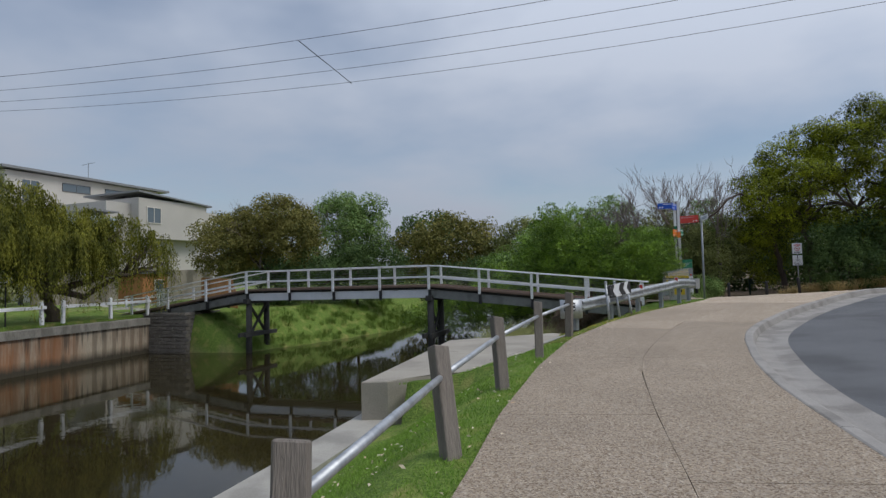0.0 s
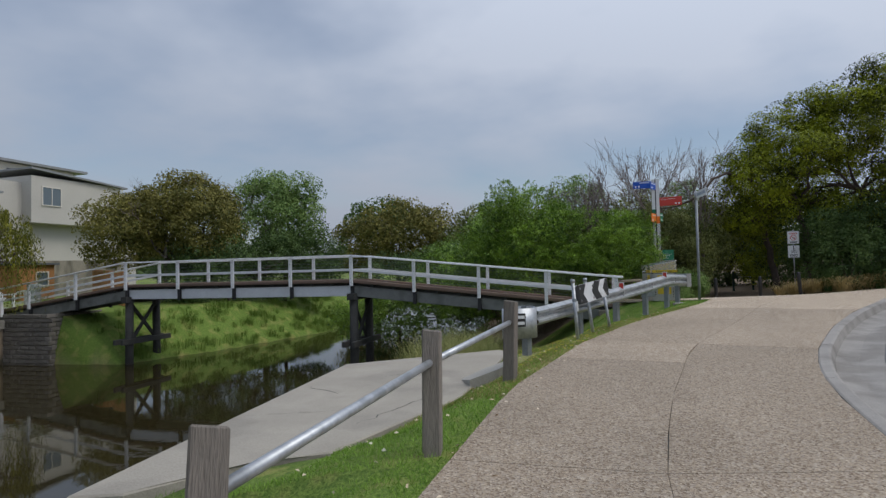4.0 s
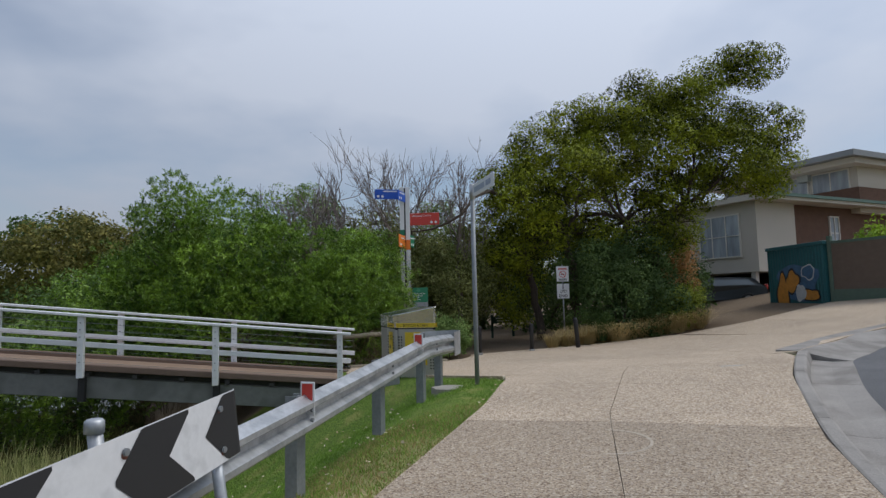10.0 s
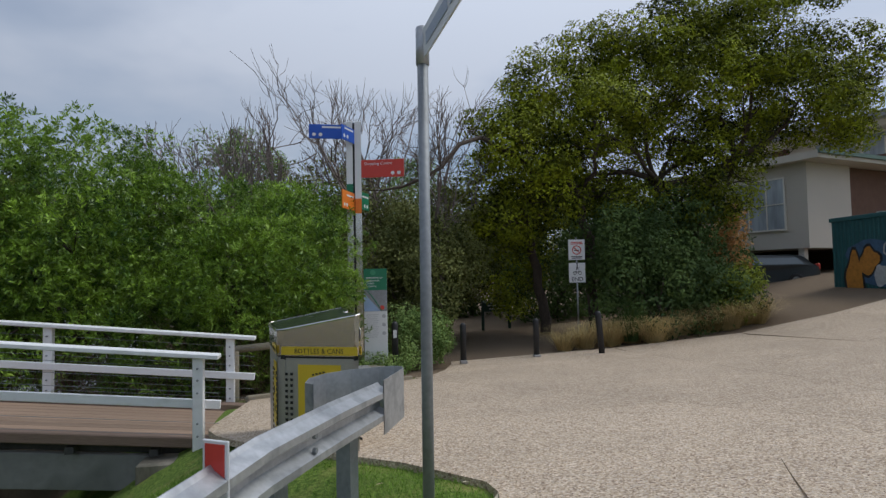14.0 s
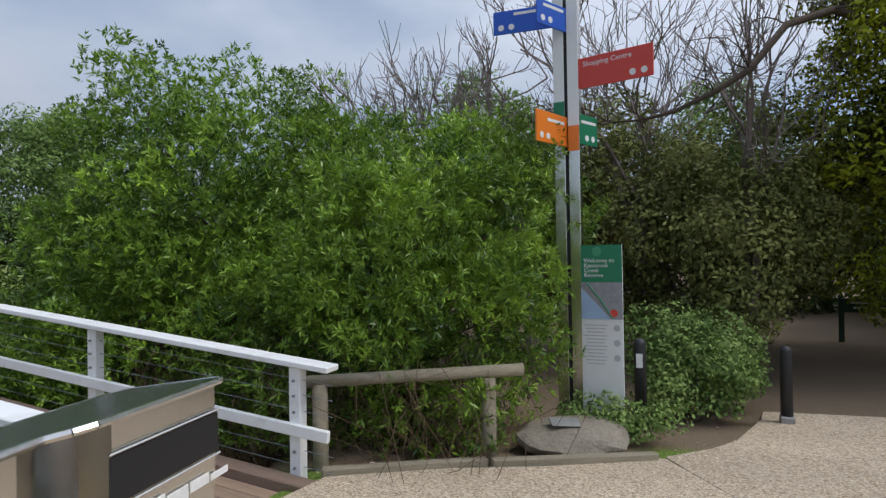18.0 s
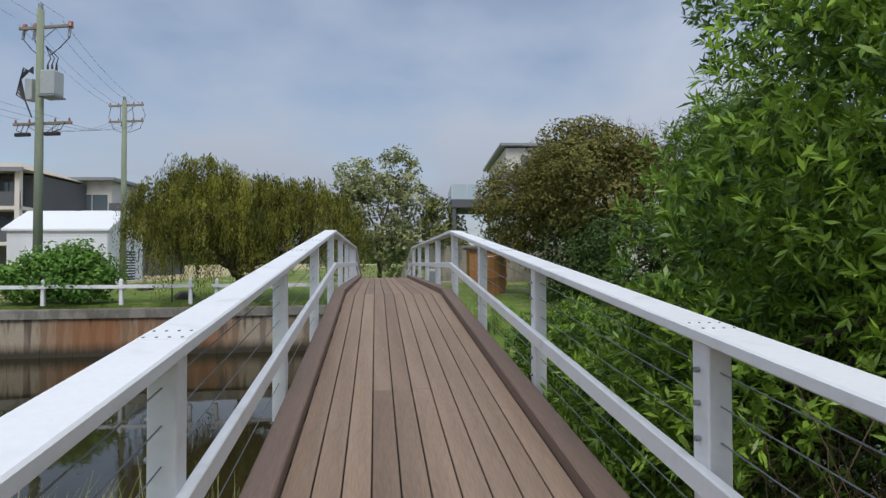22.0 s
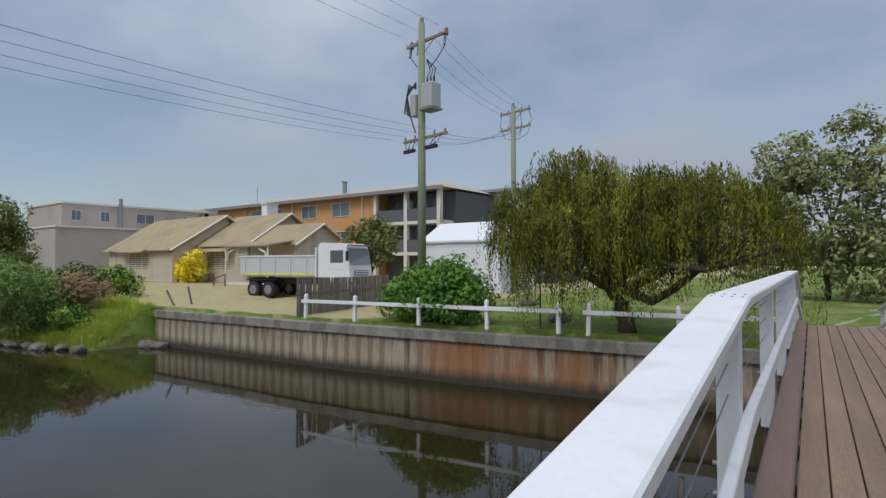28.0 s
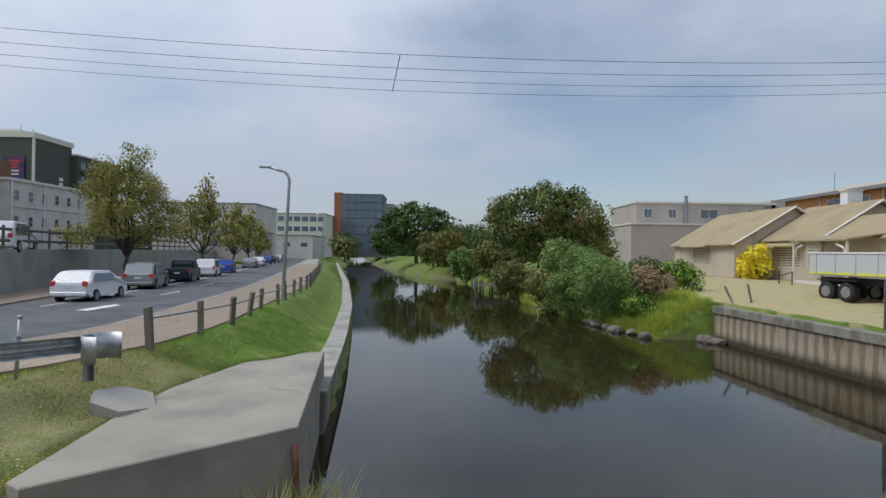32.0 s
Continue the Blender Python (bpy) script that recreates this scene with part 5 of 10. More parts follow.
# understorey right of the track
plant("shrub", "dark glossy shrub under the wattle beside the track", "shrub", 8.0, 34.8, gz(8, 34.8),
      [(0, 0, 1.3, 1.7, 1.0, 1.5), (1.6, 0.6, 1.2, 1.4, 1.0, 1.3), (-0.6, 0.9, 2.3, 1.3, 1.0, 1.2), (1.2, 1.2, 2.8, 1.3, 1.0, 1.0)], L_DARK, (0.12, 0.06), 0.45, 150, 1.0, 0.06, floor=0.0)

# leafy bushes beside the bridge
def stem_tangle(parent, boxes, n, material, label, r=0.0035):
    """Thin bare stems, bowed every way, that fill the foot of a bush."""
    V, F = [], []
    for x0, x1, y0, y1, z0, z1 in boxes:
        a = np.stack([RNG.uniform(x0, x1, n), RNG.uniform(y0, y1, n), np.full(n, z0 - 0.1)], 1)
        b = a + np.stack([RNG.normal(0, 0.45, n), RNG.normal(0, 0.4, n), RNG.uniform(0.3, 1.0, n) * (z1 - z0)], 1)
        bow = RNG.normal(0, 0.42, (n, 3))
        rows = [a + (b - a) * t + bow * math.sin(math.pi * t) for t in (0, 0.35, 0.7, 1.0)]
        side = unit(np.cross(b - a, RNG.normal(0, 1, (n, 3)))) * r
        third = unit(np.cross(b - a, side)) * r
        k0 = sum(len(v) for v in V)
        ring = np.stack([q + o for q in rows for o in (side, -0.5 * side + 0.87 * third, -0.5 * side - 0.87 * third)], 1)
        V.append(ring.reshape(-1, 3))
        base = k0 + np.arange(n)[:, None] * 12
        for j in range(3):
            for k in range(3):
                F.append(base + np.array([[3 * j + k, 3 * j + (k + 1) % 3, 3 * j + 3 + (k + 1) % 3, 3 * j + 3 + k]]))
    ob = mesh_np("stem_tangle", np.concatenate(V), np.concatenate(F), material, parent)
    return tagged(ob, label, kind="stuff")


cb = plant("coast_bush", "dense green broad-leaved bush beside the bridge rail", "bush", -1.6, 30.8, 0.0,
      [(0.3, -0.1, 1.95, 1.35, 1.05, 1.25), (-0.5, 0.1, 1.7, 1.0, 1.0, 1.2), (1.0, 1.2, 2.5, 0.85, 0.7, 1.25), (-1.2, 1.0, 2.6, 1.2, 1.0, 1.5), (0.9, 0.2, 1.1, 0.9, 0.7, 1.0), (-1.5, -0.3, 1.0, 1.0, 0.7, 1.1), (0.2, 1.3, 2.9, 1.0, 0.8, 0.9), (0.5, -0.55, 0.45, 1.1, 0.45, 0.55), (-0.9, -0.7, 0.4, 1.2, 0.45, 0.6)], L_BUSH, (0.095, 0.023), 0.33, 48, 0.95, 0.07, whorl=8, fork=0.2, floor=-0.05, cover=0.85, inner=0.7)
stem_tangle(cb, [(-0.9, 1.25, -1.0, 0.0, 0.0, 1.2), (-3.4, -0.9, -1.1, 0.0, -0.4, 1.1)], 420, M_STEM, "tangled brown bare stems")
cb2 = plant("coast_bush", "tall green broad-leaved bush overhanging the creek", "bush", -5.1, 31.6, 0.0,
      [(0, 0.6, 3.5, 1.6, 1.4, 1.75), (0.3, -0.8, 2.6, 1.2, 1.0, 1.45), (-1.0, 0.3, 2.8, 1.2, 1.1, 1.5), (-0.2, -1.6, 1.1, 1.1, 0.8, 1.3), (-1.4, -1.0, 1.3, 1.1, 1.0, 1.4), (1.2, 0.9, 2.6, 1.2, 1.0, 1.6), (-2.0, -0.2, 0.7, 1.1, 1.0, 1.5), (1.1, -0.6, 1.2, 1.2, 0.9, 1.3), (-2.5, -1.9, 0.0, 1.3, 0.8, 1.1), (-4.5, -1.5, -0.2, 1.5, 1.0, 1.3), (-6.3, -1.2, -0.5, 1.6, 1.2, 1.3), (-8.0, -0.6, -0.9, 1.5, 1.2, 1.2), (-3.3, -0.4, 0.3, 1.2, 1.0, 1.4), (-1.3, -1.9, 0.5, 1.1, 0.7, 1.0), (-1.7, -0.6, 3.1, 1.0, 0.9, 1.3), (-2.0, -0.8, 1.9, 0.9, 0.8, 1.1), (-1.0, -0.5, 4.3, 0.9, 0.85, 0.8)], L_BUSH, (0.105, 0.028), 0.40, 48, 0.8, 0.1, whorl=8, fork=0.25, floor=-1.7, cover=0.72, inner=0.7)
stem_tangle(cb2, [(-2.2, 2.0, -1.6, -0.4, -1.2, 1.2)], 320, M_STEM, "tangled brown bare stems")

# ---- post-and-rail fence along the path ----
fence = thing("path_fence", "weathered timber posts joined by a galvanised pipe rail", "fence", 0, 0, 0)
fposts = []
for y in (-46, -43, -40, -37, -34, -31, -28, -25.2, -22.4, -19.6, -16.8, -14.0, -11.2, -8.4, -5.6, -2.8, -0.7):
    x = float(x_path(y)) - 0.42
    z = min(gz(x, y), lev(x, y))
    fposts.append((Vector((x, y, z)), Vector((x + random.uniform(-0.05, 0.05), y + random.uniform(-0.05, 0.05), z + 0.95))))
# the posts that the path passes lean their own ways
for b_, t_ in (((-1.42, 1.86, -0.02), (-1.52, 2.04, 0.84)), ((-1.84, 4.66, -0.05), (-2.02, 4.86, 0.88)), ((-2.2, 7.5, 0.02), (-2.32, 7.72, 0.93)), ((-2.31, 10.28, 0.1), (-2.33, 10.38, 1.02)), ((-2.24, 13.0, 0.15), (-2.22, 13.08, 1.10))):
    fposts.append((Vector(b_), Vector(t_)))
pm = None
for i, (b_, t_) in enumerate(fposts):
    up_ = (t_ - b_).normalized()
    m = Matrix.Translation(b_ - up_ * 0.35) @ up_.to_track_quat("Z", "Y").to_matrix().to_4x4() @ Matrix.Rotation(radians(random.uniform(0, 14)), 4, "Z") @ Matrix.Diagonal((1, 1, ((t_ - b_).length + 0.35) / 1.30, 1))
    if pm is None:
        bmq = boxm((0, 0, 0.65), (0.15, 0.15, 1.30), 0.01)
        for v in bmq.verts:
            if v.co.z > 1.2:
                v.co.z += v.co.x * 0.12
        pm = part("timber_post", bmq, M_POST, fence)
        pm.matrix_basis = m
    else:
        again(pm, m, fence)
for (a_, c_), (b_, d_) in zip(fposts, fposts[1:]):
    part("pipe_rail", tubem([a_.lerp(c_, 0.72), b_.lerp(d_, 0.72)], 0.032, 10), M_STEEL, fence, smooth=True)

# ---- guard rail ----
G0, G1 = Vector((-2.38, 15.75)), Vector((0.68, 24.42))
gdir = (G1 - G0).normalized()
gang = math.degrees(math.atan2(gdir.y, gdir.x))
glen = (G1 - G0).length


def gtop(u):
    p = G0 + gdir * u
    return lev(p.x, p.y) + 0.57 + 0.16 * u / glen


guard = thing("guard_rail", "galvanised W-beam guard rail beside the path", "guard rail", 0, 0, 0)
WB = [(0.0, 0.0), (0.02, -0.02), (0.085, -0.055), (0.085, -0.095), (0.015, -0.135), (0.015, -0.175), (0.085, -0.215), (0.085, -0.255), (0.02, -0.29), (0.0, -0.31)]


def wbeam(path, zs, name, out=1.0):
    """A folded beam along a plan line; the folds stand out to its right."""
    bm = bmesh.new()
    rows = []
    for d, h in WB:
        rows.append([bm.verts.new((x, y, z + h)) for (x, y), z in zip(offset(path, d * out), zs)])
    back = [[bm.verts.new(Vector((x, y, z + h))) for (x, y), z in zip(offset(path, (d - 0.006) * out), zs)] for d, h in WB]
    allr = rows + back[::-1]
    n = len(allr)
    for k in range(n):
        for i in range(len(path) - 1):
            bm.faces.new((allr[k][i], allr[k][i + 1], allr[(k + 1) % n][i + 1], allr[(k + 1) % n][i]))
    bmesh.ops.recalc_face_normals(bm, faces=bm.faces[:])
    return part(name, bm, M_STEEL, guard)


path = [tuple(G0 + gdir * u) for u in np.linspace(0, glen, 12)]
wbeam(path, [gtop(u) for u in np.linspace(0, glen, 12)], "beam")
nrm = Vector((gdir.y, -gdir.x))


def terminal(c, a0, a1, r, z, h, name, label):
    bm = bmesh.new()
    rows = [[], [], [], []]
    for i in range(17):
        a = radians(a0 + (a1 - a0) * i / 16)
        for k, (rr, zz) in enumerate(((r, z), (r, z - h), (r - 0.006, z - h), (r - 0.006, z))):
            rows[k].append(bm.verts.new((c[0] + rr * math.cos(a), c[1] + rr * math.sin(a), zz)))
    for k in range(4):
        for i in range(16):
            bm.faces.new((rows[k][i], rows[k][i + 1], rows[(k + 1) % 4][i + 1], rows[(k + 1) % 4][i]))
    bmesh.ops.recalc_face_normals(bm, faces=bm.faces[:])
    return part(name, bm, M_STEEL, guard, label, smooth=True)


cS = G0 - nrm * 0.26 - gdir * 0.2
terminal(cS, gang + 270 - 95, gang + 270 + 180 - 60, 0.37, gtop(0) + 0.02, 0.50, "end_terminal", "round galvanised bull-nose terminal")
# the far end: a folded cover runs on past the beam, turns sharply and curls back behind it
E_ = [G1 - gdir * 0.12 + nrm * 0.09, G1 + gdir * 0.42 + nrm * 0.07, G1 + gdir * 0.50 + nrm * 0.03, G1 + gdir * 0.52 - nrm * 0.04, G1 + gdir * 0.46 - nrm * 0.16, G1 + gdir * 0.30 - nrm * 0.34, G1 + gdir * 0.10 - nrm * 0.47, G1 - gdir * 0.12 - nrm * 0.50, G1 - gdir * 0.30 - nrm * 0.44, G1 - gdir * 0.34 - nrm * 0.36]
bm = bmesh.new()
lines_ = []
for d_, h_ in ((0.0, 0.02), (0.0, -0.37), (-0.006, -0.37), (-0.006, 0.02)):
    lines_.append([bm.verts.new((p_[0], p_[1], gtop(glen) + 0.02 + h_)) for p_ in offset([tuple(q_) for q_ in E_], d_)])
for k in range(4):
    for i in range(len(E_) - 1):
        bm.faces.new((lines_[k][i], lines_[k][i + 1], lines_[(k + 1) % 4][i + 1], lines_[(k + 1) % 4][i]))
bmesh.ops.recalc_face_normals(bm, faces=bm.faces[:])
part("end_terminal", bm, M_STEEL, guard, "folded galvanised end cover curling behind the beam")
for u in (0.05, 2.2, 4.2, 6.2, 8.0, glen - 0.15):
    p = G0 + gdir * u - nrm * 0.14
    z = lev(p.x, p.y)
    bmq = bmesh.new()
    for c, s in (((0, 0, 0), (0.15, 0.012, 0.85)), ((-0.07, 0.05, 0), (0.012, 0.1, 0.85)), ((0.07, 0.05, 0), (0.012, 0.1, 0.85))):
        box(bmq, (c[0], c[1], c[2] + 0.22), s)
    o = part("steel_post", bmq, M_STEELD, guard)
    o.matrix_basis = pose(p.x, p.y, z - 0.05, 0, 0, gang)
for u in (2.0, 4.0, 6.0, 8.0):
    for h in (-0.115, -0.195):
        p = G0 + gdir * u + nrm * 0.06
        b_ = part("bolt", tubem([(p.x, p.y, gtop(u) + h), (p.x + nrm.x * 0.02, p.y + nrm.y * 0.02, gtop(u) + h)], 0.018, 6), M_STEELD, guard)
for u in (4.02, 7.2):
    p = G0 + gdir * u + nrm * 0.02
    o = part("reflector", boxm((0, 0, 0.05), (0.012, 0.135, 0.27), 0.004), M_SIGNW, guard, "white reflector plate")
    o.matrix_basis = pose(p.x, p.y, gtop(u) - 0.085, 0, 0, gang - 8)
    for sd_ in (-1, 1):
        q_ = part("reflector_face", boxm((0.0075 * sd_, 0, 0.085), (0.003, 0.10, 0.17)), M_RED, o, "red reflective face")
# the terminal's sticker: black with a white outline and plain bars
for k, (w, h, mm, d) in enumerate(((0.30, 0.22, M_INK, 0.373), (0.26, 0.05, M_SIGNW, 0.376), (0.26, 0.05, M_SIGNW, 0.376))):
    a = radians(gang - 90 - 55)
    bmq = bmesh.new()
    n_ = 8
    zc = gtop(0) - 0.17 + (0, 0.05, -0.05)[k]
    vv = []
    for i in range(n_ + 1):
        b_ = a + (i / n_ - 0.5) * w / 0.37
        vv.append([bmq.verts.new((cS.x + d * math.cos(b_), cS.y + d * math.sin(b_), zc + s * h / 2)) for s in (-1, 1)])
    for r0, r1 in zip(vv, vv[1:]):
        bmq.faces.new((r0[0], r1[0], r1[1], r0[1]))
    part("sticker", bmq, mm, guard, "black and white sticker")

# back plate of the rail's stiffener, and the footing at its end
o = part("back_plate", boxm((0, 0, 0), (0.5, 0.02, 0.36), 0.004), M_STEELD, guard, "dull grey steel plate")
o.matrix_basis = pose(-0.40, 22.42, 0.82, 0, 0, 46)
bm = bmesh.new()
prism(bm, [(0.36, 23.70), (0.60, 23.62), (0.84, 23.84), (0.80, 24.06), (0.54, 24.14), (0.30, 23.98)], lambda x, y: 0.1, lambda x, y: float(ground_h(0.57, 23.9)) + 0.05)
tagged(part("concrete_footing", bm, M_CONC), "broken pale concrete footing in the grass", "footing")
# ---- chevron board ----
CA, CB = Vector((-1.76, 16.60)), Vector((-1.29, 18.37))
cang = math.degrees(math.atan2(CB.y - CA.y, CB.x - CA.x))
chev = thing("chevron_board", "black and white chevron alignment board on three leaning steel posts", "road sign", CA.x, CA.y, 0)
chev.matrix_world = pose(CA.x, CA.y, 0, 0, 0, cang)
CL, CH = (CB - CA).length, 0.36
CRISE = 0.055


def board_point(u, v, off=0.0):
    """A point on the board: u along it, v up from its middle; the ends bend back, and it leans with its posts."""
    e = max(0.0, 0.10 - u, u - (CL - 0.10)) / 0.10
    return Vector((u - (0.02 * e * e if u > 1 else -0.02 * e * e), -0.05 + 0.06 * e * e + 0.12 * v - off, 0.985 + CRISE * u + v))


def board_patch(outline, off, name, material, label, thick=0.0):
    """A shape on the board, cut into strips so that it follows the bend. outline(u): lower and upper edge there, or None."""
    bm = bmesh.new()
    rows = []
    us = [CL * i / 72 for i in range(73)]
    for u in us:
        r = outline(u)
        rows.append(None if r is None else [bm.verts.new(board_point(u, r[0], off)), bm.verts.new(board_point(u, r[1], off))])
    for r0, r1 in zip(rows, rows[1:]):
        if r0 and r1:
            bm.faces.new((r0[0], r1[0], r1[1], r0[1]))
    if thick:
        g = bmesh.ops.extrude_face_region(bm, geom=bm.faces[:])
        bmesh.ops.translate(bm, verts=[v for v in g["geom"] if isinstance(v, bmesh.types.BMVert)], vec=(0, thick, 0))
    bmesh.ops.recalc_face_normals(bm, faces=bm.faces[:])
    return part(name, bm, material, chev, label)


half_ = CH / 2
def corner_(u):
    """The half height of the board, with rounded corners."""
    e = max(0.0, 0.05 - u, u - (CL - 0.05))
    return half_ - 0.05 + math.sqrt(max(0.0, 0.05 ** 2 - e * e))


M_BACKING = mat("reflective_white", (0.62, 0.63, 0.64), 0.5, var=0.06, scale=6, fine=30, bump=0.03, second=(0.53, 0.54, 0.55), amount=0.4, patch=6)
board_patch(lambda u: (-corner_(u), corner_(u)), 0.0, "board", M_BACKING, "white reflective board with bent-back ends", 0.004)
for u0, u1 in ((-0.16, 0.28), (0.75, 1.12), (1.42, 2.2)):
    for sg in (-1, 1):
        # an arm of the chevron: between two slanting edges that meet at the middle line
        def arm(u, u0=u0, u1=u1, sg=sg):
            lo, hi = max(0.0, (u - u1) / 0.2 * half_), min((u - u0) / 0.2 * half_, corner_(u) - 0.004)
            if hi - lo < 0.002:
                return None
            return (lo, hi) if sg > 0 else (-hi, -lo)
        board_patch(arm, 0.0025, "chevron_arm", M_INK, "black chevron arm")
for (bx_, by_, bz_), (tx_, ty_, tz_) in (((-1.72, 16.57, 0.1), (-1.80, 16.58, 1.25)), ((-1.49, 17.41, 0.1), (-1.65, 17.42, 1.25)), ((-1.2, 18.13, 0.12), (-1.36, 18.11, 1.12))):
    inv_ = chev.matrix_world.inverted()
    b_, t_ = inv_ @ Vector((bx_, by_, bz_ - 0.2)), inv_ @ Vector((tx_, ty_, tz_))
    part("post", tubem([b_, t_], 0.032, 12), M_STEEL, chev, smooth=True)
    if tz_ > 1.2:
        part("post_cap", tubem([t_ - Vector((0, 0, 0.03)), t_ + Vector((0, 0, 0.02)), t_ + Vector((0, 0, 0.03))], [0.041, 0.041, 0.03], 12), M_STEEL, chev, smooth=True)
        part("post_clamp", tubem([b_.lerp(t_, 0.72), b_.lerp(t_, 0.76)], 0.04, 12), M_STEELD, chev, "steel band")
    u_ = b_.lerp(t_, 0.8).x
    for dz in (-0.11, 0.11):
        q_ = board_point(min(max(u_, 0.12), CL - 0.12), dz, 0.004)
        part("bolt", tubem([q_, q_ + Vector((0, -0.014, 0))], 0.017, 8), M_STEELD, chev)
        part("bolt_rust", tubem([q_ + Vector((0.004, 0.002, -0.012)), q_ + Vector((0.004, -0.001, -0.012))], 0.022, 7), bpy.data.materials["rust_pipe"], chev, "rust stain round the bolt")
part("post_sticker", tubem([(0.045, 0.0, 0.70), (0.043, 0.0, 0.88)], 0.0335, 12), M_SIGNW, chev, "small pale sticker round the post")

# ---- street-name pole ----
pole = thing("street_sign", "tall galvanised pole with a white street-name blade", "street sign", 0.98, 23.6, lev(0.98, 23.6))
part("pole", tubem([(0, 0, -0.4), (0.03, 0.18, 3.06)], 0.036, 12), M_STEELD, pole, smooth=True)
part("clamp", tubem([(0.028, 0.17, 2.84), (0.03, 0.18, 3.09)], 0.044, 12), M_STEEL, pole, smooth=True)
M_TXTP = mat("faded_blue_print", (0.36, 0.41, 0.50), 0.6, var=0.1, bump=0)
bl = part("blade", boxm((0.53, 0, 2.97), (1.03, 0.012, 0.2), 0.004), M_SIGNW, pole, "white street-name blade")
bl.matrix_basis = pose(0.03, 0.18, 0, 0, 0, -81)
for k, (x, w) in enumerate(((0.38, 0.5), (0.80, 0.22))):
    for sd in (-1, 1):
        o = part("lettering_bar", boxm((x, sd * 0.0085, 2.97), (w, 0.003, 0.08)), M_TXTP, pole, "grey-blue lettering, unreadable")
        o.matrix_basis = pose(0.03, 0.18, 0, 0, 0, -81)

# ---- no-smoking and shared-path-end signs ----
ns = thing("path_end_sign", "two white path signs on a thin steel post", "path sign", 5.98, 35.4, gz(5.98, 35.4))
ns.matrix_world = pose(6.06, 35.4, gz(6, 35.4), 0, 0, -8)
zb = -gz(6, 35.4)
part("post", tubem([(0, 0.03, -0.4), (0, 0.03, zb + 2.9)], 0.024, 10), M_STEEL, ns, smooth=True)
for k, zc in enumerate((2.56, 1.93)):
    pl = part("sign_plate", boxm((0, -0.005, zb + zc), (0.44, 0.008, 0.55 - 0.02 * k), 0.003), M_SIGNW, ns, "white rectangular sign plate")
    part("plate_edge", boxm((0, 0.001, zb + zc), (0.46, 0.006, 0.57 - 0.02 * k), 0.003), M_STEELD, ns)
me = text_mesh("END", 0.16, M_INK, align="CENTER")
o = new("lettering", me); o.parent = ns; o.matrix_basis = pose(0, -0.014, zb + 1.70)
tagged(o, "black letters END")
# plain walking figure above a bicycle outline
bmq = bmesh.new()
box(bmq, (0, -0.012, zb + 2.11), (0.028, 0.004, 0.10)); box(bmq, (0, -0.012, zb + 2.18), (0.03, 0.004, 0.03))
box(bmq, (-0.018, -0.012, zb + 2.04), (0.018, 0.004, 0.07)); box(bmq, (0.018, -0.012, zb + 2.04), (0.018, 0.004, 0.07))
part("walk_symbol", bmq, M_INK, ns, "black walking symbol")
bmq = bmesh.new()
for x in (-0.07, 0.07):
    tube(bmq, [(x + 0.045 * math.cos(a), -0.012, zb + 1.92 + 0.045 * math.sin(a)) for a in np.linspace(0, 2 * math.pi, 15)], 0.006, 4, False)
tube(bmq, [(-0.07, -0.012, zb + 1.92), (-0.02, -0.012, zb + 1.97), (0.05, -0.012, zb + 1.97), (0.07, -0.012, zb + 1.92)], 0.006, 4)
tube(bmq, [(-0.02, -0.012, zb + 1.97), (0.0, -0.012, zb + 1.92), (0.05, -0.012, zb + 1.97)], 0.006, 4)
part("bicycle_symbol", bmq, M_INK, ns, "black bicycle symbol")
bmq = bmesh.new()
tube(bmq, [(0.115 * math.cos(a), -0.012, zb + 2.55 + 0.115 * math.sin(a)) for a in np.linspace(0, 2 * math.pi, 21)], 0.012, 4, False)
tube(bmq, [(-0.08, -0.012, zb + 2.63), (0.08, -0.012, zb + 2.47)], 0.012, 4)
part("ban_ring", bmq, M_RED, ns, "red prohibition ring")
part("ban_bar", boxm((0, -0.011, zb + 2.54), (0.13, 0.004, 0.022)), M_INK, ns)
for zz, w in ((2.76, 0.30), (2.72, 0.34), (2.37, 0.30), (2.33, 0.26)):
    part("lettering_bar", boxm((0, -0.011, zb + zz), (w, 0.003, 0.022)), M_RED if zz > 2.5 else M_INK, ns)

# ---- wayfinding pylon ----
py = thing("wayfinding_pylon", "tall steel wayfinding pylon with coloured direction blades", "wayfinding sign", 0.20, 31.93, 0.0)
PZ = gz(0.2, 31.9)
for x in (-0.085, 0.085):
    part("column", boxm((x, 0, (PZ + 5.12) / 2 - 0.1), (0.13, 0.16, 5.12 - PZ + 0.2), 0.006), M_CHROME, py, "polished steel column")
part("column_core", boxm((0, 0.02, 2.5), (0.045, 0.1, 5.2)), M_BLACK, py)
part("column_top", boxm((-0.085, -0.082, 4.25), (0.128, 0.006, 1.72)), M_SIGNW, py, "white facing")
part("column_top", boxm((0.085, -0.082, 4.25), (0.128, 0.006, 1.72)), M_SIGNW, py, "white facing")
part("green_band", boxm((-0.085, -0.086, 3.62), (0.129, 0.006, 0.42)), M_GREEN, py, "green band")
part("orange_band", boxm((0.085, -0.086, 3.38), (0.129, 0.006, 0.30)), M_ORANGE, py, "pale orange band")


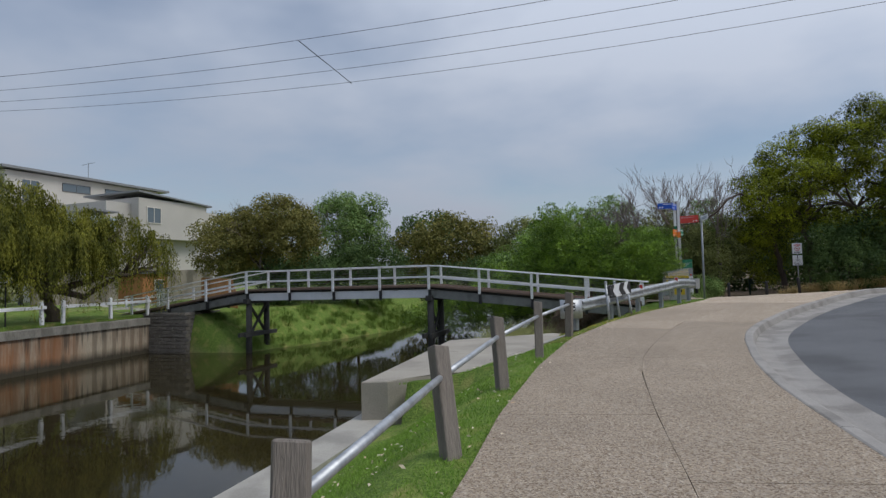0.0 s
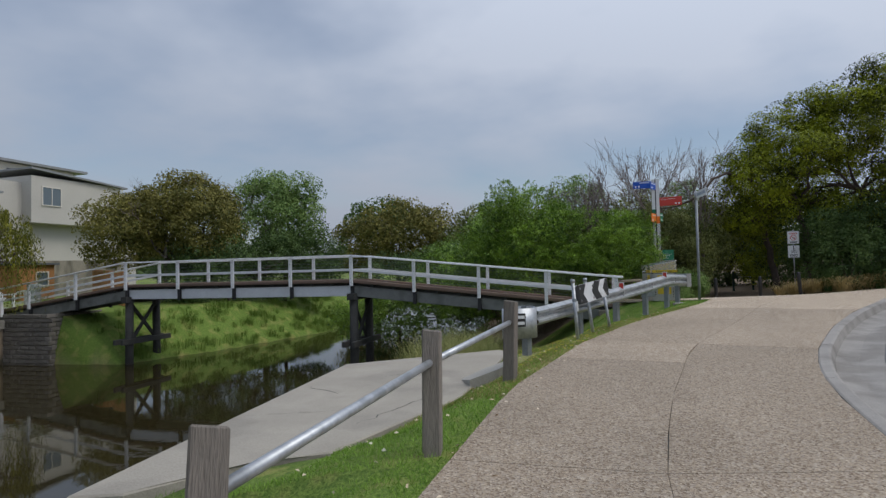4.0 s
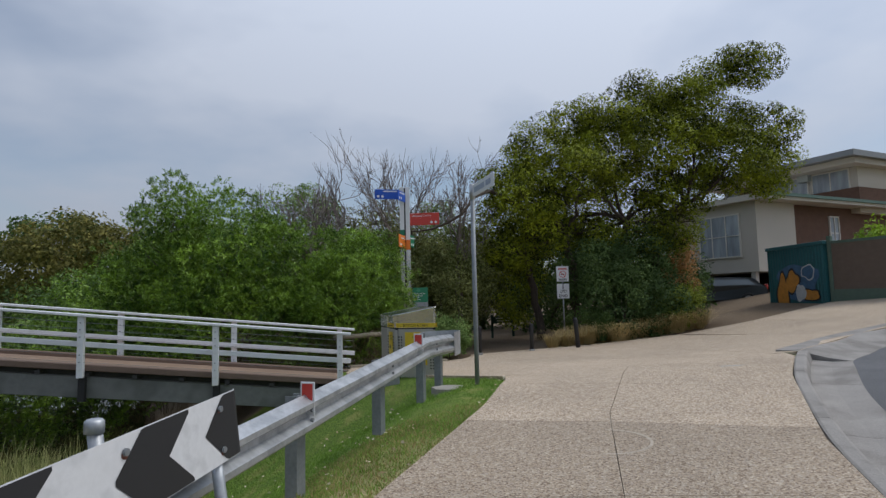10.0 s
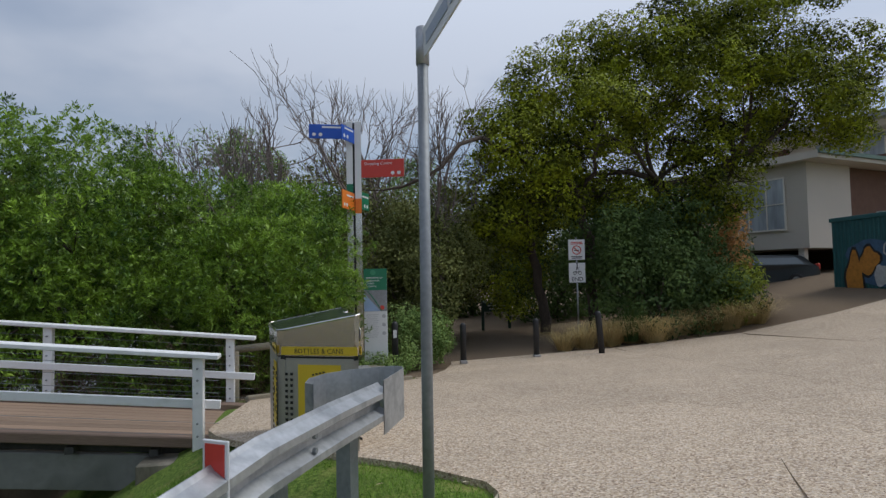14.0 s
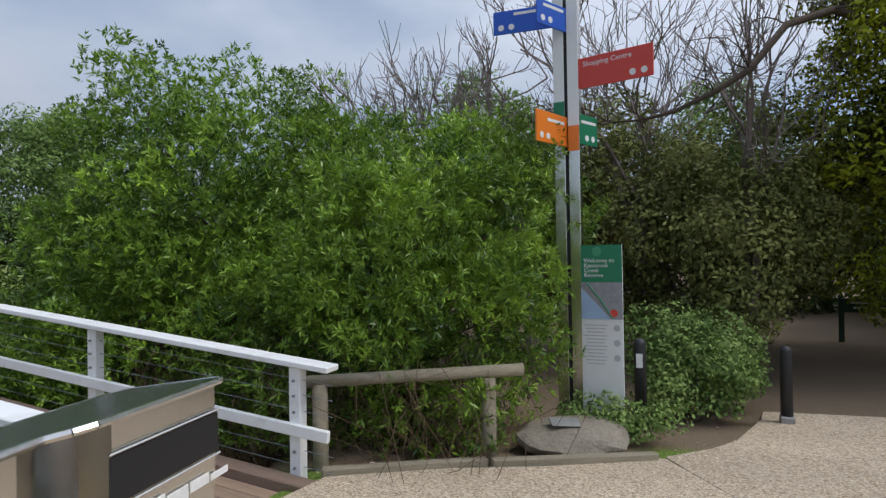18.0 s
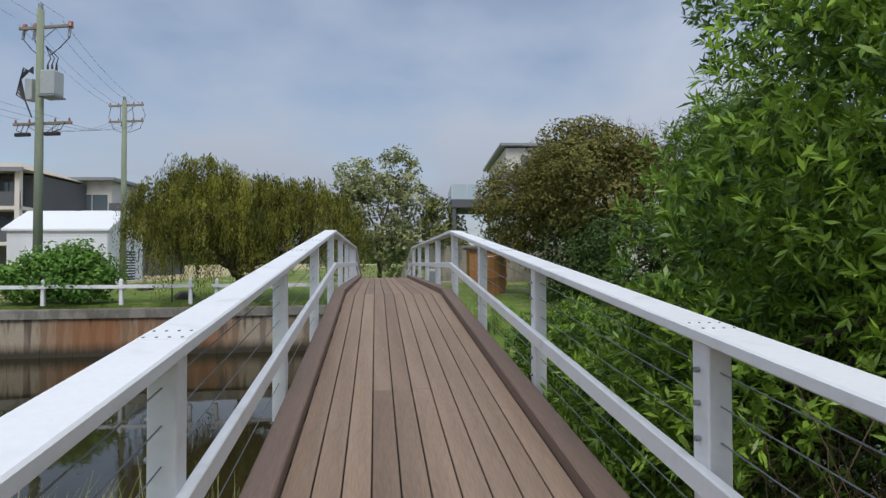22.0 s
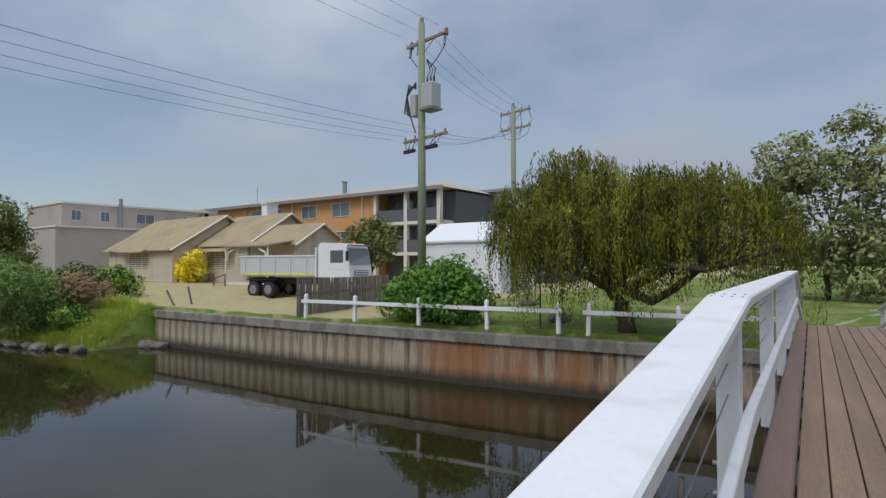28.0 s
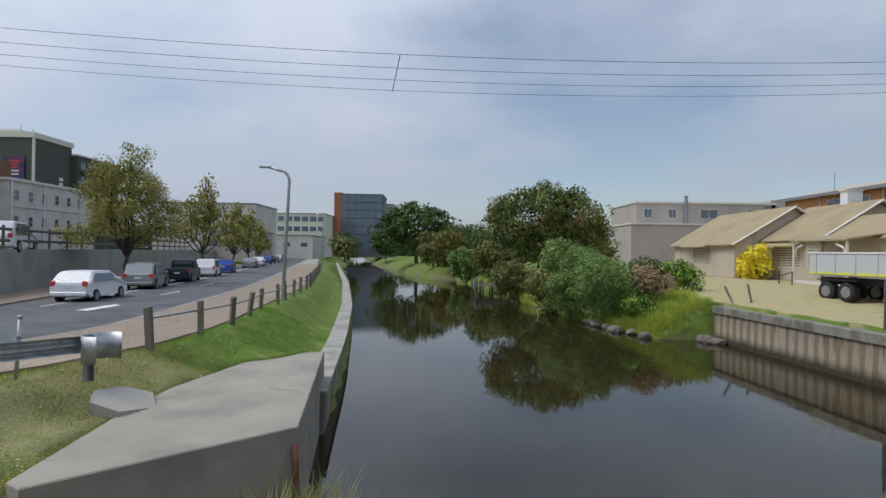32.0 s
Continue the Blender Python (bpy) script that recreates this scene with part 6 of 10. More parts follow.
def blade(x, z, ang, w, h, material, label, skew=0.0):
    b_ = boxm((w / 2, 0, 0), (w, 0.02, h), 0.004)
    o = part("blade", b_, material, py, label)
    o.matrix_basis = pose(x, -0.05, z, 0, 0, ang)
    for k in range(2):
        for sd in (-1, 1):
            q = part("symbol", tubem([(w - 0.1 - 0.13 * k, sd * 0.0105, -h / 2 + 0.08), (w - 0.1 - 0.13 * k, sd * 0.0135, -h / 2 + 0.08)], 0.038, 12), M_SIGNW, o, "white round pictogram")
    return o


b1 = blade(-0.15, 4.90, 186, 0.74, 0.29, M_BLUE, "blue direction blade")
b2 = blade(0.02, 4.80, 245, 0.55, 0.29, M_BLUE, "blue direction blade")
b3 = blade(0.15, 4.14, -12, 0.88, 0.36, M_RED, "red direction blade, Shopping Centre")
b4 = blade(0.12, 3.5, 68, 0.42, 0.36, M_GREEN, "green direction blade")
b5 = blade(0.0, 3.46, 252, 0.66, 0.36, M_ORANGE, "orange direction blade")
for b_, txt, off, sd in ((b3, "Shopping Centre", 0.06, 1),):
    me = text_mesh(txt, 0.085, M_SIGNW)
    o = new("lettering", me); o.parent = b_; o.matrix_basis = pose(off, -0.0115, 0.075)
for b_, w in ((b1, 0.4), (b2, 0.36), (b4, 0.3), (b5, 0.36)):
    for sd in (-1, 1):
        o = part("lettering_bar", boxm((w / 2 + 0.08, sd * 0.012, 0.09), (w, 0.003, 0.035)), M_SIGNW, b_)
# the information panel beside it
pn = thing("welcome_panel", "upright welcome board with green head and creek map", "information sign", 0.60, 31.78, PZ)
pn.matrix_world = pose(0.60, 31.74, 0, 0, 0, 4)
P0, P1, PW = 0.14, 2.10, 0.46
part("panel", boxm((0, 0, (P0 + P1) / 2 - 0.05), (PW, 0.045, P1 - P0 + 0.1), 0.004), M_SIGNW, pn, "pale grey panel")
part("head", boxm((0, -0.026, P1 - 0.215), (PW - 0.004, 0.006, 0.43)), M_GREEN, pn, "green header")
M_MAPB = mat("map_blue", (0.30, 0.42, 0.62), 0.5, var=0.1, bump=0)
M_MAPG = mat("map_grey", (0.24, 0.25, 0.27), 0.5, var=0.3, scale=14, fine=60, bump=0)
part("map", boxm((0, -0.026, P1 - 0.64), (PW - 0.004, 0.006, 0.42)), M_MAPG, pn, "map of the creek")
bmq = bmesh.new()
prism(bmq, [(-0.227, 0.0), (0.10, 0.0), (-0.227, 0.36)], 0.0, 0.002, pose(0, -0.0295, P1 - 0.849, 90, 0, 0))
part("map_sea", bmq, M_MAPB, pn)
part("map_line", tubem([(-0.16, -0.03, P1 - 0.44), (-0.02, -0.03, P1 - 0.62), (0.12, -0.03, P1 - 0.84)], 0.009, 4), M_GREEN, pn)
part("map_mark", tubem([(0.13, -0.029, P1 - 0.78), (0.13, -0.032, P1 - 0.78)], 0.045, 12), M_RED, pn)
for k, txt in enumerate(("Welcome to", "Kananook", "Creek", "Reserve")):
    me = text_mesh(txt, 0.066, M_SIGNW)
    o = new("lettering", me); o.parent = pn; o.matrix_basis = pose(-0.195, -0.0305, P1 - 0.20 - 0.056 * k)
    tagged(o, "white lettering")
part("emblem", tubem([(-0.05, -0.0295, P1 - 0.075), (-0.05, -0.032, P1 - 0.075)], 0.055, 14), mat("emblem_green", (0.05, 0.26, 0.14), 0.5, var=0.1, bump=0), pn)
M_TXT = mat("grey_print", (0.42, 0.43, 0.45), 0.6, var=0.05, bump=0)
for k in range(12):
    part("text_line", boxm((-0.075, -0.024, P1 - 0.92 - 0.04 * k), (0.26 - 0.03 * (k % 3), 0.003, 0.010)), M_TXT, pn)
for k in range(3):
    part("pictogram", tubem([(0.16, -0.0225, P1 - 0.95 - 0.17 * k), (0.16, -0.026, P1 - 0.95 - 0.17 * k)], 0.038, 12), M_TXT, pn)


# ---- bollards ----
M_BOLL = mat("dark_bollard", (0.018, 0.019, 0.022), 0.55, var=0.2, bump=0.05)
M_ALU = mat("cast_plate", (0.33, 0.33, 0.33), 0.5, 0.6, var=0.2)


def bollard(x, y, z, lean=0.0, plate=True):
    t = thing("bollard", "slim dark bollard on a small steel foot" if plate else "slim dark bollard at the path edge", "bollard", x, y, z, group="bollards at the track")
    t.matrix_world = pose(x, y, z, 0, lean, 0)
    pts = [(0, 0, 0)] + [(0, 0, 0.9)] + [(0, 0, 0.9 + 0.07 * math.sin(a)) for a in np.linspace(0.3, 1.5, 5)]
    rr = [0.068, 0.068] + [0.068 * math.cos(a) for a in np.linspace(0.3, 1.5, 5)]
    part("shaft", tubem(pts, rr, 14), M_BOLL, t, smooth=True)
    if plate:
        part("foot", boxm((0, -0.02, 0.07), (0.15, 0.18, 0.14), 0.01), M_ALU, t, "galvanised foot")
    return t


bollard(2.52, 32.92, -0.10)
bollard(4.24, 33.1, -0.06)
bollard(5.62, 32.65, 0.1, -4, False)
nb = bollard(0.98, 31.95, 0.05, 0, False)
part("label_plate", boxm((0.0, -0.07, 0.72), (0.07, 0.006, 0.16)), M_SIGNW, nb)

# ---- log barrier and edging by the bridge end ----
lb = thing("log_barrier", "low round-log barrier between the bridge and the bush", "barrier", -0.9, 29.7, 0.0)
lb.matrix_world = pose(0, 0, 0)
La, Lb = Vector((-1.55, 29.32, 0)), Vector((-0.2, 30.15, 0))
ld = (Lb - La).normalized()
part("rail_log", tubem([(La.x - 0.15 * ld.x, La.y - 0.15 * ld.y, 0.86), (Lb.x + 0.34 * ld.x, Lb.y + 0.34 * ld.y, 0.90)], [0.058, 0.062], 12), M_LOG, lb, smooth=True)
for p in (La, Lb):
    part("log_post", tubem([(p.x, p.y, -0.4), (p.x, p.y, 0.84)], 0.072, 12), M_LOG, lb, smooth=True)
for a, b in (((-1.3, 29.0), (-0.15, 29.95)), ((-0.1, 29.93), (1.25, 30.82))):
    a, b = Vector((*a, lev(*a))), Vector((*b, lev(*b)))
    m = (a + b) / 2
    ed = part("timber_edging", boxm((0, 0, 0), ((b - a).length, 0.09, 0.12), 0.012), M_LOG)
    ed.matrix_world = pose(m.x, m.y, m.z + 0.01, 0, -math.degrees(math.asin((b - a).z / (b - a).length)), math.degrees(math.atan2(b.y - a.y, b.x - a.x)))
    tagged(ed, "weathered timber edging board beside the paving", "edging")
# plaque stone
bmq = bmesh.new()
bmesh.ops.create_icosphere(bmq, subdivisions=3, radius=1)
for v in bmq.verts:
    v.co = Vector((v.co.x * 0.62, v.co.y * 0.36, v.co.z * 0.14)) * (1 + 0.18 * noise.noise(v.co * 1.7))
rock = part("plaque_rock", bmq, mat("plaque_rock_stone", (0.22, 0.195, 0.155), 0.9, var=0.3, scale=4, fine=30, bump=0.6), None, smooth=False)
rock.matrix_world = pose(0.45, 30.95, 0.12, 12, 0, 35)
tagged(rock, "low flat rock carrying a small metal plaque", "rock")
pq = part("plaque", boxm((0, 0, 0), (0.30, 0.16, 0.012), 0.002), M_ALU)
pq.matrix_world = pose(0.36, 30.84, 0.285, 14, 4, 30)
tagged(pq, "small blank metal plaque on the rock", "plaque")

# ---- twin litter bin ----
BIN = thing("litter_bin", "stainless twin recycling and rubbish bin with sloping hood", "litter bin", 0.08, 26.0, lev(0, 26))
BIN.matrix_world = Matrix.Identity(4)
BG = lev(0, 26) - 0.05
A_, B_, C_, D_ = Vector((-0.25, 25.58)), Vector((0.54, 25.30)), Vector((0.28, 26.43)), Vector((-0.53, 26.62))
E_, M_, N_ = A_.lerp(D_, 0.44), Vector((0.34, 25.80)), Vector((0.395, 25.87))
M_LID = mat("dark_green_lid", (0.035, 0.055, 0.04), 0.22, 0.6, var=0.3, scale=8, fine=60, bump=0.05)


def shrink(pts, d):
    c = sum(pts, Vector((0, 0))) / len(pts)
    return [p + (c - p).normalized() * d for p in pts]


def lid_z(p):
    """The lid falls from the tall side to the low one."""
    across = Vector(((C_ - B_).y, -(C_ - B_).x))
    return 1.465 + 0.150 * (p - A_).dot(across) / (B_ - A_).dot(across)


def upright_block(pts, z0, z1, bev):
    """A block on a four-cornered plan with rounded uprights; its top may slope."""
    bm = bmesh.new()
    lo = [bm.verts.new((p.x, p.y, z0)) for p in pts]
    hi = [bm.verts.new((p.x, p.y, lid_z(p) - 0.008 if z1 is None else z1)) for p in pts]
    bm.faces.new(hi); bm.faces.new(lo[::-1])
    for i in range(4):
        bm.faces.new((lo[i], lo[(i + 1) % 4], hi[(i + 1) % 4], hi[i]))
    ed = [e for e in bm.edges if abs(e.verts[0].co.x - e.verts[1].co.x) + abs(e.verts[0].co.y - e.verts[1].co.y) < 1e-5]
    bmesh.ops.bevel(bm, geom=ed, offset=bev, segments=4, affect="EDGES")
    bmesh.ops.recalc_face_normals(bm, faces=bm.faces[:])
    return bm


UNIT = ([A_, B_, M_, E_], [E_ + Vector((0.02, 0.08)), N_, C_, D_])
for k, pts in enumerate(UNIT):
    part("body", upright_block(shrink(pts, 0.012), BG + 0.05, 1.215, 0.075), M_BRUSHED, BIN, "brushed steel body")
    part("shadow_gap", upright_block(shrink(pts, 0.035), 1.2, 1.24, 0.03), M_BLACK, BIN)
    part("hood", upright_block(shrink(pts, 0.004), 1.235, None, 0.075), M_CHROME, BIN, "polished steel hood")
    part("plinth", upright_block(shrink(pts, 0.09), BG - 0.1, BG + 0.06, 0.02), M_BLACK, BIN)
LP = []
for prev_, at_, next_, cut_ in ((D_, A_, B_, 0.08), (A_, B_, M_, 0.07), (B_, M_, N_, 0.0), (M_, N_, C_, 0.03), (N_, C_, D_, 0.04), (C_, D_, A_, 0.07)):
    LP += [at_ + (prev_ - at_).normalized() * cut_, at_ + (next_ - at_).normalized() * cut_] if cut_ else [at_]
lid = bmesh.new()
l0 = [lid.verts.new((p.x, p.y, lid_z(p) - 0.008)) for p in LP]
l1 = [lid.verts.new((p.x, p.y, lid_z(p) + 0.008)) for p in LP]
lid.faces.new(l1); lid.faces.new(l0[::-1])
for i in range(len(LP)):
    lid.faces.new((l0[i], l0[(i + 1) % len(LP)], l1[(i + 1) % len(LP)], l1[i]))
bmesh.ops.recalc_face_normals(lid, faces=lid.faces[:])
part("lid", lid, M_LID, BIN, "dark reflective sloping lid")
for p, q in zip(LP, LP[1:] + LP[:1]):
    part("lid_trim", tubem([(p.x, p.y, lid_z(p)), (q.x, q.y, lid_z(q))], 0.011, 6), M_CHROME, BIN, "polished lid trim")


def on_face(p, q, off=0.004):
    """A frame on a face of the bin: x along it, z up, -y outwards, origin at its middle on the ground."""
    d = (q - p).normalized()
    m = (p + q) / 2 + Vector((d.y, -d.x)) * off
    return Matrix.Translation((m.x, m.y, 0)) @ Matrix.Rotation(math.atan2(d.y, d.x), 4, "Z"), (q - p).length


M_TEAR = mat("torn_label_paper", (0.75, 0.75, 0.74), 0.7, var=0.1)
hole = None
for p, q, kind_ in ((A_, B_, "front"), (B_, M_, "holes"), (E_, A_, "front"), (UNIT[1][1], UNIT[1][2], "slot")):
    f, w = on_face(p, q)
    if kind_ == "slot":
        o = part("opening", boxm((0.0, 0, 1.455), (w * 0.78, 0.01, 0.13), 0.004), M_INK, BIN, "dark slot opening"); o.matrix_basis = f
        for zz in (1.384, 1.526):
            o = part("slot_lip", boxm((0.0, -0.004, zz), (w * 0.8, 0.012, 0.008), 0.003), M_CHROME, BIN); o.matrix_basis = f
        for k in range(5):
            o = part("torn_label", boxm((-w * 0.3 + 0.1 * k, -0.001, 1.315 + 0.006 * (k % 2)), (0.092, 0.004, 0.022 + 0.012 * ((k * 3) % 4)), 0.001), M_TEAR, BIN, "torn white label"); o.matrix_basis = f
        cols = list(np.linspace(-w * 0.38, w * 0.38, 10))
    else:
        o = part("yellow_band", boxm((0, -0.003, 1.285), (w - 0.09, 0.004, 0.075)), M_YELLOW, BIN, "yellow band"); o.matrix_basis = f
        o = part("yellow_panel", boxm((0.0, 0.003, 0.86), (w * 0.5, 0.006, 0.60)), M_YELLOW, BIN, "yellow recycling panel"); o.matrix_basis = f
        for cx, cz, rr in ((0.08, 1.03, 0.045), (-0.07, 0.88, 0.055), (0.07, 0.72, 0.05)):
            o = part("print_mark", tubem([(cx * w, 0.001, cz), (cx * w, -0.003, cz)], rr * (0.5 + 0.5 * w), 6), M_INK, BIN, "black recycling symbol"); o.matrix_basis = f
        for k in range(4):
            o = part("print_mark", boxm((-0.06 + 0.035 * k, -0.001, 1.07 + 0.008 * k), (0.02, 0.004, 0.014)), M_INK, BIN); o.matrix_basis = f
        for txt, cx in ((("BOTTLES & CANS", 0.0),) if kind_ == "front" else (("BOTTLES", -0.10), ("CANS", 0.14))):
            me = text_mesh(txt, 0.062 if w > 0.7 else 0.042, M_INK, align="CENTER")
            o = new("lettering", me); o.parent = BIN; o.matrix_basis = f @ pose(cx, -0.0055, 1.263)
            tagged(o, "black letters " + txt)
        if kind_ == "holes":
            for cx in (-w * 0.24, w * 0.24):
                o = part("opening", tubem([(cx, 0.004, 1.425), (cx, -0.004, 1.425)], 0.078, 24), M_INK, BIN, "round dark opening"); o.matrix_basis = f
                o = part("opening_ring", tube(bmesh.new(), [(cx + 0.08 * math.cos(a), -0.003, 1.425 + 0.08 * math.sin(a)) for a in np.linspace(0, 2 * math.pi, 25)], 0.004, 5, False), M_CHROME, BIN); o.matrix_basis = f
        cols = [-w * 0.39, -w * 0.33, w * 0.33, w * 0.39]
    for cx in cols:
        for k in range(12):
            m = f @ pose(float(cx), 0.001, 0.50 + 0.052 * k)
            if hole is None:
                hole = part("square_hole", boxm((0, 0, 0), (0.024, 0.006, 0.024)), M_INK, BIN)
                hole.matrix_basis = m
            else:
                again(hole, m, BIN)

# ---- more planting, east of the creek ----
def bare_tree(x, y, z, h, spread, n, label, lean=0.0, fuzz=0.0):
    """A leafless tree: limbs that fork into ever finer twigs."""
    t = thing("bare_tree", label, "tree", x, y, z)
    low, high = bmesh.new(), bmesh.new()
    def grow(a, d, ln, r, k):
        b = a + d * ln
        limb(low if k < 2 else high, a, b, r, r * 0.6, 0.2, 3, 5 if k < 2 else 3)
        if k == 5:
            return
        for _ in range(3 if k else n):
            e = Vector(RNG.normal(0, 1, 3))
            nd = (d + e * (0.42 if k else spread) + Vector((lean, 0, 0.25))).normalized()
            grow(a + d * ln * float(RNG.uniform(0.55, 1.0)), nd, ln * float(RNG.uniform(0.55, 0.8)), max(r * 0.55, 0.0075), k + 1)
    grow(Vector((0, 0, -0.1)), Vector((lean * 0.5, 0, 1)).normalized(), h * 0.38, 0.11, 0)
    part("trunk", low, M_TWIG, t)
    part("crown", high, M_TWIG, t, "fine leafless twigs")
    return t


bare_tree(0.6, 36.8, 0, 8.8, 0.32, 7, "tall leafless tree with fine grey twigs behind the bushes")
bare_tree(-1.3, 35.2, 0, 7.0, 0.4, 5, "leafless grey tree behind the bushes", -0.1)
bare_tree(2.3, 36.6, 0, 7.6, 0.5, 4, "leafless grey sapling behind the bushes")
bare_tree(-2.8, 34.0, 0, 7.0, 0.3, 6, "leafless grey tree behind the bushes", -0.15)
for x, y, h, w in ((-3.6, 38.6, 6.9, 1.3), (-0.6, 37.6, 5.6, 1.7), (1.8, 40.0, 6.2, 1.3), (-2.0, 36.6, 4.6, 1.5)):
    plant("sheoak", "thin grey-green she-oak behind the bushes", "tree", x, y, -0.2,
          [(0, 0, h * 0.72, w, w, h * 0.27), (0.4, 0, h * 0.42, w * 0.9, w * 0.9, h * 0.26)], L_GREY if h > 6 else L_OLIVE, (0.17, 0.012), 0.5, 130, 0.7, 0.08, droop=-0.3, fork=0.5)
plant("scrub", "olive scrub beyond the pylon", "shrub", 1.6, 36.2, 0.0, [(0, 0, 2.0, 1.6, 1.4, 1.9), (1.0, 1.4, 2.8, 1.6, 1.4, 2.0), (-1.4, 0.6, 2.4, 1.3, 1.2, 2.0)], L_OLIVE, (0.10, 0.02), 0.45, 150, 0.9, 0.07)
plant("grey_saltbush", "low grey-green shrub beside the track", "shrub", 1.55, 32.85, 0.0, [(0, 0, 0.45, 0.62, 0.45, 0.5), (-0.35, 0.5, 0.7, 0.55, 0.5, 0.55), (0.15, 0.7, 0.55, 0.5, 0.45, 0.55)], L_GREY, (0.035, 0.018), 0.22, 170, 1.1, 0.03, floor=0.02)
plant("groundcover", "straggling low leaves at the pylon's foot", "shrub", 0.55, 31.45, 0.02, [(0, 0, 0.12, 0.45, 0.22, 0.22), (0.5, 0.1, 0.1, 0.35, 0.2, 0.2)], L_GREY, (0.04, 0.02), 0.16, 90, 1.0, 0.015, floor=0.0)
# thicket that closes the track's end
for i, (x, y, w, h) in enumerate(((5.0, 47, 3.2, 4.5), (1.0, 47.5, 3.4, 4.6), (11.5, 44.5, 2.8, 5.2), (7.5, 42.0, 2.6, 4.6), (-4.5, 46, 3.4, 4.4), (13.2, 41.8, 1.8, 3.6))):
    plant("thicket", "dark tea-tree thicket closing the track", "thicket", x, y, 0.0, [(0, 0, h * 0.5, w, w * 0.8, h * 0.5), (w * 0.5, 0.4, h * 0.75, w * 0.6, w * 0.6, h * 0.35)], L_DARK, (0.14, 0.04), 0.7, 170, 0.9, 0.12, floor=0.0)


# ---- tufts and grasses ----
def tufts(name, label, places, material, blades, height, spread, width=0.012, category="grass", bend=0.5, kind="stuff"):
    P, D, L = [], [], []
    V = []
    for x, y, z, s in places:
        n = int(blades * s)
        a = RNG.uniform(0, 2 * math.pi, n)
        r = spread * s * np.sqrt(RNG.random(n)) * 0.45
        base = np.stack([x + r * np.cos(a), y + r * np.sin(a), np.full(n, z)], 1)
        out = np.stack([np.cos(a), np.sin(a), np.zeros(n)], 1) * RNG.uniform(0.1, 1, n)[:, None] * bend + RNG.normal(0, 0.12, (n, 3)) * np.array([1, 1, 0])
        h = height * s * RNG.uniform(0.55, 1.15, n)[:, None]
        mid = base + np.array([0, 0, 1]) * h * 0.6 + out * h * 0.35
        tip = base + np.array([0, 0, 1]) * h * (0.95 - 0.25 * bend) + out * h
        side = unit(np.cross(np.array([0, 0, 1.0]) + 0 * out, out + 1e-4)) * width * 0.5
        v = np.empty((n, 6, 3))
        v[:, 0], v[:, 1], v[:, 2], v[:, 3], v[:, 4], v[:, 5] = base - side, base + side, mid + side * 0.8, mid - side * 0.8, tip + side * 0.15, tip - side * 0.15
        V.append(v.reshape(-1, 3))
    V = np.concatenate(V)
    n = len(V) // 6
    i = np.arange(n)[:, None] * 6
    f = np.concatenate([i + np.array([[0, 1, 2, 3]]), i + np.array([[3, 2, 4, 5]])])
    ob = mesh_np(name, V, f, material)
    return tagged(ob, label, category, kind=kind)


random.seed(3)
pl = []
for i in range(22):
    x = 5.0 + 6.4 * random.random() ** 0.8
    y = 33.35 + 0.22 * (x - 5.0) + random.uniform(-0.05, 0.75)
    pl.append((x, y, lev(x, y) - 0.05, random.uniform(0.6, 1.15)))
tufts("tussock_grass", "dry straw-coloured tussocks beside the driveway", pl, leaf_mat("tussock_blades", (0.17, 0.135, 0.06), (0.42, 0.34, 0.18), 0.7), 420, 0.95, 0.55, 0.010, "tussock", 1.5)
pl2 = [(7.2, 34.4, 0.2, 1.2), (8.9, 34.9, 0.3, 1.2), (6.9, 34.0, 0.2, 0.8)]
tufts("strap_leaf_clump", "dark green strap-leaved clumps under the wattle", pl2, L_DARK, 200, 1.0, 0.5, 0.02, "tussock")
plant("broom_bush", "yellow-green feathery bush at the driveway edge", "shrub", 10.3, 35.2, gz(10.3, 35.2) , [(0, 0, 0.75, 0.75, 0.65, 0.8), (0.4, 0.2, 1.05, 0.5, 0.5, 0.6)], leaf_mat("broom_leaves", (0.09, 0.12, 0.015), (0.22, 0.23, 0.04)), (0.10, 0.012), 0.28, 160, 1.1, 0.03, floor=0.02)
plant("dead_shrub", "rust-brown dying shrub against the carport", "shrub", 11.6, 37.2, gz(11.6, 37.2), [(0, 0, 2.0, 0.55, 0.5, 0.8), (0.1, 0, 2.9, 0.4, 0.4, 0.5)], leaf_mat("rust_leaves", (0.15, 0.08, 0.03), (0.33, 0.2, 0.09)), (0.07, 0.01), 0.3, 110, 1.0, 0.05)
# reeds between the landing and the bridge
pl = []
for i in range(150):
    y = random.uniform(21.3, 25.4)
    x = float(x_east(y)) + random.uniform(-0.35, 1.1)
    pl.append((x, y, gz(x, y) - 0.05, random.uniform(0.6, 1.15)))
tufts("reeds", "tall straw-tipped reeds and grass at the water's edge", pl, leaf_mat("reed_blades", (0.072, 0.094, 0.025), (0.259, 0.238, 0.115), 0.7), 60, 0.85, 0.5, 0.011, "reeds", 0.35)
pl = []
while len(pl) < 300:
    x, y = random.uniform(-7.4, -3.7), random.uniform(16.9, 26.2)
    if y < 19.65 + (x + 3.9) * 0.956 or y > 21.5 + (-x - 3.7) * 2.2 or x > float(x_east(y)) + 0.5:
        continue
    pl.append((x, y, WATER - 0.05, random.uniform(1.2, 1.5) if y < 22 else random.uniform(1.5, 2.0)))
tufts("reeds", "straw-coloured reeds standing against the landing", pl, bpy.data.materials["reed_blades"], 40, 1.0, 0.35, 0.014, "reeds", 0.35)
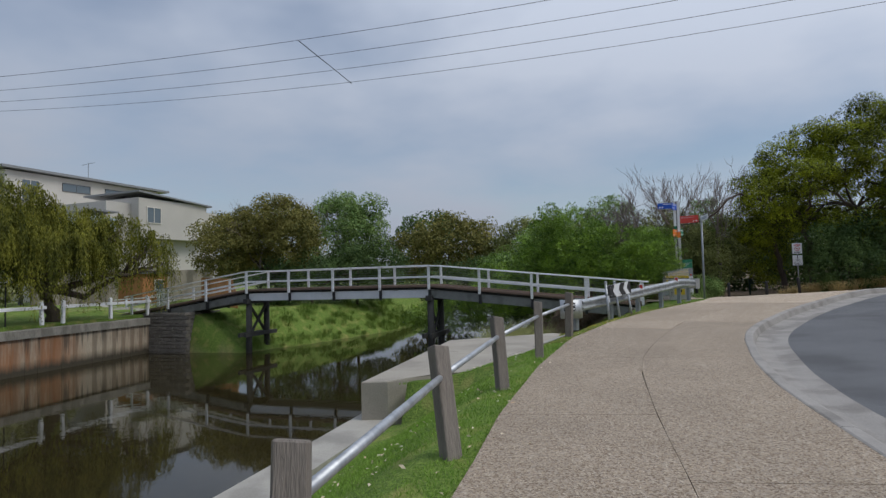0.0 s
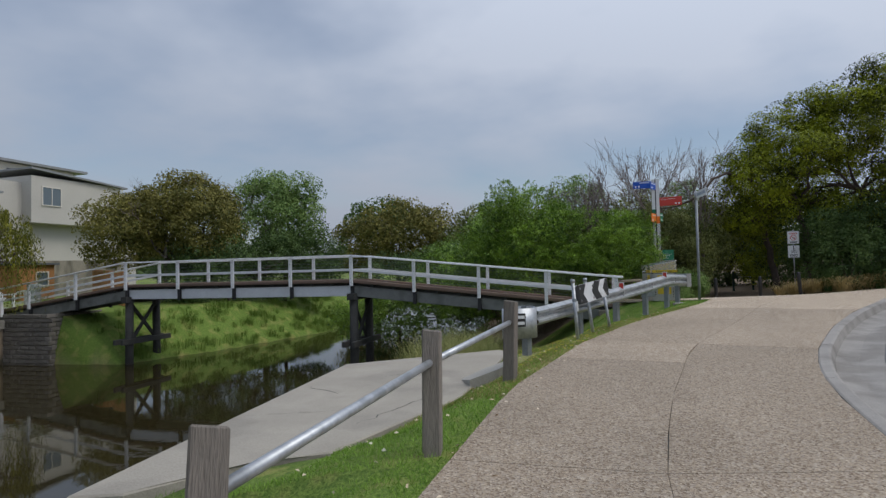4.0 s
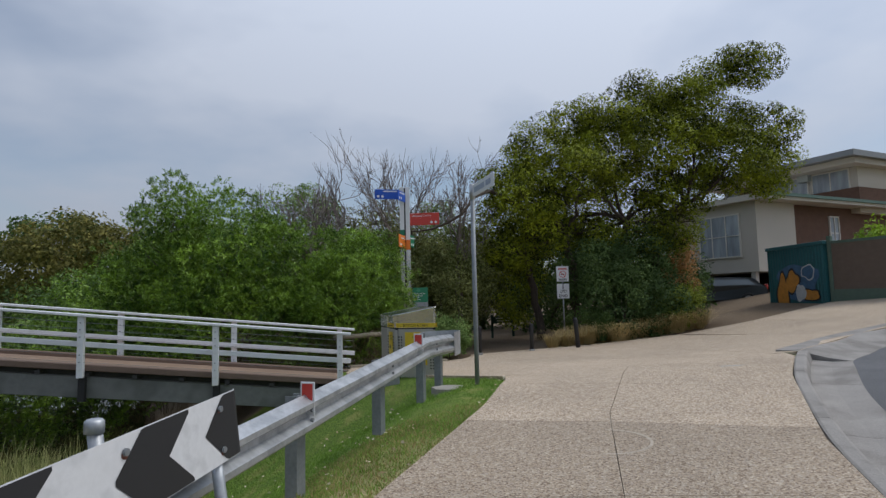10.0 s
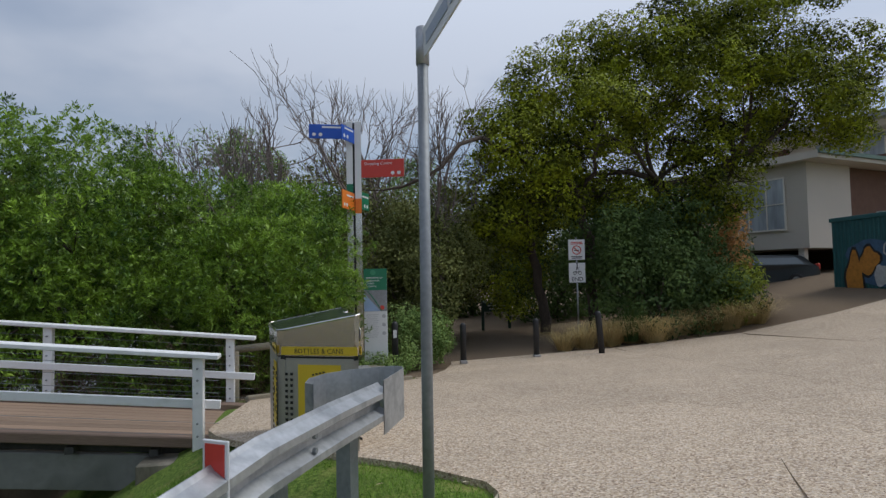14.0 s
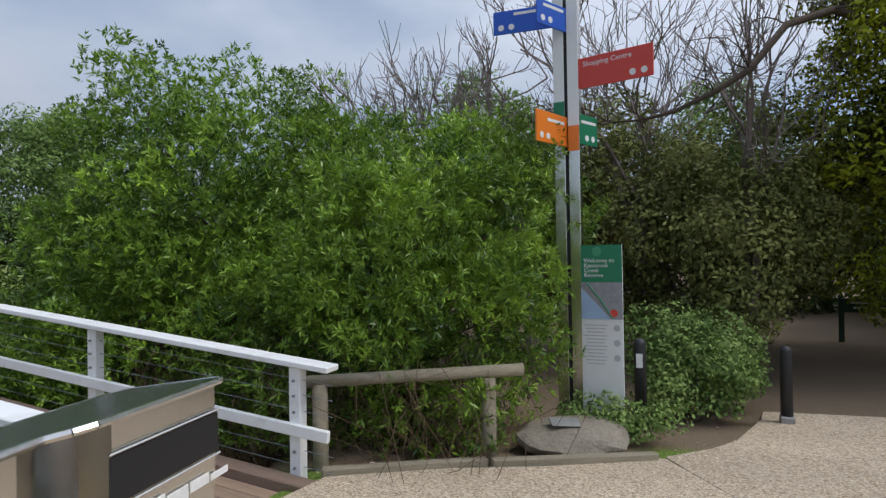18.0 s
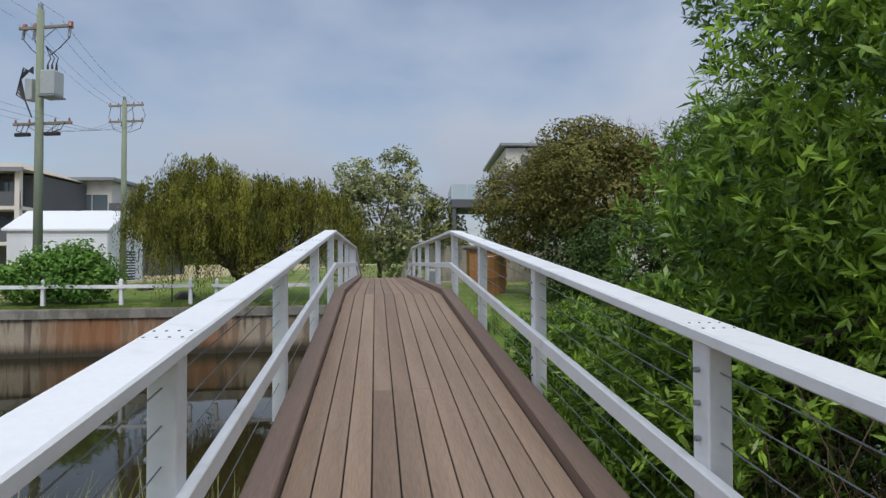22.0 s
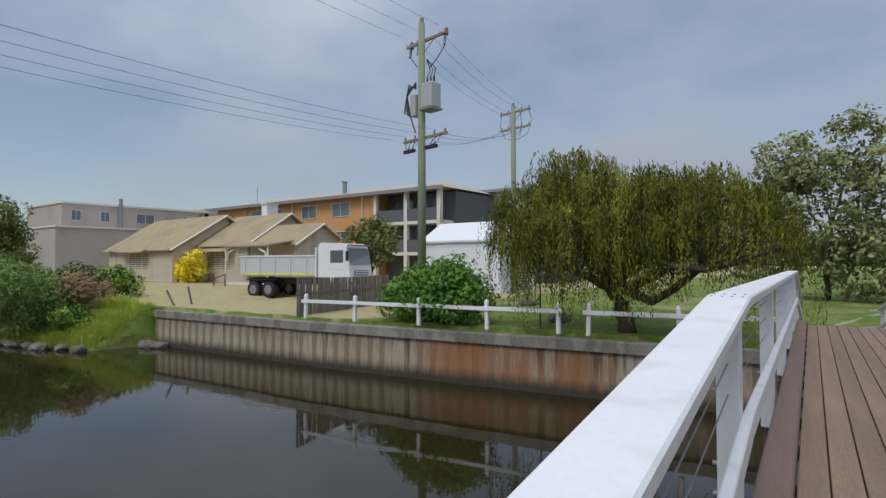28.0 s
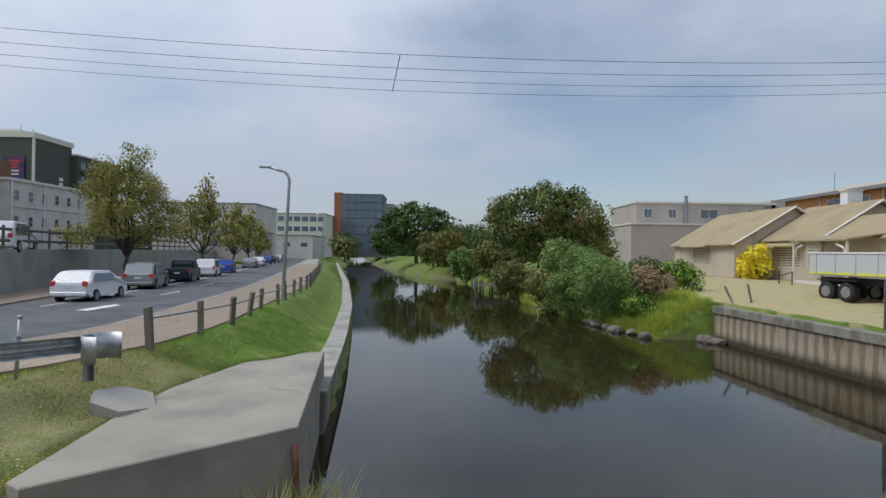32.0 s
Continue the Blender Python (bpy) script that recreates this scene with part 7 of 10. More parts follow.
# lawn blades on the near bank and the verge
def turf(name, label, xs, ys, n, material, h, keep):
    x, y = RNG.uniform(*xs, n), RNG.uniform(*ys, n)
    k = keep(x, y)
    x, y = x[k], y[k]
    z = ground_h(x, y) + 0.0
    base = np.stack([x, y, z], 1)
    d = unit(np.stack([RNG.normal(0, 0.55, len(x)), RNG.normal(0, 0.55, len(x)), np.ones(len(x))], 1))
    hh = h * RNG.uniform(0.5, 1.3, len(x))[:, None]
    s = unit(np.cross(d, RNG.normal(0, 1, d.shape))) * 0.004
    v = np.empty((len(x), 3, 3))
    v[:, 0], v[:, 1], v[:, 2] = base - s, base + s, base + d * hh
    ob = mesh_np(name, v.reshape(-1, 3), np.arange(len(x) * 3).reshape(-1, 3), material)
    return tagged(ob, label, "grass", kind="stuff")


def verge(x, y):
    inner = np.where(y < 10.2, x_east(y) + 0.66, np.where(y < 19.5, -3.6, x_east(y) + 0.1))
    return (x > inner) & (x < x_path(y) - 0.02)


turf("grass", "short green grass on the creek bank", (-5.5, 1.5), (1.0, 26.0), 230000, L_GRASS, 0.05, verge)
turf("dry_grass", "straw-coloured blades among the grass", (-5.5, 1.5), (12.0, 22.0), 110000, L_STRAW, 0.045, verge)
# yellow flowers and fallen leaves on the verge
def scatter(name, label, n, xs, ys, keep, material, size, up=0.03):
    x, y = RNG.uniform(*xs, n), RNG.uniform(*ys, n)
    k = keep(x, y)
    x, y = x[k], y[k]
    p = np.stack([x, y, ground_h(x, y) + up], 1)
    v = leaves_at(p, RNG.normal(0, 1, p.shape) * np.array([1, 1, 0.15]), size, size * 0.5, 0.1)
    ob = mesh_np(name, v, quads(len(p)), material)
    return tagged(ob, label, "litter", kind="stuff")


M_DEAD = leaf_mat("fallen_leaves", (0.25, 0.17, 0.10), (0.55, 0.48, 0.38), 0.8)
scatter("fallen_leaves", "pale fallen leaves on the grass", 900, (-4.5, 1.5), (2, 25), verge, M_DEAD, 0.06)
scatter("yellow_flowers", "tiny yellow flowers in the verge", 1500, (-4.5, -1.5), (15, 21), verge, L_YELLOW, 0.03)
def paved_edge(x, y):
    return (x > x_path(y)) & (x < x_path(y) + 0.25)
xs_ = RNG.uniform(-2.2, 3, 2600); ys_ = RNG.uniform(3, 33, 2600)
k_ = ((xs_ > x_path(ys_)) & (xs_ < x_path(ys_) + RNG.exponential(0.12, 2600)) & (ys_ < 24.5)) | ((ys_ > 29) & (np.abs(xs_ - apron_left(ys_)) < 0.35) & (RNG.random(2600) < 0.7))
p_ = np.stack([xs_[k_], ys_[k_], level(xs_[k_], ys_[k_]) + 0.012], 1)
tagged(mesh_np("path_litter", leaves_at(p_, RNG.normal(0, 1, p_.shape) * np.array([1, 1, 0.08]), 0.05, 0.022, 0.05), quads(len(p_)), M_DEAD), "leaf litter along the paving edge", "litter", kind="stuff")

# ---- west bank planting ----
def willow(x, y, z, ells, label, strands, length, base=(0, 0, -0.1)):
    t = thing("weeping_tree", label, "tree", x, y, z)
    trunk_of(t, base, ells[2:], 0.34, 0.3)
    P, D, T = [], [], []
    for e in ells:
        k = int(strands * e[3] * e[4])
        p, d = shell(e, k, 0.8)
        up = p[:, 2] > e[2] - 0.55 * e[5]
        for q, dd in zip(p[up], d[up]):
            lump = noise.noise((q[0] * 1.1, q[1] * 1.1, q[2] * 0.7))
            if lump < -0.3:
                continue
            # a spray: strands that arch out together and hang
            ln = length * RNG.uniform(0.35, 0.9) * (0.9 + 0.7 * lump)
            # sprays that face up get a lighter tone, top light put into colour
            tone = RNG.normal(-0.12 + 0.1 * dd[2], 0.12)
            for _ in range(6):
                a_ = q + RNG.normal(0, 0.13, 3)
                m = max(3, int(ln / 0.09))
                t_ = np.linspace(0, 1, m)[:, None]
                out = np.array([dd[0], dd[1], 0]) * 0.5 + RNG.normal(0, 0.12, 3) * np.array([1, 1, 0])
                pts = a_ + out * np.sqrt(t_) * ln * 0.4 + np.array([0, 0, 1.0]) * ln * (0.18 * t_ - 1.1 * t_ ** 1.7) + RNG.normal(0, 0.02, (m, 3))
                keep = pts[:, 2] > 0.25
                P.append(pts[keep]); T.append(np.full(int(keep.sum()), tone))
                D.append(np.tile(np.array([dd[0], dd[1], 0.25 + max(dd[2], 0)]), (m, 1))[keep])
    # inner filling, toned darker to put the crown's own shade into its leaves
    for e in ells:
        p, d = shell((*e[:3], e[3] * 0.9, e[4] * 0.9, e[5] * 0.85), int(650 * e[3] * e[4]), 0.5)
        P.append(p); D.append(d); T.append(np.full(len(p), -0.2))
    P, D, T = np.concatenate(P), np.concatenate(D), np.concatenate(T)
    # narrow leaves that hang along the strand and turn their face outwards
    n_ = len(P)
    nn = unit(D + RNG.normal(0, 0.45, (n_, 3)))
    down = unit(np.array([0, 0, -1.0]) + RNG.normal(0, 0.35, (n_, 3)))
    sd = unit(np.cross(down, nn)) * (0.5 * 0.042 * RNG.uniform(0.7, 1.2, n_))[:, None]
    ln_ = (0.16 * RNG.uniform(0.7, 1.3, n_))[:, None]
    v = np.stack([P, P + down * ln_ * 0.5 + sd, P + down * ln_, P + down * ln_ * 0.5 - sd], 1).reshape(-1, 3)
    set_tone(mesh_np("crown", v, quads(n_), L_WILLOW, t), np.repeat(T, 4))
    return t


willow(-28.9, 18.7, gz(-28.9, 18.7), [(0.96, -2.47, 4.58, 1.62, 1.62, 1.12), (1.54, -3.17, 3.57, 1.04, 1.04, 1.04), (0.41, -1.25, 5.58, 1.62, 1.62, 1.12), (0.36, 0.3, 4.79, 1.59, 1.59, 1.1), (1.48, -0.43, 3.85, 1.89, 1.89, 0.9), (0.81, 2.19, 4.8, 1.29, 1.29, 0.99), (1.25, 3.73, 4.69, 1.25, 1.25, 0.95), (1.9, 5.14, 3.88, 1.03, 1.03, 0.97), (2.0, 5.77, 2.89, 0.5, 0.5, 0.84), (1.11, 2.99, 3.5, 1.38, 1.38, 0.8), (1.04, 1.4, 3.7, 1.41, 1.41, 0.8), (1.53, -1.8, 3.0, 1.1, 1.1, 0.7), (-1.89, -2.22, 5.13, 1.92, 1.92, 1.23), (-2.49, 1.0, 4.81, 1.88, 1.88, 1.21), (-1.63, 3.89, 4.51, 1.27, 1.27, 1.02)], "broad weeping willow-myrtle on the lawn by the creek", 36, 2.9, base=(0.2, 0.8, -0.1))
plant("round_hedge", "rounded bright green shrub behind the white rail", "shrub", -27.6, 11.85, -0.1, [(0, 0, 1.1, 1.5, 2.0, 1.2), (0.2, 1.2, 0.9, 1.3, 1.3, 1.0), (0.1, -1.3, 0.9, 1.2, 1.2, 1.0), (0, 0.5, 1.7, 1.0, 1.1, 0.85)], leaf_mat("hedge_leaves", (0.03, 0.075, 0.015), (0.11, 0.19, 0.035)), (0.10, 0.05), 0.4, 190, 1.1, 0.06, floor=0.05)
L_BANK = leaf_mat("banksia_leaves", (0.06, 0.07, 0.03), (0.22, 0.225, 0.105), warm=(0.25, 0.18, 0.08))
plant("banksia", "tall open banksia with grey-green leaves at the bridge's far end", "tree", -45.5, 24.3, gz(-45.5, 24.3), [(0, 0, 5.2, 2.6, 2.8, 3.0), (0.3, -1.6, 7.4, 1.5, 1.5, 1.7), (0.2, 1.5, 8.0, 1.4, 1.3, 1.9), (0, 2.8, 4.8, 1.8, 1.9, 2.4), (0, -2.4, 3.0, 2.2, 2.0, 2.6), (0.4, 1.8, 2.4, 2.0, 2.0, 2.3)], L_BANK, (0.18, 0.06), 0.5, 150, 0.75, 0.18, floor=0.1, twigs=5, cover=0.85)
plant("banksia", "smaller green bush beside the path up from the bridge", "shrub", -44.0, 28.9, gz(-44, 28.9), [(0, 0, 3.9, 1.5, 1.3, 2.2), (0, 0.9, 2.6, 1.3, 1.2, 2.0)], L_OLIVE, (0.15, 0.06), 0.45, 140, 0.9, 0.1, floor=0.1)
# trees on the west bank north of the bridge
plant("bank_tree", "rounded brownish-green tree on the far bank", "tree", -27.5, 35.2, gz(-27.5, 35.2), [(0, 0, 5.4, 3.0, 2.8, 2.4), (-2.4, -0.6, 4.6, 2.2, 2.0, 2.2), (1.9, -0.6, 4.6, 2.0, 2.0, 2.2), (0.6, -0.4, 6.4, 2.0, 1.9, 1.2), (-2.4, -2.6, 4.2, 2.2, 2.0, 2.2)], L_BROWN, (0.13, 0.03), 0.6, 190, 1.0, 0.2, floor=0.3)
plant("bank_tree", "branchy grey-green tree on the far bank", "tree", -25.5, 40.5, gz(-25.5, 40.5), [(0, 0, 5.6, 2.8, 2.6, 2.6), (2.2, -0.4, 5.0, 2.0, 2.0, 2.2), (0.6, 0.3, 7.4, 1.7, 1.6, 1.2), (3.4, -0.2, 6.9, 1.0, 1.0, 1.4)], L_GREY, (0.13, 0.03), 0.6, 130, 0.85, 0.2)
bare_tree(-25.9, 38.6, 0.5, 8.4, 0.5, 5, "bare grey branches among the far-bank trees")
bare_tree(-27.5, 33.6, 0.5, 7.6, 0.6, 5, "bare grey branches at the edge of the far-bank trees", -0.1)
plant("bank_shrub", "dark green shrubs under the far-bank trees", "shrub", -24.5, 35.5, gz(-24.5, 35.5), [(0, 0, 1.8, 2.0, 1.8, 1.9), (1.9, 2.2, 2.0, 1.9, 1.9, 2.0), (-1.6, -1.6, 1.6, 1.6, 1.4, 1.6), (3.0, 4.6, 2.6, 2.0, 2.0, 2.4)], L_DARK, (0.13, 0.05), 0.6, 160, 1.0, 0.1, floor=0.0)
# cabbage palm
cp = thing("cabbage_palm", "small cabbage palm with spiky leaf heads", "palm", -22.6, 38.6, gz(-22.6, 38.6))
part("trunk", tubem([(0, 0, -0.1), (0.1, 0, 2.0), (0, 0.1, 3.6)], [0.12, 0.1, 0.09], 8), M_BARK, cp, smooth=True)
d_ = unit(RNG.normal(0, 1, (260, 3)))
mesh_np("leaf_head", leaves_at(np.tile([0, 0.1, 3.7], (260, 1)) + d_ * 0.1, d_ + np.array([0, 0, 0.25]), 1.05, 0.05, 0.1, 0.1), quads(260), L_GREY, cp)
plant("far_tree", "rounded olive-brown tree upstream", "tree", -23.5, 60.0, 0, [(0, 0, 5.2, 4.4, 3.6, 3.4), (3.6, 0, 4.6, 3.2, 3.0, 3.0), (-3.8, 0.5, 4.0, 3.2, 3.0, 2.8)], L_BROWN, (0.2, 0.07), 0.8, 170, 1.0, 0.25, floor=0.2)
plant("far_tree", "dark tree behind the olive-brown one upstream", "tree", -29.5, 68.0, 0, [(0, 0, 7.6, 3.4, 3.0, 2.4), (2.6, 0, 7.0, 2.2, 2.2, 1.8)], L_DARK, (0.2, 0.08), 0.9, 150, 0.9, 0.3)
plant("far_tree", "green trees along the creek upstream", "tree", -14.0, 58.0, 0, [(0, 0, 4.6, 3.0, 2.6, 2.8), (3.4, 0, 4.0, 2.6, 2.4, 3.0), (-2.6, 1, 3.2, 2.0, 2.0, 2.4), (6.5, 0, 4.0, 2.6, 2.4, 3.4)], L_OLIVE, (0.18, 0.07), 0.8, 150, 1.0, 0.2, floor=0.0)
plant("bank_shrub", "overhanging creek-side scrub upstream", "shrub", -17.5, 45.5, -1.0, [(0, 0, 1.6, 2.6, 1.8, 1.8), (3.6, 0.8, 2.0, 2.6, 2.0, 2.2), (6.5, -1.5, 1.8, 2.4, 2.0, 2.4)], L_DARK, (0.15, 0.05), 0.65, 160, 1.0, 0.1, floor=-1.2)
plant("bank_shrub", "green scrub behind the tall bush", "shrub", -8.4, 36.5, -0.6, [(0, 0, 2.4, 2.2, 1.9, 2.3), (-1.6, -2.2, 1.6, 1.6, 1.6, 1.8), (2.0, 1.4, 3.4, 2.0, 1.8, 2.2)], L_BUSH, (0.14, 0.05), 0.6, 170, 0.9, 0.1, floor=-1.2, cover=0.75)
# rough grass on the far bank
pl = []
for i in range(240):
    y = random.uniform(25.8, 46)
    x = float(x_west(y)) - random.uniform(-0.2, 3.2)
    pl.append((x, y, gz(x, y) - 0.05, random.uniform(0.5, 1.1)))
tufts("bank_grass", "rough green grass along the far bank", pl, leaf_mat("bank_blades", (0.034, 0.066, 0.010), (0.115, 0.155, 0.032), 0.6), 60, 0.6, 0.7, 0.014, "grass", 0.5)
L_HEATH = leaf_mat("heath_leaves", (0.12, 0.085, 0.05), (0.24, 0.18, 0.10))
# south bank: shrubs, rocks and the leaning tree
for x, y, s, mt, lb in ((-20.6, -12.2, 1.9, L_GREY, "grey-green shrub leaning over the bank"), (-22.8, -11.0, 1.0, L_HEATH, "pinkish-brown heath shrub above the bank"), (-21.6, -9.6, 0.8, L_BUSH, "small green shrub in the bank grass"), (-19.2, -16.0, 1.6, L_GREY, "silvery shrub at the water"), (-20.8, -17.5, 1.9, L_GREY, "tall silvery shrub on the bank"), (-18.4, -20.5, 1.6, L_OLIVE, "olive shrub at the water"), (-20.5, -24.0, 2.0, L_GREY, "grey-green shrub on the bank"), (-17.0, -33.0, 1.8, L_OLIVE, "olive shrub by the old jetty"), (-24.5, -16.5, 1.1, L_DARK, "dark green shrub on the lawn edge"), (-26.5, -15.5, 1.0, L_BUSH, "bright green shrub on the lawn edge"), (-17.0, -52.0, 2.4, L_OLIVE, "olive creek-side shrub by the water"), (-14.0, -66.0, 2.4, L_GREY, "olive creek-side shrub by the water"), (-12.5, -80.0, 3.2, L_BROWN, "low creek-side tree by the water"), (-9.0, -88.0, 3.0, L_OLIVE, "low creek-side tree by the water"), (-17.5, -60.0, 3.0, L_DARK, "dark creek-side tree above the water")):
    plant("creek_shrub", lb, "shrub", x, y, gz(x, y), [(0, 0, 0.9 * s, 1.1 * s, 1.0 * s, 0.95 * s), (0.5 * s, 0.5 * s, 1.4 * s, 0.8 * s, 0.8 * s, 0.7 * s), (-0.6 * s, 0.4 * s, 0.8 * s, 0.8 * s, 0.8 * s, 0.8 * s)], mt, (0.12, 0.04), 0.42 * max(1, s / 1.8), 150, 1.0, 0.06, floor=-0.2)
plant("gum_tree", "broad leaning tree on the bank", "tree", -20.0, -38.5, 0, [(0, 0, 7.0, 4.2, 3.4, 2.7), (-4.6, 0, 6.3, 3.2, 3.0, 2.8), (2.8, 0.5, 5.6, 2.8, 2.6, 2.6), (-1.4, 0, 8.6, 2.6, 2.2, 1.6), (-6.2, 0.2, 4.6, 2.0, 2.0, 1.8), (3.9, 0.2, 7.2, 1.7, 1.6, 1.3), (-4.4, 0.3, 8.4, 1.8, 1.7, 1.3), (0.6, 0.8, 3.6, 2.4, 2.0, 1.8)], leaf_mat("gum_leaves", (0.022, 0.03, 0.010), (0.15, 0.17, 0.05)), (0.2, 0.06), 0.75, 190, 1.0, 0.3, base=(-3.5, 0, -0.1), fork=0.5)
plant("pine", "broad dark pine beside the creek", "tree", -4.0, -112.0, 0, [(0, 0, 9.4, 7.5, 6, 4.4), (5.5, 0, 7.5, 4.5, 4, 3.4), (-6.0, 0, 7.6, 4.5, 4, 3.2), (0, 0, 12.0, 4.4, 4, 2.2)], L_DARK, (0.35, 0.12), 1.4, 200, 1.0, 0.5)
for x, y, h in ((14, -118, 5.5), (18, -150, 7), (-16, -100, 8), (-26, -70, 7), (-30, -52, 6), (8, -165, 8)):
    plant("far_tree", "tree beside the creek in the distance", "tree", x, y, 0, [(0, 0, h * 0.6, h * 0.5, h * 0.5, h * 0.42), (h * 0.3, 0, h * 0.75, h * 0.35, h * 0.35, h * 0.3)], L_OLIVE if h < 7 else L_DARK, (0.25, 0.09), 0.9, 150, 1.0, 0.2)
pl = []
for i in range(330):
    y = random.uniform(-30, -6.4) if i < 160 else random.uniform(-13.5, -6.3)
    x = float(x_west(y)) - random.uniform(-0.1, 3.4)
    pl.append((x, y, gz(x, y) - 0.05, random.uniform(0.7, 1.5)))
tufts("bank_grass", "long yellow-green grass spilling down the bank", pl, leaf_mat("spill_blades", (0.13, 0.17, 0.025), (0.33, 0.34, 0.08), 0.6), 75, 0.7, 0.8, 0.016, "grass", 0.7)
for i in range(22):
    y = random.uniform(-14, -5.2) if i > 4 else -6.0 + 0.3 * i
    x = float(x_west(y)) + random.uniform(-0.1, 0.45) if y < -6.2 else -23.9 + random.uniform(-0.4, 0.2)
    bmq = bmesh.new()
    bmesh.ops.create_icosphere(bmq, subdivisions=2, radius=1)
    sx, sy, sz = random.uniform(0.25, 0.55), random.uniform(0.25, 0.45), random.uniform(0.15, 0.3)
    for v in bmq.verts:
        v.co = Vector((v.co.x * sx, v.co.y * sy, v.co.z * sz)) * (1 + 0.3 * noise.noise(v.co * 1.3 + Vector((i, 0, 0))))
    o = part("rock", bmq, M_ROCK)
    o.matrix_world = pose(x, y, WATER + 0.12, random.uniform(-20, 20), 0, random.uniform(0, 180))
    tagged(o, "dark boulder at the water's edge", "rock", "rocks along the bank")
# driftwood
dw_ = part("driftwood", tube(tubem([(0, 0, -0.3), (0.1, 0, 0.4), (0.45, 0.1, 0.75)], [0.06, 0.05, 0.03], 7), [(0.1, 0, 0.4), (-0.4, 0.1, 0.62)], [0.04, 0.02], 7), mat("bleached_wood", (0.55, 0.52, 0.48), 0.8, var=0.15))
dw_.matrix_world = pose(-16.9, -18.6, WATER)
tagged(dw_, "bleached forked branch standing in the water", "driftwood")

# ---- helpers for buildings ----
M_BOARD = mat("cream_weatherboard", (0.56, 0.48, 0.385), 0.75, var=0.08, scale=1.2, fine=20, bump=0.05, second=(0.48, 0.41, 0.33), amount=0.3, patch=0.8)
M_TILE = mat("tan_roof", (0.36, 0.285, 0.165), 0.85, var=0.15, scale=1.0, fine=14, bump=0.15, second=(0.30, 0.245, 0.155), amount=0.5, patch=0.5)
M_TRIM = mat("cream_trim", (0.66, 0.62, 0.55), 0.6, var=0.05, bump=0.02)
M_RENDER_O = mat("orange_render", (0.56, 0.30, 0.125), 0.85, var=0.06, scale=0.7, fine=20, bump=0.05)
M_RENDER_G = mat("taupe_render", (0.42, 0.375, 0.34), 0.85, var=0.06, scale=0.5, fine=20, bump=0.05, second=(0.37, 0.33, 0.30), amount=0.4, patch=0.3)
M_RENDER_W = mat("offwhite_render", (0.60, 0.57, 0.52), 0.85, var=0.06, scale=0.6, fine=20, bump=0.05, second=(0.52, 0.49, 0.45), amount=0.4, patch=0.4)
M_SLATE = mat("dark_grey_cladding", (0.10, 0.105, 0.115), 0.7, var=0.1, bump=0.03)
M_ROOFG = mat("grey_metal_roof", (0.25, 0.255, 0.26), 0.5, 0.3, var=0.08, bump=0.02)
M_ROOFB = mat("beige_tiled_roof", (0.45, 0.40, 0.33), 0.8, var=0.1, bump=0.1)
M_BRICKR = mat("red_brick", (0.33, 0.135, 0.08), 0.9, var=0.2, scale=4, fine=30, bump=0.2)
M_BRICKB = mat("brown_brick", (0.14, 0.075, 0.05), 0.9, var=0.2, scale=4, fine=30, bump=0.2)
M_PALING = mat("grey_palings", (0.20, 0.175, 0.155), 0.95, var=0.3, scale=3, fine=25, bump=0.5, rand=0.25, stretch=(5, 5, 0.5))
M_WBOARD = mat("white_weatherboard", (0.74, 0.76, 0.79), 0.6, var=0.04, bump=0.02)
M_PGREEN = mat("treated_pole", (0.235, 0.27, 0.19), 0.9, var=0.2, scale=2, fine=20, bump=0.4, stretch=(4, 4, 0.4))
M_PORC = mat("brown_insulator", (0.25, 0.06, 0.04), 0.3, var=0.1, bump=0)
M_TANK = mat("transformer_grey", (0.42, 0.45, 0.44), 0.5, 0.2, var=0.08, bump=0.02)
M_CURTAIN = mat("curtain", (0.62, 0.60, 0.57), 0.9, var=0.12, scale=2, fine=20, bump=0.1, stretch=(8, 8, 0.3))


def window(parent, m, w, h, cols=2, rows=1, frame_mat=None, glass=None, name="window", t=0.07):
    """A window standing in a wall that faces local -y: frame, bars and panes."""
    fm, gm = frame_mat or M_TRIM, glass or M_GLASS
    bm = bmesh.new()
    ring = [[bm.verts.new((sx * (w / 2 - k), y, sz * (h / 2 - k))) for sx, sz in ((-1, -1), (1, -1), (1, 1), (-1, 1))] for k, y in ((0, -0.05), (t, -0.05), (t, 0.05), (0, 0.05))]
    for q in range(4):
        for i in range(4):
            bm.faces.new((ring[q][i], ring[q][(i + 1) % 4], ring[(q + 1) % 4][(i + 1) % 4], ring[(q + 1) % 4][i]))
    bmesh.ops.recalc_face_normals(bm, faces=bm.faces[:])
    o = part(name, bm, fm, parent)
    o.matrix_basis = m
    for i in range(1, cols):
        part("glazing_bar", boxm((-w / 2 + w * i / cols, 0, 0), (t * 0.7, 0.09, h - 2 * t)), fm, o)
    for j in range(1, rows):
        part("glazing_bar", boxm((0, 0, -h / 2 + h * j / rows), (w - 2 * t, 0.085, t * 0.6)), fm, o)
    for i in range(cols):
        part("pane", boxm((-w / 2 + w * (i + 0.5) / cols, 0.005, 0), (w / cols - 0.01, 0.03, h - t)), gm, o)
    return o


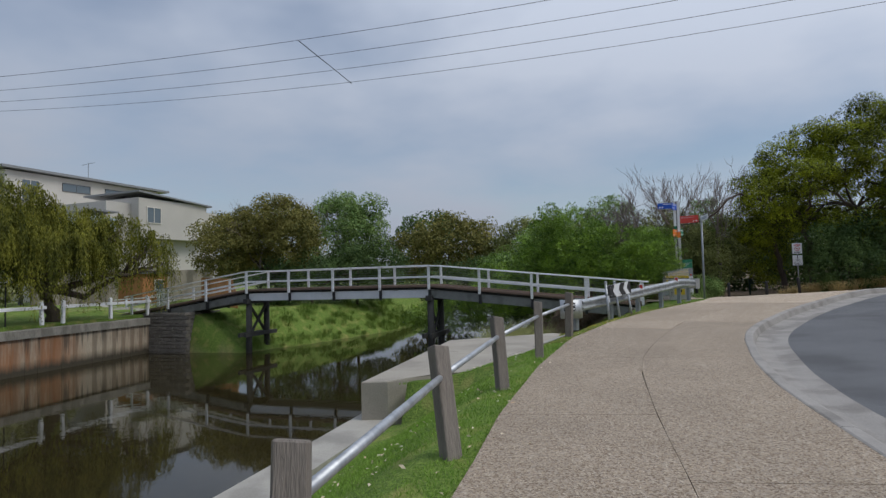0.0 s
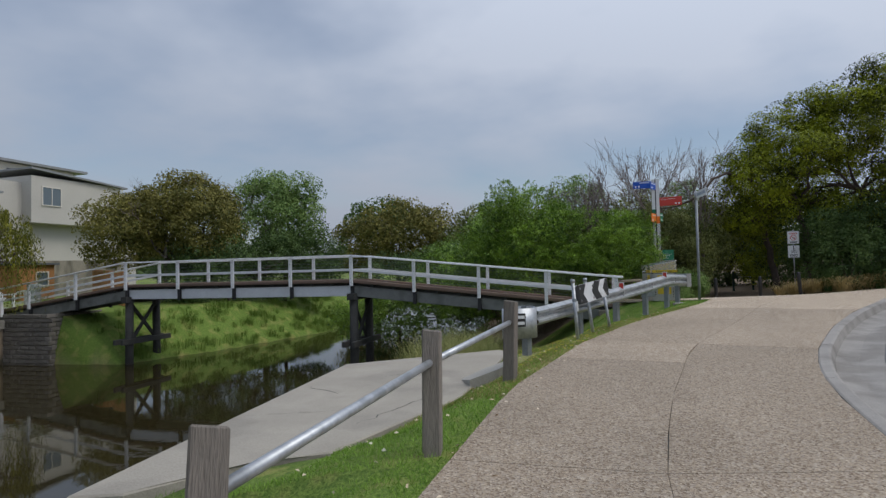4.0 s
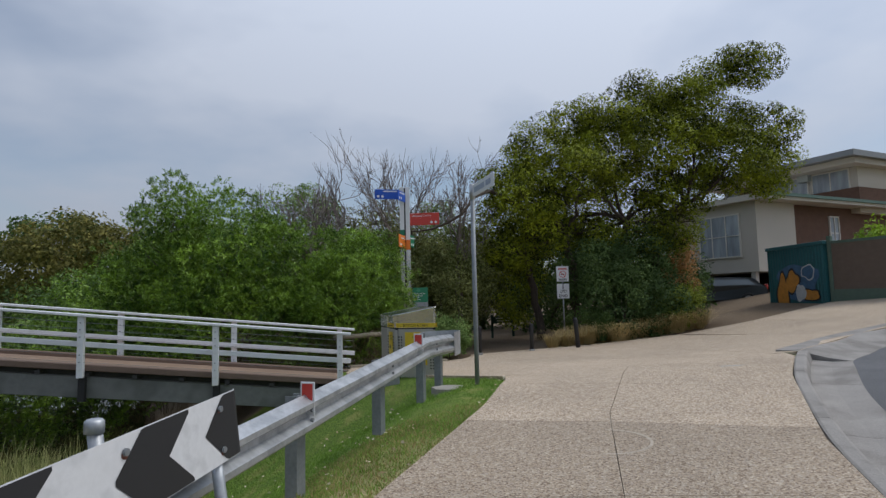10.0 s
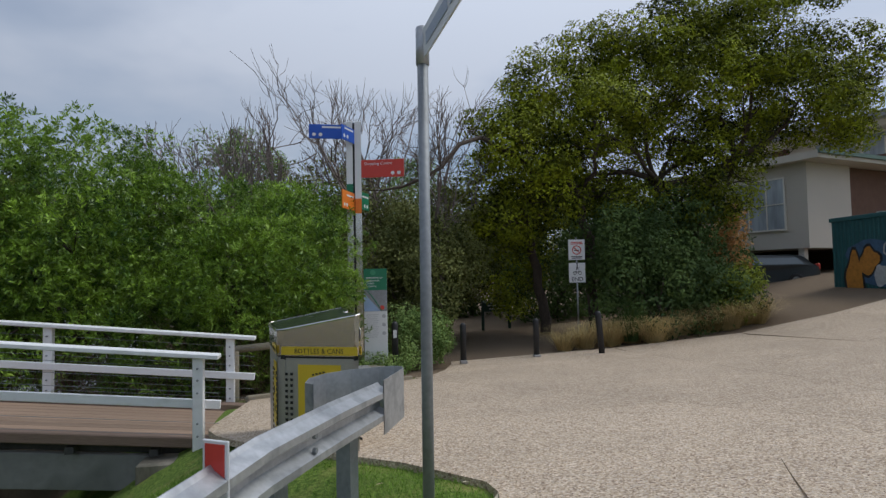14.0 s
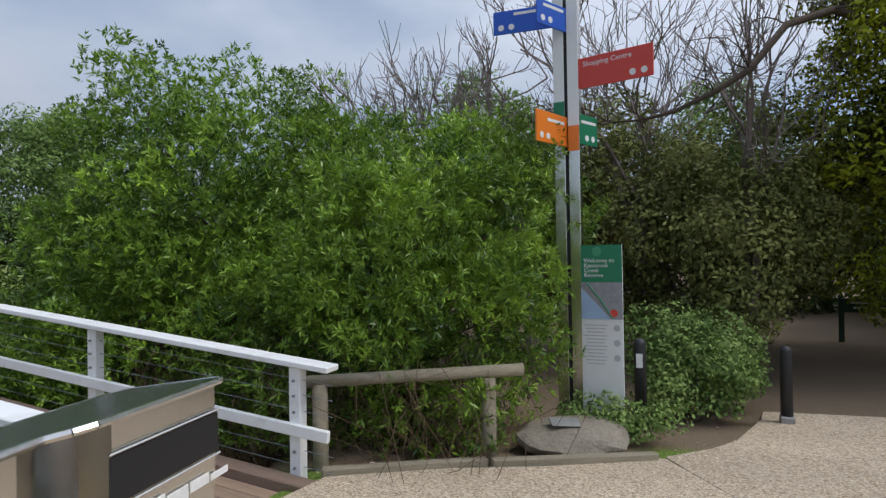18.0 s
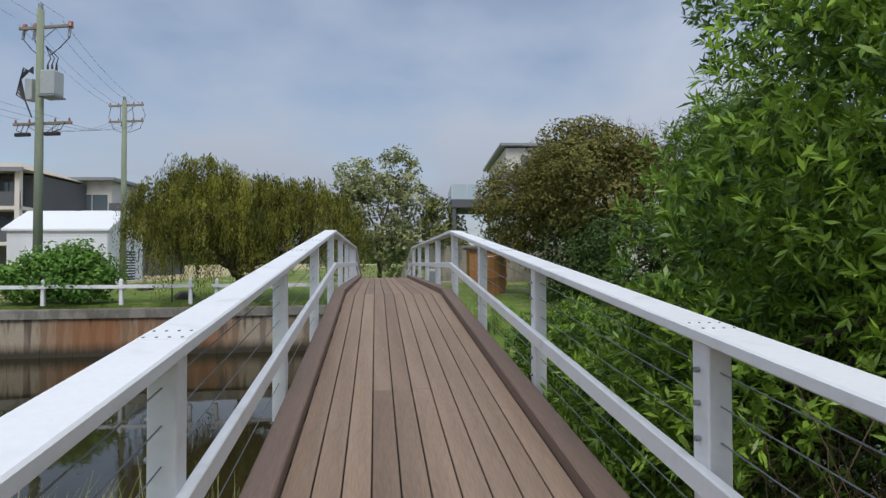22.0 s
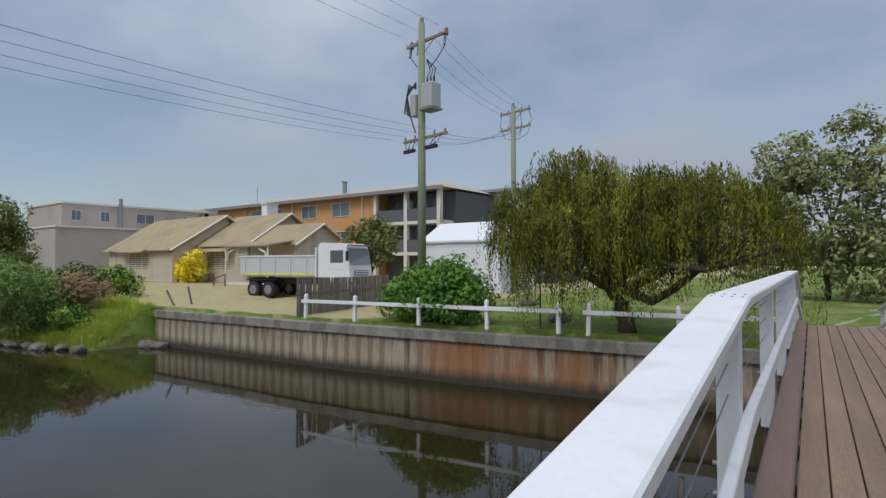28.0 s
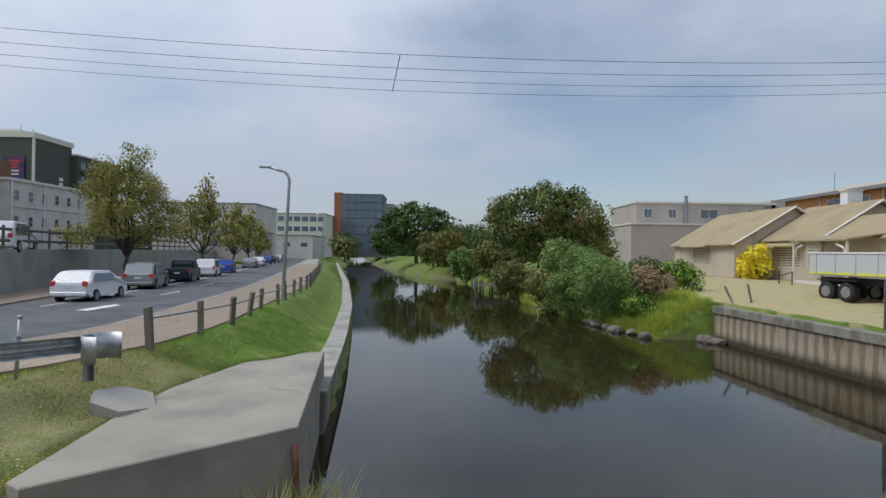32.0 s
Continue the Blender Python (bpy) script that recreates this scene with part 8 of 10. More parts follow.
def gable_block(parent, x0, x1, y0, y1, z0, ze, zr, wall, roof, axis="y", over=0.45, boards=0, apex=0.5):
    """A block with a ridged roof. axis: along which the ridge runs."""
    bm = bmesh.new()
    if axis == "y":
        xm = x0 + (x1 - x0) * apex
        profile(bm, [(y, z) for y, z in ((x0, z0), (x1, z0), (x1, ze), (xm, zr), (x0, ze))], y0, y1, Matrix(((0, 1, 0, 0), (1, 0, 0, 0), (0, 0, 1, 0), (0, 0, 0, 1))))
    else:
        ym = y0 + (y1 - y0) * apex
        profile(bm, [(y0, z0), (y1, z0), (y1, ze), (ym, zr), (y0, ze)], x0, x1)
    w = part("wall", bm, wall, parent)
    sl = bmesh.new()
    if axis == "y":
        for a, s in ((x0, -1), (x1, 1)):
            k = (zr - ze) / abs(xm - a)
            pts = [(xm, zr + 0.03), (a + s * over, ze - k * over + 0.03), (a + s * over, ze - k * over + 0.16), (xm, zr + 0.17)]
            profile(sl, pts, y0 - over, y1 + over, Matrix(((0, 1, 0, 0), (1, 0, 0, 0), (0, 0, 1, 0), (0, 0, 0, 1))))
    else:
        for a, s in ((y0, -1), (y1, 1)):
            k = (zr - ze) / abs(ym - a)
            pts = [(ym, zr + 0.03), (a + s * over, ze - k * over + 0.03), (a + s * over, ze - k * over + 0.16), (ym, zr + 0.17)]
            profile(sl, pts, x0 - over, x1 + over)
    part("roof", sl, roof, parent)
    return w


def boards_on(parent, a, b, z0, z1, material, pitch=0.17, clip=None):
    """Overlapping weatherboards on a wall from a to b in plan; the outside is on its right. clip(z): how far in the board starts and ends."""
    a, b = Vector(a), Vector(b)
    d = (b - a).normalized()
    ang = math.degrees(math.atan2(d.y, d.x))
    n = int((z1 - z0) / pitch)
    for i in range(n):
        z = z0 + i * pitch
        u0, u1 = (0.0, (b - a).length) if clip is None else clip(z + pitch)
        if u1 - u0 < 0.2:
            continue
        bm = bmesh.new()
        profile(bm, [(0.0, 0.07), (-0.085, 0.0), (-0.02, pitch), (0.0, pitch)], u0, u1)
        o = part("weatherboard", bm, material, parent)
        o.matrix_basis = pose(a.x, a.y, z, 0, 0, ang)


# ---- weatherboard house ----
house = thing("weatherboard_house", "cream weatherboard house with tan gabled roofs", "house", -42, -25, 0)
house.matrix_world = Matrix.Identity(4)
def gable_clip(span, ze, zr):
    """How far in a board of a gable end starts and ends, by height."""
    return lambda z: (0, span) if z < ze else (span / 2 * (z - ze) / (zr - ze), span - span / 2 * (z - ze) / (zr - ze))


gable_block(house, -52.0, -40.0, -48.5, -33.5, -0.1, 4.0, 7.7, M_BOARD, M_TILE, "y", 0.6)
gable_block(house, -53.0, -43.0, -33.4, -24.4, -0.1, 4.4, 7.6, M_BOARD, M_TILE, "y", 0.6)
gable_block(house, -49.0, -43.2, -24.3, -17.0, -0.1, 4.3, 6.1, M_BOARD, M_TILE, "y", 0.5)
boards_on(house, (-40.0, -48.5), (-40.0, -33.5), 0.3, 3.9, M_BOARD, 0.24)
boards_on(house, (-40.0, -33.48), (-52.0, -33.48), 0.3, 7.5, M_BOARD, 0.24, gable_clip(12.0, 4.0, 7.7))
boards_on(house, (-43.0, -33.3), (-43.0, -24.4), 0.3, 4.3, M_BOARD, 0.24)
boards_on(house, (-43.0, -24.38), (-53.0, -24.38), 0.3, 7.4, M_BOARD, 0.24, gable_clip(10.0, 4.4, 7.6))
boards_on(house, (-43.2, -24.3), (-43.2, -17.0), 0.3, 4.2, M_BOARD, 0.24)
boards_on(house, (-43.2, -16.98), (-49.0, -16.98), 0.3, 5.9, M_BOARD, 0.24, gable_clip(5.8, 4.3, 6.1))
for x0_, x1_, y_, ze_, zr_ in ((-52.0, -40.0, -33.5, 4.0, 7.7), (-53.0, -43.0, -24.4, 4.4, 7.6), (-49.0, -43.2, -17.0, 4.3, 6.1)):
    xm_ = (x0_ + x1_) / 2
    for xa_ in (x0_, x1_):
        ov_ = 0.6 if xa_ > xm_ else -0.6
        k_ = (zr_ - ze_) / abs(xm_ - xa_)
        part("barge_board", tubem([(xm_, y_ + 0.62, zr_ + 0.06), (xa_ + ov_, y_ + 0.62, ze_ - 0.6 * k_ + 0.06)], 0.11, 4), M_TRIM, house, "cream barge board")
part("base", boxm((-46.0, -41.0, 0.1), (12.1, 15.1, 0.5)), M_BRICKB, house)
part("base", boxm((-48.0, -25.2, 0.1), (10.1, 16.4, 0.5)), M_BRICKB, house)
EASTW = lambda y, z, x=-40.0: pose(x + 0.03, y, z, 0, 0, 90)
NORTHW = lambda x, z, y: pose(x, y + 0.03, z, 0, 0, 180)
window(house, EASTW(-41.0, 2.55), 4.6, 2.0, 3, 1, M_TRIM)
window(house, EASTW(-29.2, 2.55, -43.0), 4.0, 2.1, 4, 2, M_TRIM)
window(house, EASTW(-25.6, 2.6, -43.0), 1.2, 2.0, 1, 2, M_TRIM)
window(house, NORTHW(-41.5, 2.6, -33.5), 1.2, 2.2, 1, 2, M_TRIM)
for y0, y1, x in ((-44.4, -38.2, -39.9), (-32.0, -26.6, -42.9)):
    bm = bmesh.new()
    profile(bm, [(0, 0), (1.1, -0.45), (1.1, -0.35), (0, 0.12)], y0, y1, Matrix(((0, 1, 0, x), (1, 0, 0, 0), (0, 0, 1, 3.95), (0, 0, 0, 1))))
    part("awning", bm, M_TILE, house)
# porch between the wings
bm = bmesh.new()
profile(bm, [(0, 0), (3.0, -0.5), (3.0, -0.36), (0, 0.14)], -24.2, -17.2, Matrix(((0, 1, 0, -43.1), (1, 0, 0, 0), (0, 0, 1, 4.35), (0, 0, 0, 1))))
part("porch_roof", bm, M_TILE, house)
for y in (-24.0, -17.4):
    part("porch_post", boxm((-40.3, y, 1.95), (0.16, 0.16, 3.8), 0.01), M_TRIM, house)
    bmq = bmesh.new()
    s_ = 1 if y < -20 else -1
    tube(bmq, [(-40.3, y + s_ * 0.1, 2.6), (-40.3, y + s_ * 0.4, 3.3), (-40.3, y + s_ * 1.2, 3.6)], 0.1, 6)
    part("porch_bracket", bmq, M_TRIM, house)
part("porch_floor", boxm((-41.7, -20.7, 0.25), (2.8, 7.0, 0.5)), M_TRIM, house)
part("porch_door", boxm((-43.12, -20.7, 1.6), (0.06, 1.1, 2.2)), M_BRICKB, house, "dark front door in the shade")
part("chimney", boxm((-48.6, -28.5, 8.0), (1.5, 1.0, 2.0), 0.03), M_WBOARD, house, "white-painted brick chimney")
part("chimney_cap", boxm((-48.6, -28.5, 9.0), (1.7, 1.1, 0.16)), M_RENDER_W, house)
part("aerial", tubem([(-48.0, -30, 7.5), (-48.0, -30, 11.0)], 0.025, 5), M_STEELD, house)
for y in (-20.5, -22.3):
    part("stair_rail", tubem([(-38.0, y, 0.15), (-38.0, y, 1.35)], 0.05, 6), M_DARKT, house)
part("stair_rail", tubem([(-38.0, -20.5, 1.3), (-38.0, -22.3, 0.9)], 0.04, 6), M_DARKT, house)
plant("yellow_bush", "bright yellow flowering bush against the house wall", "bush", -41.0, -31.6, 0.1, [(0, 0, 1.5, 1.2, 1.7, 1.4), (0, 0.6, 2.6, 0.9, 1.2, 1.0), (0.2, -0.7, 1.2, 1.0, 1.2, 1.1)], L_YELLOW, (0.2, 0.08), 0.45, 150, 1.1, 0.06, floor=0.05)

# ---- tipper truck ----
truck = thing("tipper_truck", "white tipper truck parked on the lawn beside the house", "truck", -34.0, -4.5, gz(-34, -4.5))
truck.matrix_world = pose(-34.0, -3.2, gz(-34, -4.5), 0, 0, 100)
M_TRW = mat("white_truck_paint", (0.74, 0.75, 0.77), 0.35, var=0.03, bump=0)
M_TRG = mat("grey_truck_paint", (0.52, 0.54, 0.55), 0.45, var=0.06, bump=0)
# x: forwards
bm = bmesh.new()
prism(bm, [(-5.9, -1.2), (0.7, -1.2), (0.7, 1.2), (-5.9, 1.2)], 1.45, 2.75)
bmesh.ops.bevel(bm, geom=bm.edges[:], offset=0.03, segments=1, affect="EDGES")
part("tray", bm, M_TRG, truck, "pale grey steel tipper tray")
part("tray_rim", boxm((-2.6, 0, 2.78), (6.7, 2.5, 0.09), 0.01), M_TRW, truck)
part("tray_lining", boxm((-2.6, 0, 2.80), (6.4, 2.2, 0.06)), M_STEELD, truck)
part("tray_headboard", boxm((0.75, 0, 2.35), (0.12, 2.4, 1.9), 0.02), M_TRW, truck)
part("side_stripe", boxm((-2.6, -1.212, 1.58), (6.4, 0.012, 0.12)), mat("hi_vis_yellow", (0.7, 0.72, 0.05), 0.5, var=0.05, bump=0), truck, "yellow reflective stripe")
part("chassis", boxm((-1.0, 0, 1.12), (9.6, 0.9, 0.4)), M_BLACK, truck)
for k in range(5):
    part("tray_rib", boxm((-5.4 + 1.35 * k, -1.225, 2.1), (0.10, 0.05, 1.2), 0.005), M_TRG, truck)
bm = bmesh.new()
profile(bm, [(0.95, 0.75), (0.95, 3.45), (1.2, 3.62), (2.9, 3.55), (3.15, 3.3), (3.42, 2.1), (3.48, 1.2), (3.45, 0.55), (2.9, 0.55), (2.85, 1.15), (1.75, 1.15), (1.6, 0.75)], -1.22, 1.22, Matrix(((0, 1, 0, 0), (1, 0, 0, 0), (0, 0, 1, 0), (0, 0, 0, 1))))
bmesh.ops.bevel(bm, geom=bm.edges[:], offset=0.04, segments=2, affect="EDGES")
part("cab", bm, M_TRW, truck, "white rounded cab")
bm = bmesh.new()
profile(bm, [(3.20, 3.22), (3.42, 2.22), (3.435, 2.22), (3.215, 3.22)], -1.08, 1.08, Matrix(((0, 1, 0, 0.012), (1, 0, 0, 0), (0, 0, 1, 0), (0, 0, 0, 1))))
part("windscreen", bm, M_GLASS, truck, "dark windscreen")
for sd in (-1, 1):
    part("side_window", boxm((2.45, sd * 1.225, 2.72), (1.0, 0.02, 0.78), 0.006), M_GLASS, truck)
    part("door_line", boxm((2.4, sd * 1.223, 1.9), (1.15, 0.008, 0.02)), M_TRG, truck)
    part("mirror", boxm((3.42, sd * 1.45, 2.75), (0.12, 0.22, 0.62), 0.03), M_BLACK, truck)
    part("headlight", boxm((3.46, sd * 0.95, 1.02), (0.06, 0.42, 0.22), 0.02), M_GLASS, truck)
    part("step", boxm((1.95, sd * 1.16, 0.62), (0.7, 0.16, 0.28), 0.02), M_BLACK, truck)
part("grille", boxm((3.495, 0, 1.55), (0.03, 1.5, 0.62), 0.01), M_STEELD, truck)
for k in range(4):
    part("grille_bar", boxm((3.515, 0, 1.32 + 0.15 * k), (0.02, 1.4, 0.05)), M_TRW, truck)
part("bumper", boxm((3.46, 0, 0.72), (0.14, 2.4, 0.34), 0.03), M_TRW, truck)
part("visor", boxm((3.28, 0, 3.42), (0.30, 2.2, 0.10), 0.02), M_GLASS, truck)
for y in (-0.7, 0.7):
    part("beacon", tubem([(2.4, y, 3.56), (2.4, y, 3.76)], 0.09, 8), M_ORANGE, truck, "orange beacon")


def wheel(parent, x, y, r, w, z=None, rim=None):
    bm = bmesh.new()
    z = r if z is None else z
    tube(bm, [(x, y - w / 2, z), (x, y - w / 2 + 0.03, z), (x, y + w / 2 - 0.03, z), (x, y + w / 2, z)], [r * 0.86, r, r, r * 0.86], 24)
    t = part("wheel", bm, M_RUBBER, parent, "black tyre")
    for s in (-1, 1):
        part("rim", tubem([(x, y + s * w * 0.50, z), (x, y + s * w * 0.53, z), (x, y + s * w * 0.47, z)], [r * 0.6, r * 0.56, r * 0.2], 16), rim or M_ALU, t, "silver rim")
    return t


for x in (-4.6, -3.25, 2.3):
    for sd in (-1, 1):
        wheel(truck, x, sd * 1.02, 0.54, 0.36 if x > 0 else 0.5)
        part("mudguard", boxm((x, sd * 1.02, 1.2), (1.3, 0.5, 0.05)), M_BLACK, truck) if x < 0 else None

# ---- apartment block in orange render ----
apt = thing("orange_apartments", "three-storey orange-rendered flats with a tiled hip roof", "apartment building", -55, -28, 0)
apt.matrix_world = Matrix.Identity(4)
part("wall", boxm((-57, -29, 4.6), (11.6, 28.6, 9.6)), M_RENDER_O, apt)
bm = bmesh.new()
v0 = [bm.verts.new(p) for p in ((-63.4, -44.2, 9.4), (-50.5, -44.2, 9.4), (-50.5, -5.4, 9.4), (-63.4, -5.4, 9.4))]
v1 = [bm.verts.new(p) for p in ((-57, -40, 11.0), (-57, -10, 11.0))]
bm.faces.new((v0[0], v0[1], v1[0])); bm.faces.new((v0[1], v0[2], v1[1], v1[0])); bm.faces.new((v0[2], v0[3], v1[1])); bm.faces.new((v0[3], v0[0], v1[0], v1[1])); bm.faces.new(v0[::-1])
part("roof", bm, M_ROOFB, apt)
part("fascia", boxm((-50.45, -24.8, 9.35), (0.2, 38.9, 0.34)), M_ROOFG, apt)
for y, w in ((-41.5, 1.2), (-34.5, 2.4), (-30.6, 2.2), (-24.8, 2.6), (-19.6, 2.8)):
    window(apt, pose(-51.17, y, 8.05, 0, 0, 90), w, 1.5, 2, 1, M_TRIM)
    window(apt, pose(-51.17, y, 5.0, 0, 0, 90), w, 1.5, 2, 1, M_TRIM)
window(apt, pose(-51.17, -18.5, 2.2, 0, 0, 90), 4.0, 1.3, 3, 1, M_TRIM)
for y in (-36.8, -27.7, -16.3):
    part("downpipe", tubem([(-51.1, y, 0), (-51.1, y, 9.3)], 0.07, 6), M_TRIM, apt)
part("balcony_core", boxm((-57.5, -10.0, 4.6), (9, 8.8, 9.2)), M_SLATE, apt)
for z in (3.2, 6.2):
    part("balcony_slab", boxm((-52.2, -10.2, z), (2.6, 8.6, 0.3)), M_TRIM, apt)
    part("balcony_wall", boxm((-51.0, -10.2, z + 0.75), (0.12, 8.6, 1.2)), M_SLATE, apt, "grey balustrade")
for y in (-14.3, -10.2, -6.1):
    part("balcony_pier", boxm((-51.1, y, 4.7), (0.4, 0.4, 9.4)), M_TRIM, apt)
for z in (4.7, 7.7):
    for y in (-12.2, -8.2):
        window(apt, pose(-52.97, y, z, 0, 0, 90), 2.6, 2.0, 2, 1, M_SLATE)
part("vent", tubem([(-54, -22, 10.2), (-54, -22, 11.4), (-54, -22, 11.6)], [0.25, 0.25, 0.35], 8), M_STEELD, apt)

# ---- taupe flats, and what shows behind ----
gb = thing("taupe_building", "flat-roofed taupe rendered building with small windows", "building", -55, -75, 0)
gb.matrix_world = Matrix.Identity(4)
part("wall", boxm((-54.0, -77, 5.6), (23.5, 14, 11.6)), M_RENDER_G, gb)
part("parapet", boxm((-54.0, -77, 11.45), (23.8, 14.3, 0.3)), M_TRIM, gb)
part("stair_tower", boxm((-68.5, -76, 5.9), (7, 12, 12.4)), M_RENDER_G, gb)
part("lower_wing", boxm((-46.0, -66.5, 3.6), (14.5, 9, 7.4)), M_RENDER_G, gb)
part("lower_parapet", boxm((-46.0, -66.5, 7.4), (14.8, 9.3, 0.25)), M_TRIM, gb)
for x, w in ((-44.2, 1.4), (-48.3, 1.4), (-54.5, 3.0), (-62.2, 2.6)):
    window(gb, pose(x, -69.97, 9.6, 0, 0, 180), w, 1.6, 2, 1, M_TRIM)
for k in range(7):
    part("stair_step", boxm((-64.2 - 0.55 * k, -69.5, 11.0 - 0.55 * k), (0.6, 1.0, 0.12)), M_STEELD, gb)
part("flue", tubem([(-50.5, -69.7, 6), (-50.5, -69.7, 12.6)], 0.3, 8), M_STEELD, gb)
rb = thing("brick_building", "low red-brick building beyond the trees", "building", -45, -130, 0)
rb.matrix_world = Matrix.Identity(4)
part("wall", boxm((-46, -135, 6.2), (16, 10, 12.4)), M_BRICKR, rb)
part("parapet", boxm((-46, -135, 12.3), (16.4, 10.4, 0.5)), M_BRICKR, rb)
part("chimney", boxm((-48, -130.5, 13), (2.6, 1.2, 2.4)), M_BRICKR, rb)
bx = thing("dark_building", "dark grey clad flats behind the shed", "building", -62, -8, 0)
bx.matrix_world = Matrix.Identity(4)
part("wall", boxm((-64, -4.5, 3.7), (8, 10.5, 7.6)), M_SLATE, bx)
part("upper_storey", boxm((-63.5, -6.0, 8.6), (7, 5.6, 2.2)), M_RENDER_W, bx)
part("roof", boxm((-63.3, -6.0, 9.8), (8.4, 7.0, 0.3)), M_ROOFG, bx)
part("balcony", boxm((-59.6, -5.0, 6.2), (0.8, 4.4, 1.0)), M_TRIM, bx)
window(bx, pose(-59.9, -5.0, 7.4, 0, 0, 90), 3.2, 2.0, 2, 1, M_TRIM)
for k in range(4):
    part("rooftop_unit", boxm((-61.5, -9.0 + 1.5 * k, 7.9), (1.0, 1.0, 0.9)), M_STEELD, bx) if k < 1 else None

# ---- white shed ----
shed = thing("white_shed", "white weatherboard shed with a white ridged roof", "shed", -44, 3, 0.2)
shed.matrix_world = Matrix.Identity(4)
gable_block(shed, -46.8, -42.0, -0.6, 6.1, 0.0, 3.9, 5.2, M_WBOARD, M_WBOARD, "y", 0.25)
boards_on(shed, (-42.0, -0.6), (-42.0, 6.1), 0.25, 3.85, M_WBOARD, 0.2)
boards_on(shed, (-42.0, 6.12), (-46.8, 6.12), 0.25, 5.1, M_WBOARD, 0.2, lambda z: (0, 4.8) if z < 3.9 else (2.4 * (z - 3.9) / 1.3, 4.8 - 2.4 * (z - 3.9) / 1.3))
part("door", boxm((-44.6, 6.15, 1.3), (2.2, 0.06, 2.4)), mat("navy_door", (0.03, 0.045, 0.10), 0.5, var=0.1), shed, "navy blue shed door")
plant("street_tree", "small round tree beside the truck", "tree", -39.0, -3.2, 0.2, [(0, 0, 3.8, 1.8, 1.9, 1.5), (0, 0.9, 3.2, 1.3, 1.3, 1.2), (0, -0.9, 3.3, 1.3, 1.3, 1.2)], L_OLIVE, (0.14, 0.05), 0.45, 150, 1.0, 0.1)

# ---- fences on the lawn ----
pf = thing("paling_fence", "weathered grey paling fence running back from the creek", "fence", 0, 0, 0)
pal = None
for i in range(52):
    f = i / 51
    x, y = -25.5 - 9.0 * f, 5.1 - 2.5 * f
    h = 1.85 - 0.2 * f
    m = pose(x, y, gz(x, y) - 0.05, random.uniform(-1, 1), random.uniform(-1.5, 1.5), 15.5)
    if pal is None:
        pal = part("paling", boxm((0, 0, 0.82), (0.16, 0.022, 1.62), 0.004), M_PALING, pf)
        pal.matrix_basis = m
    else:
        o = again(pal, m @ Matrix.Diagonal((1, 1, h / 1.62, 1)), pf)
part("fence_beam", boxm((0, 0.04, 0), (9.3, 0.05, 0.08)), M_PALING, pf).matrix_basis = pose(-30.0, 3.85, 0.9, 0, 0, 15.5)
wf = thing("white_rail_fence", "low white post-and-rail fence along the creek wall", "fence", 0, 0, 0)
WP = [(-25.33, 6.05), (-25.6, 8.9), (-26.1, 12.0), (-26.5, 14.97), (-26.85, 17.7), (-26.95, 18.75), (-27.4, 21.6), (-27.9, 24.3)]
wpm = None
for i, (x, y) in enumerate(WP):
    m = pose(x, y, -0.15, random.uniform(-2, 2), random.uniform(-2, 2), 4)
    if wpm is None:
        bmq = boxm((0, 0, 0.5), (0.15, 0.15, 1.05), 0.02)
        bmesh.ops.create_cone(bmq, cap_ends=True, segments=4, radius1=0.1, radius2=0.02, depth=0.08, matrix=pose(0, 0, 1.06, 0, 0, 45))
        wpm = part("post", bmq, M_WHITE, wf)
        wpm.matrix_basis = m
    else:
        again(wpm, m, wf)
for (xa, ya), (xb, yb) in zip(WP, WP[1:]):
    if (xa, ya) == WP[4]:
        continue
    ln = math.hypot(xb - xa, yb - ya)
    o = part("rail", boxm((0, 0, 0), (ln + 0.3, 0.05, 0.15), 0.006), M_WHITE, wf)
    o.matrix_basis = pose((xa + xb) / 2 + 0.1, (ya + yb) / 2, 0.62 - 0.0, 0, random.uniform(-1, 1), math.degrees(math.atan2(yb - ya, xb - xa)))
for x, y, rx in ((-27.0, -6.5, 8), (-24.6, -9.3, -6), (-25.6, -5.8, 18)):
    o = part("stake", boxm((0, 0, 0.55), (0.10, 0.10, 1.2), 0.01), M_POST)
    o.matrix_world = pose(x, y, gz(x, y) - 0.1, rx, rx, 0)
    tagged(o, "leaning weathered timber stake on the bank", "stake", "stakes on the bank")
lp = part("lawn_pole", tubem([(0, 0, -0.2), (0, 0, 1.9)], 0.03, 8), M_DARKT)
lp.matrix_world = pose(-27.6, 16.6, -0.1)
tagged(lp, "thin dark pole standing on the lawn", "pole")
for i, (x, y) in enumerate(((-30.5, 16.0), (-36.0, 11.5))):
    bmq = bmesh.new()
    bmesh.ops.create_icosphere(bmq, subdivisions=2, radius=1)
    for v in bmq.verts:
        v.co = Vector((v.co.x * 0.6, v.co.y * 0.45, v.co.z * 0.32)) * (1 + 0.4 * noise.noise(v.co * 1.5 + Vector((i, 3, 0))))
    o = part("garden_rock", bmq, M_ROCK); o.matrix_world = pose(x, y, gz(x, y) + 0.1)
    tagged(o, "grey garden rock on the lawn", "rock")

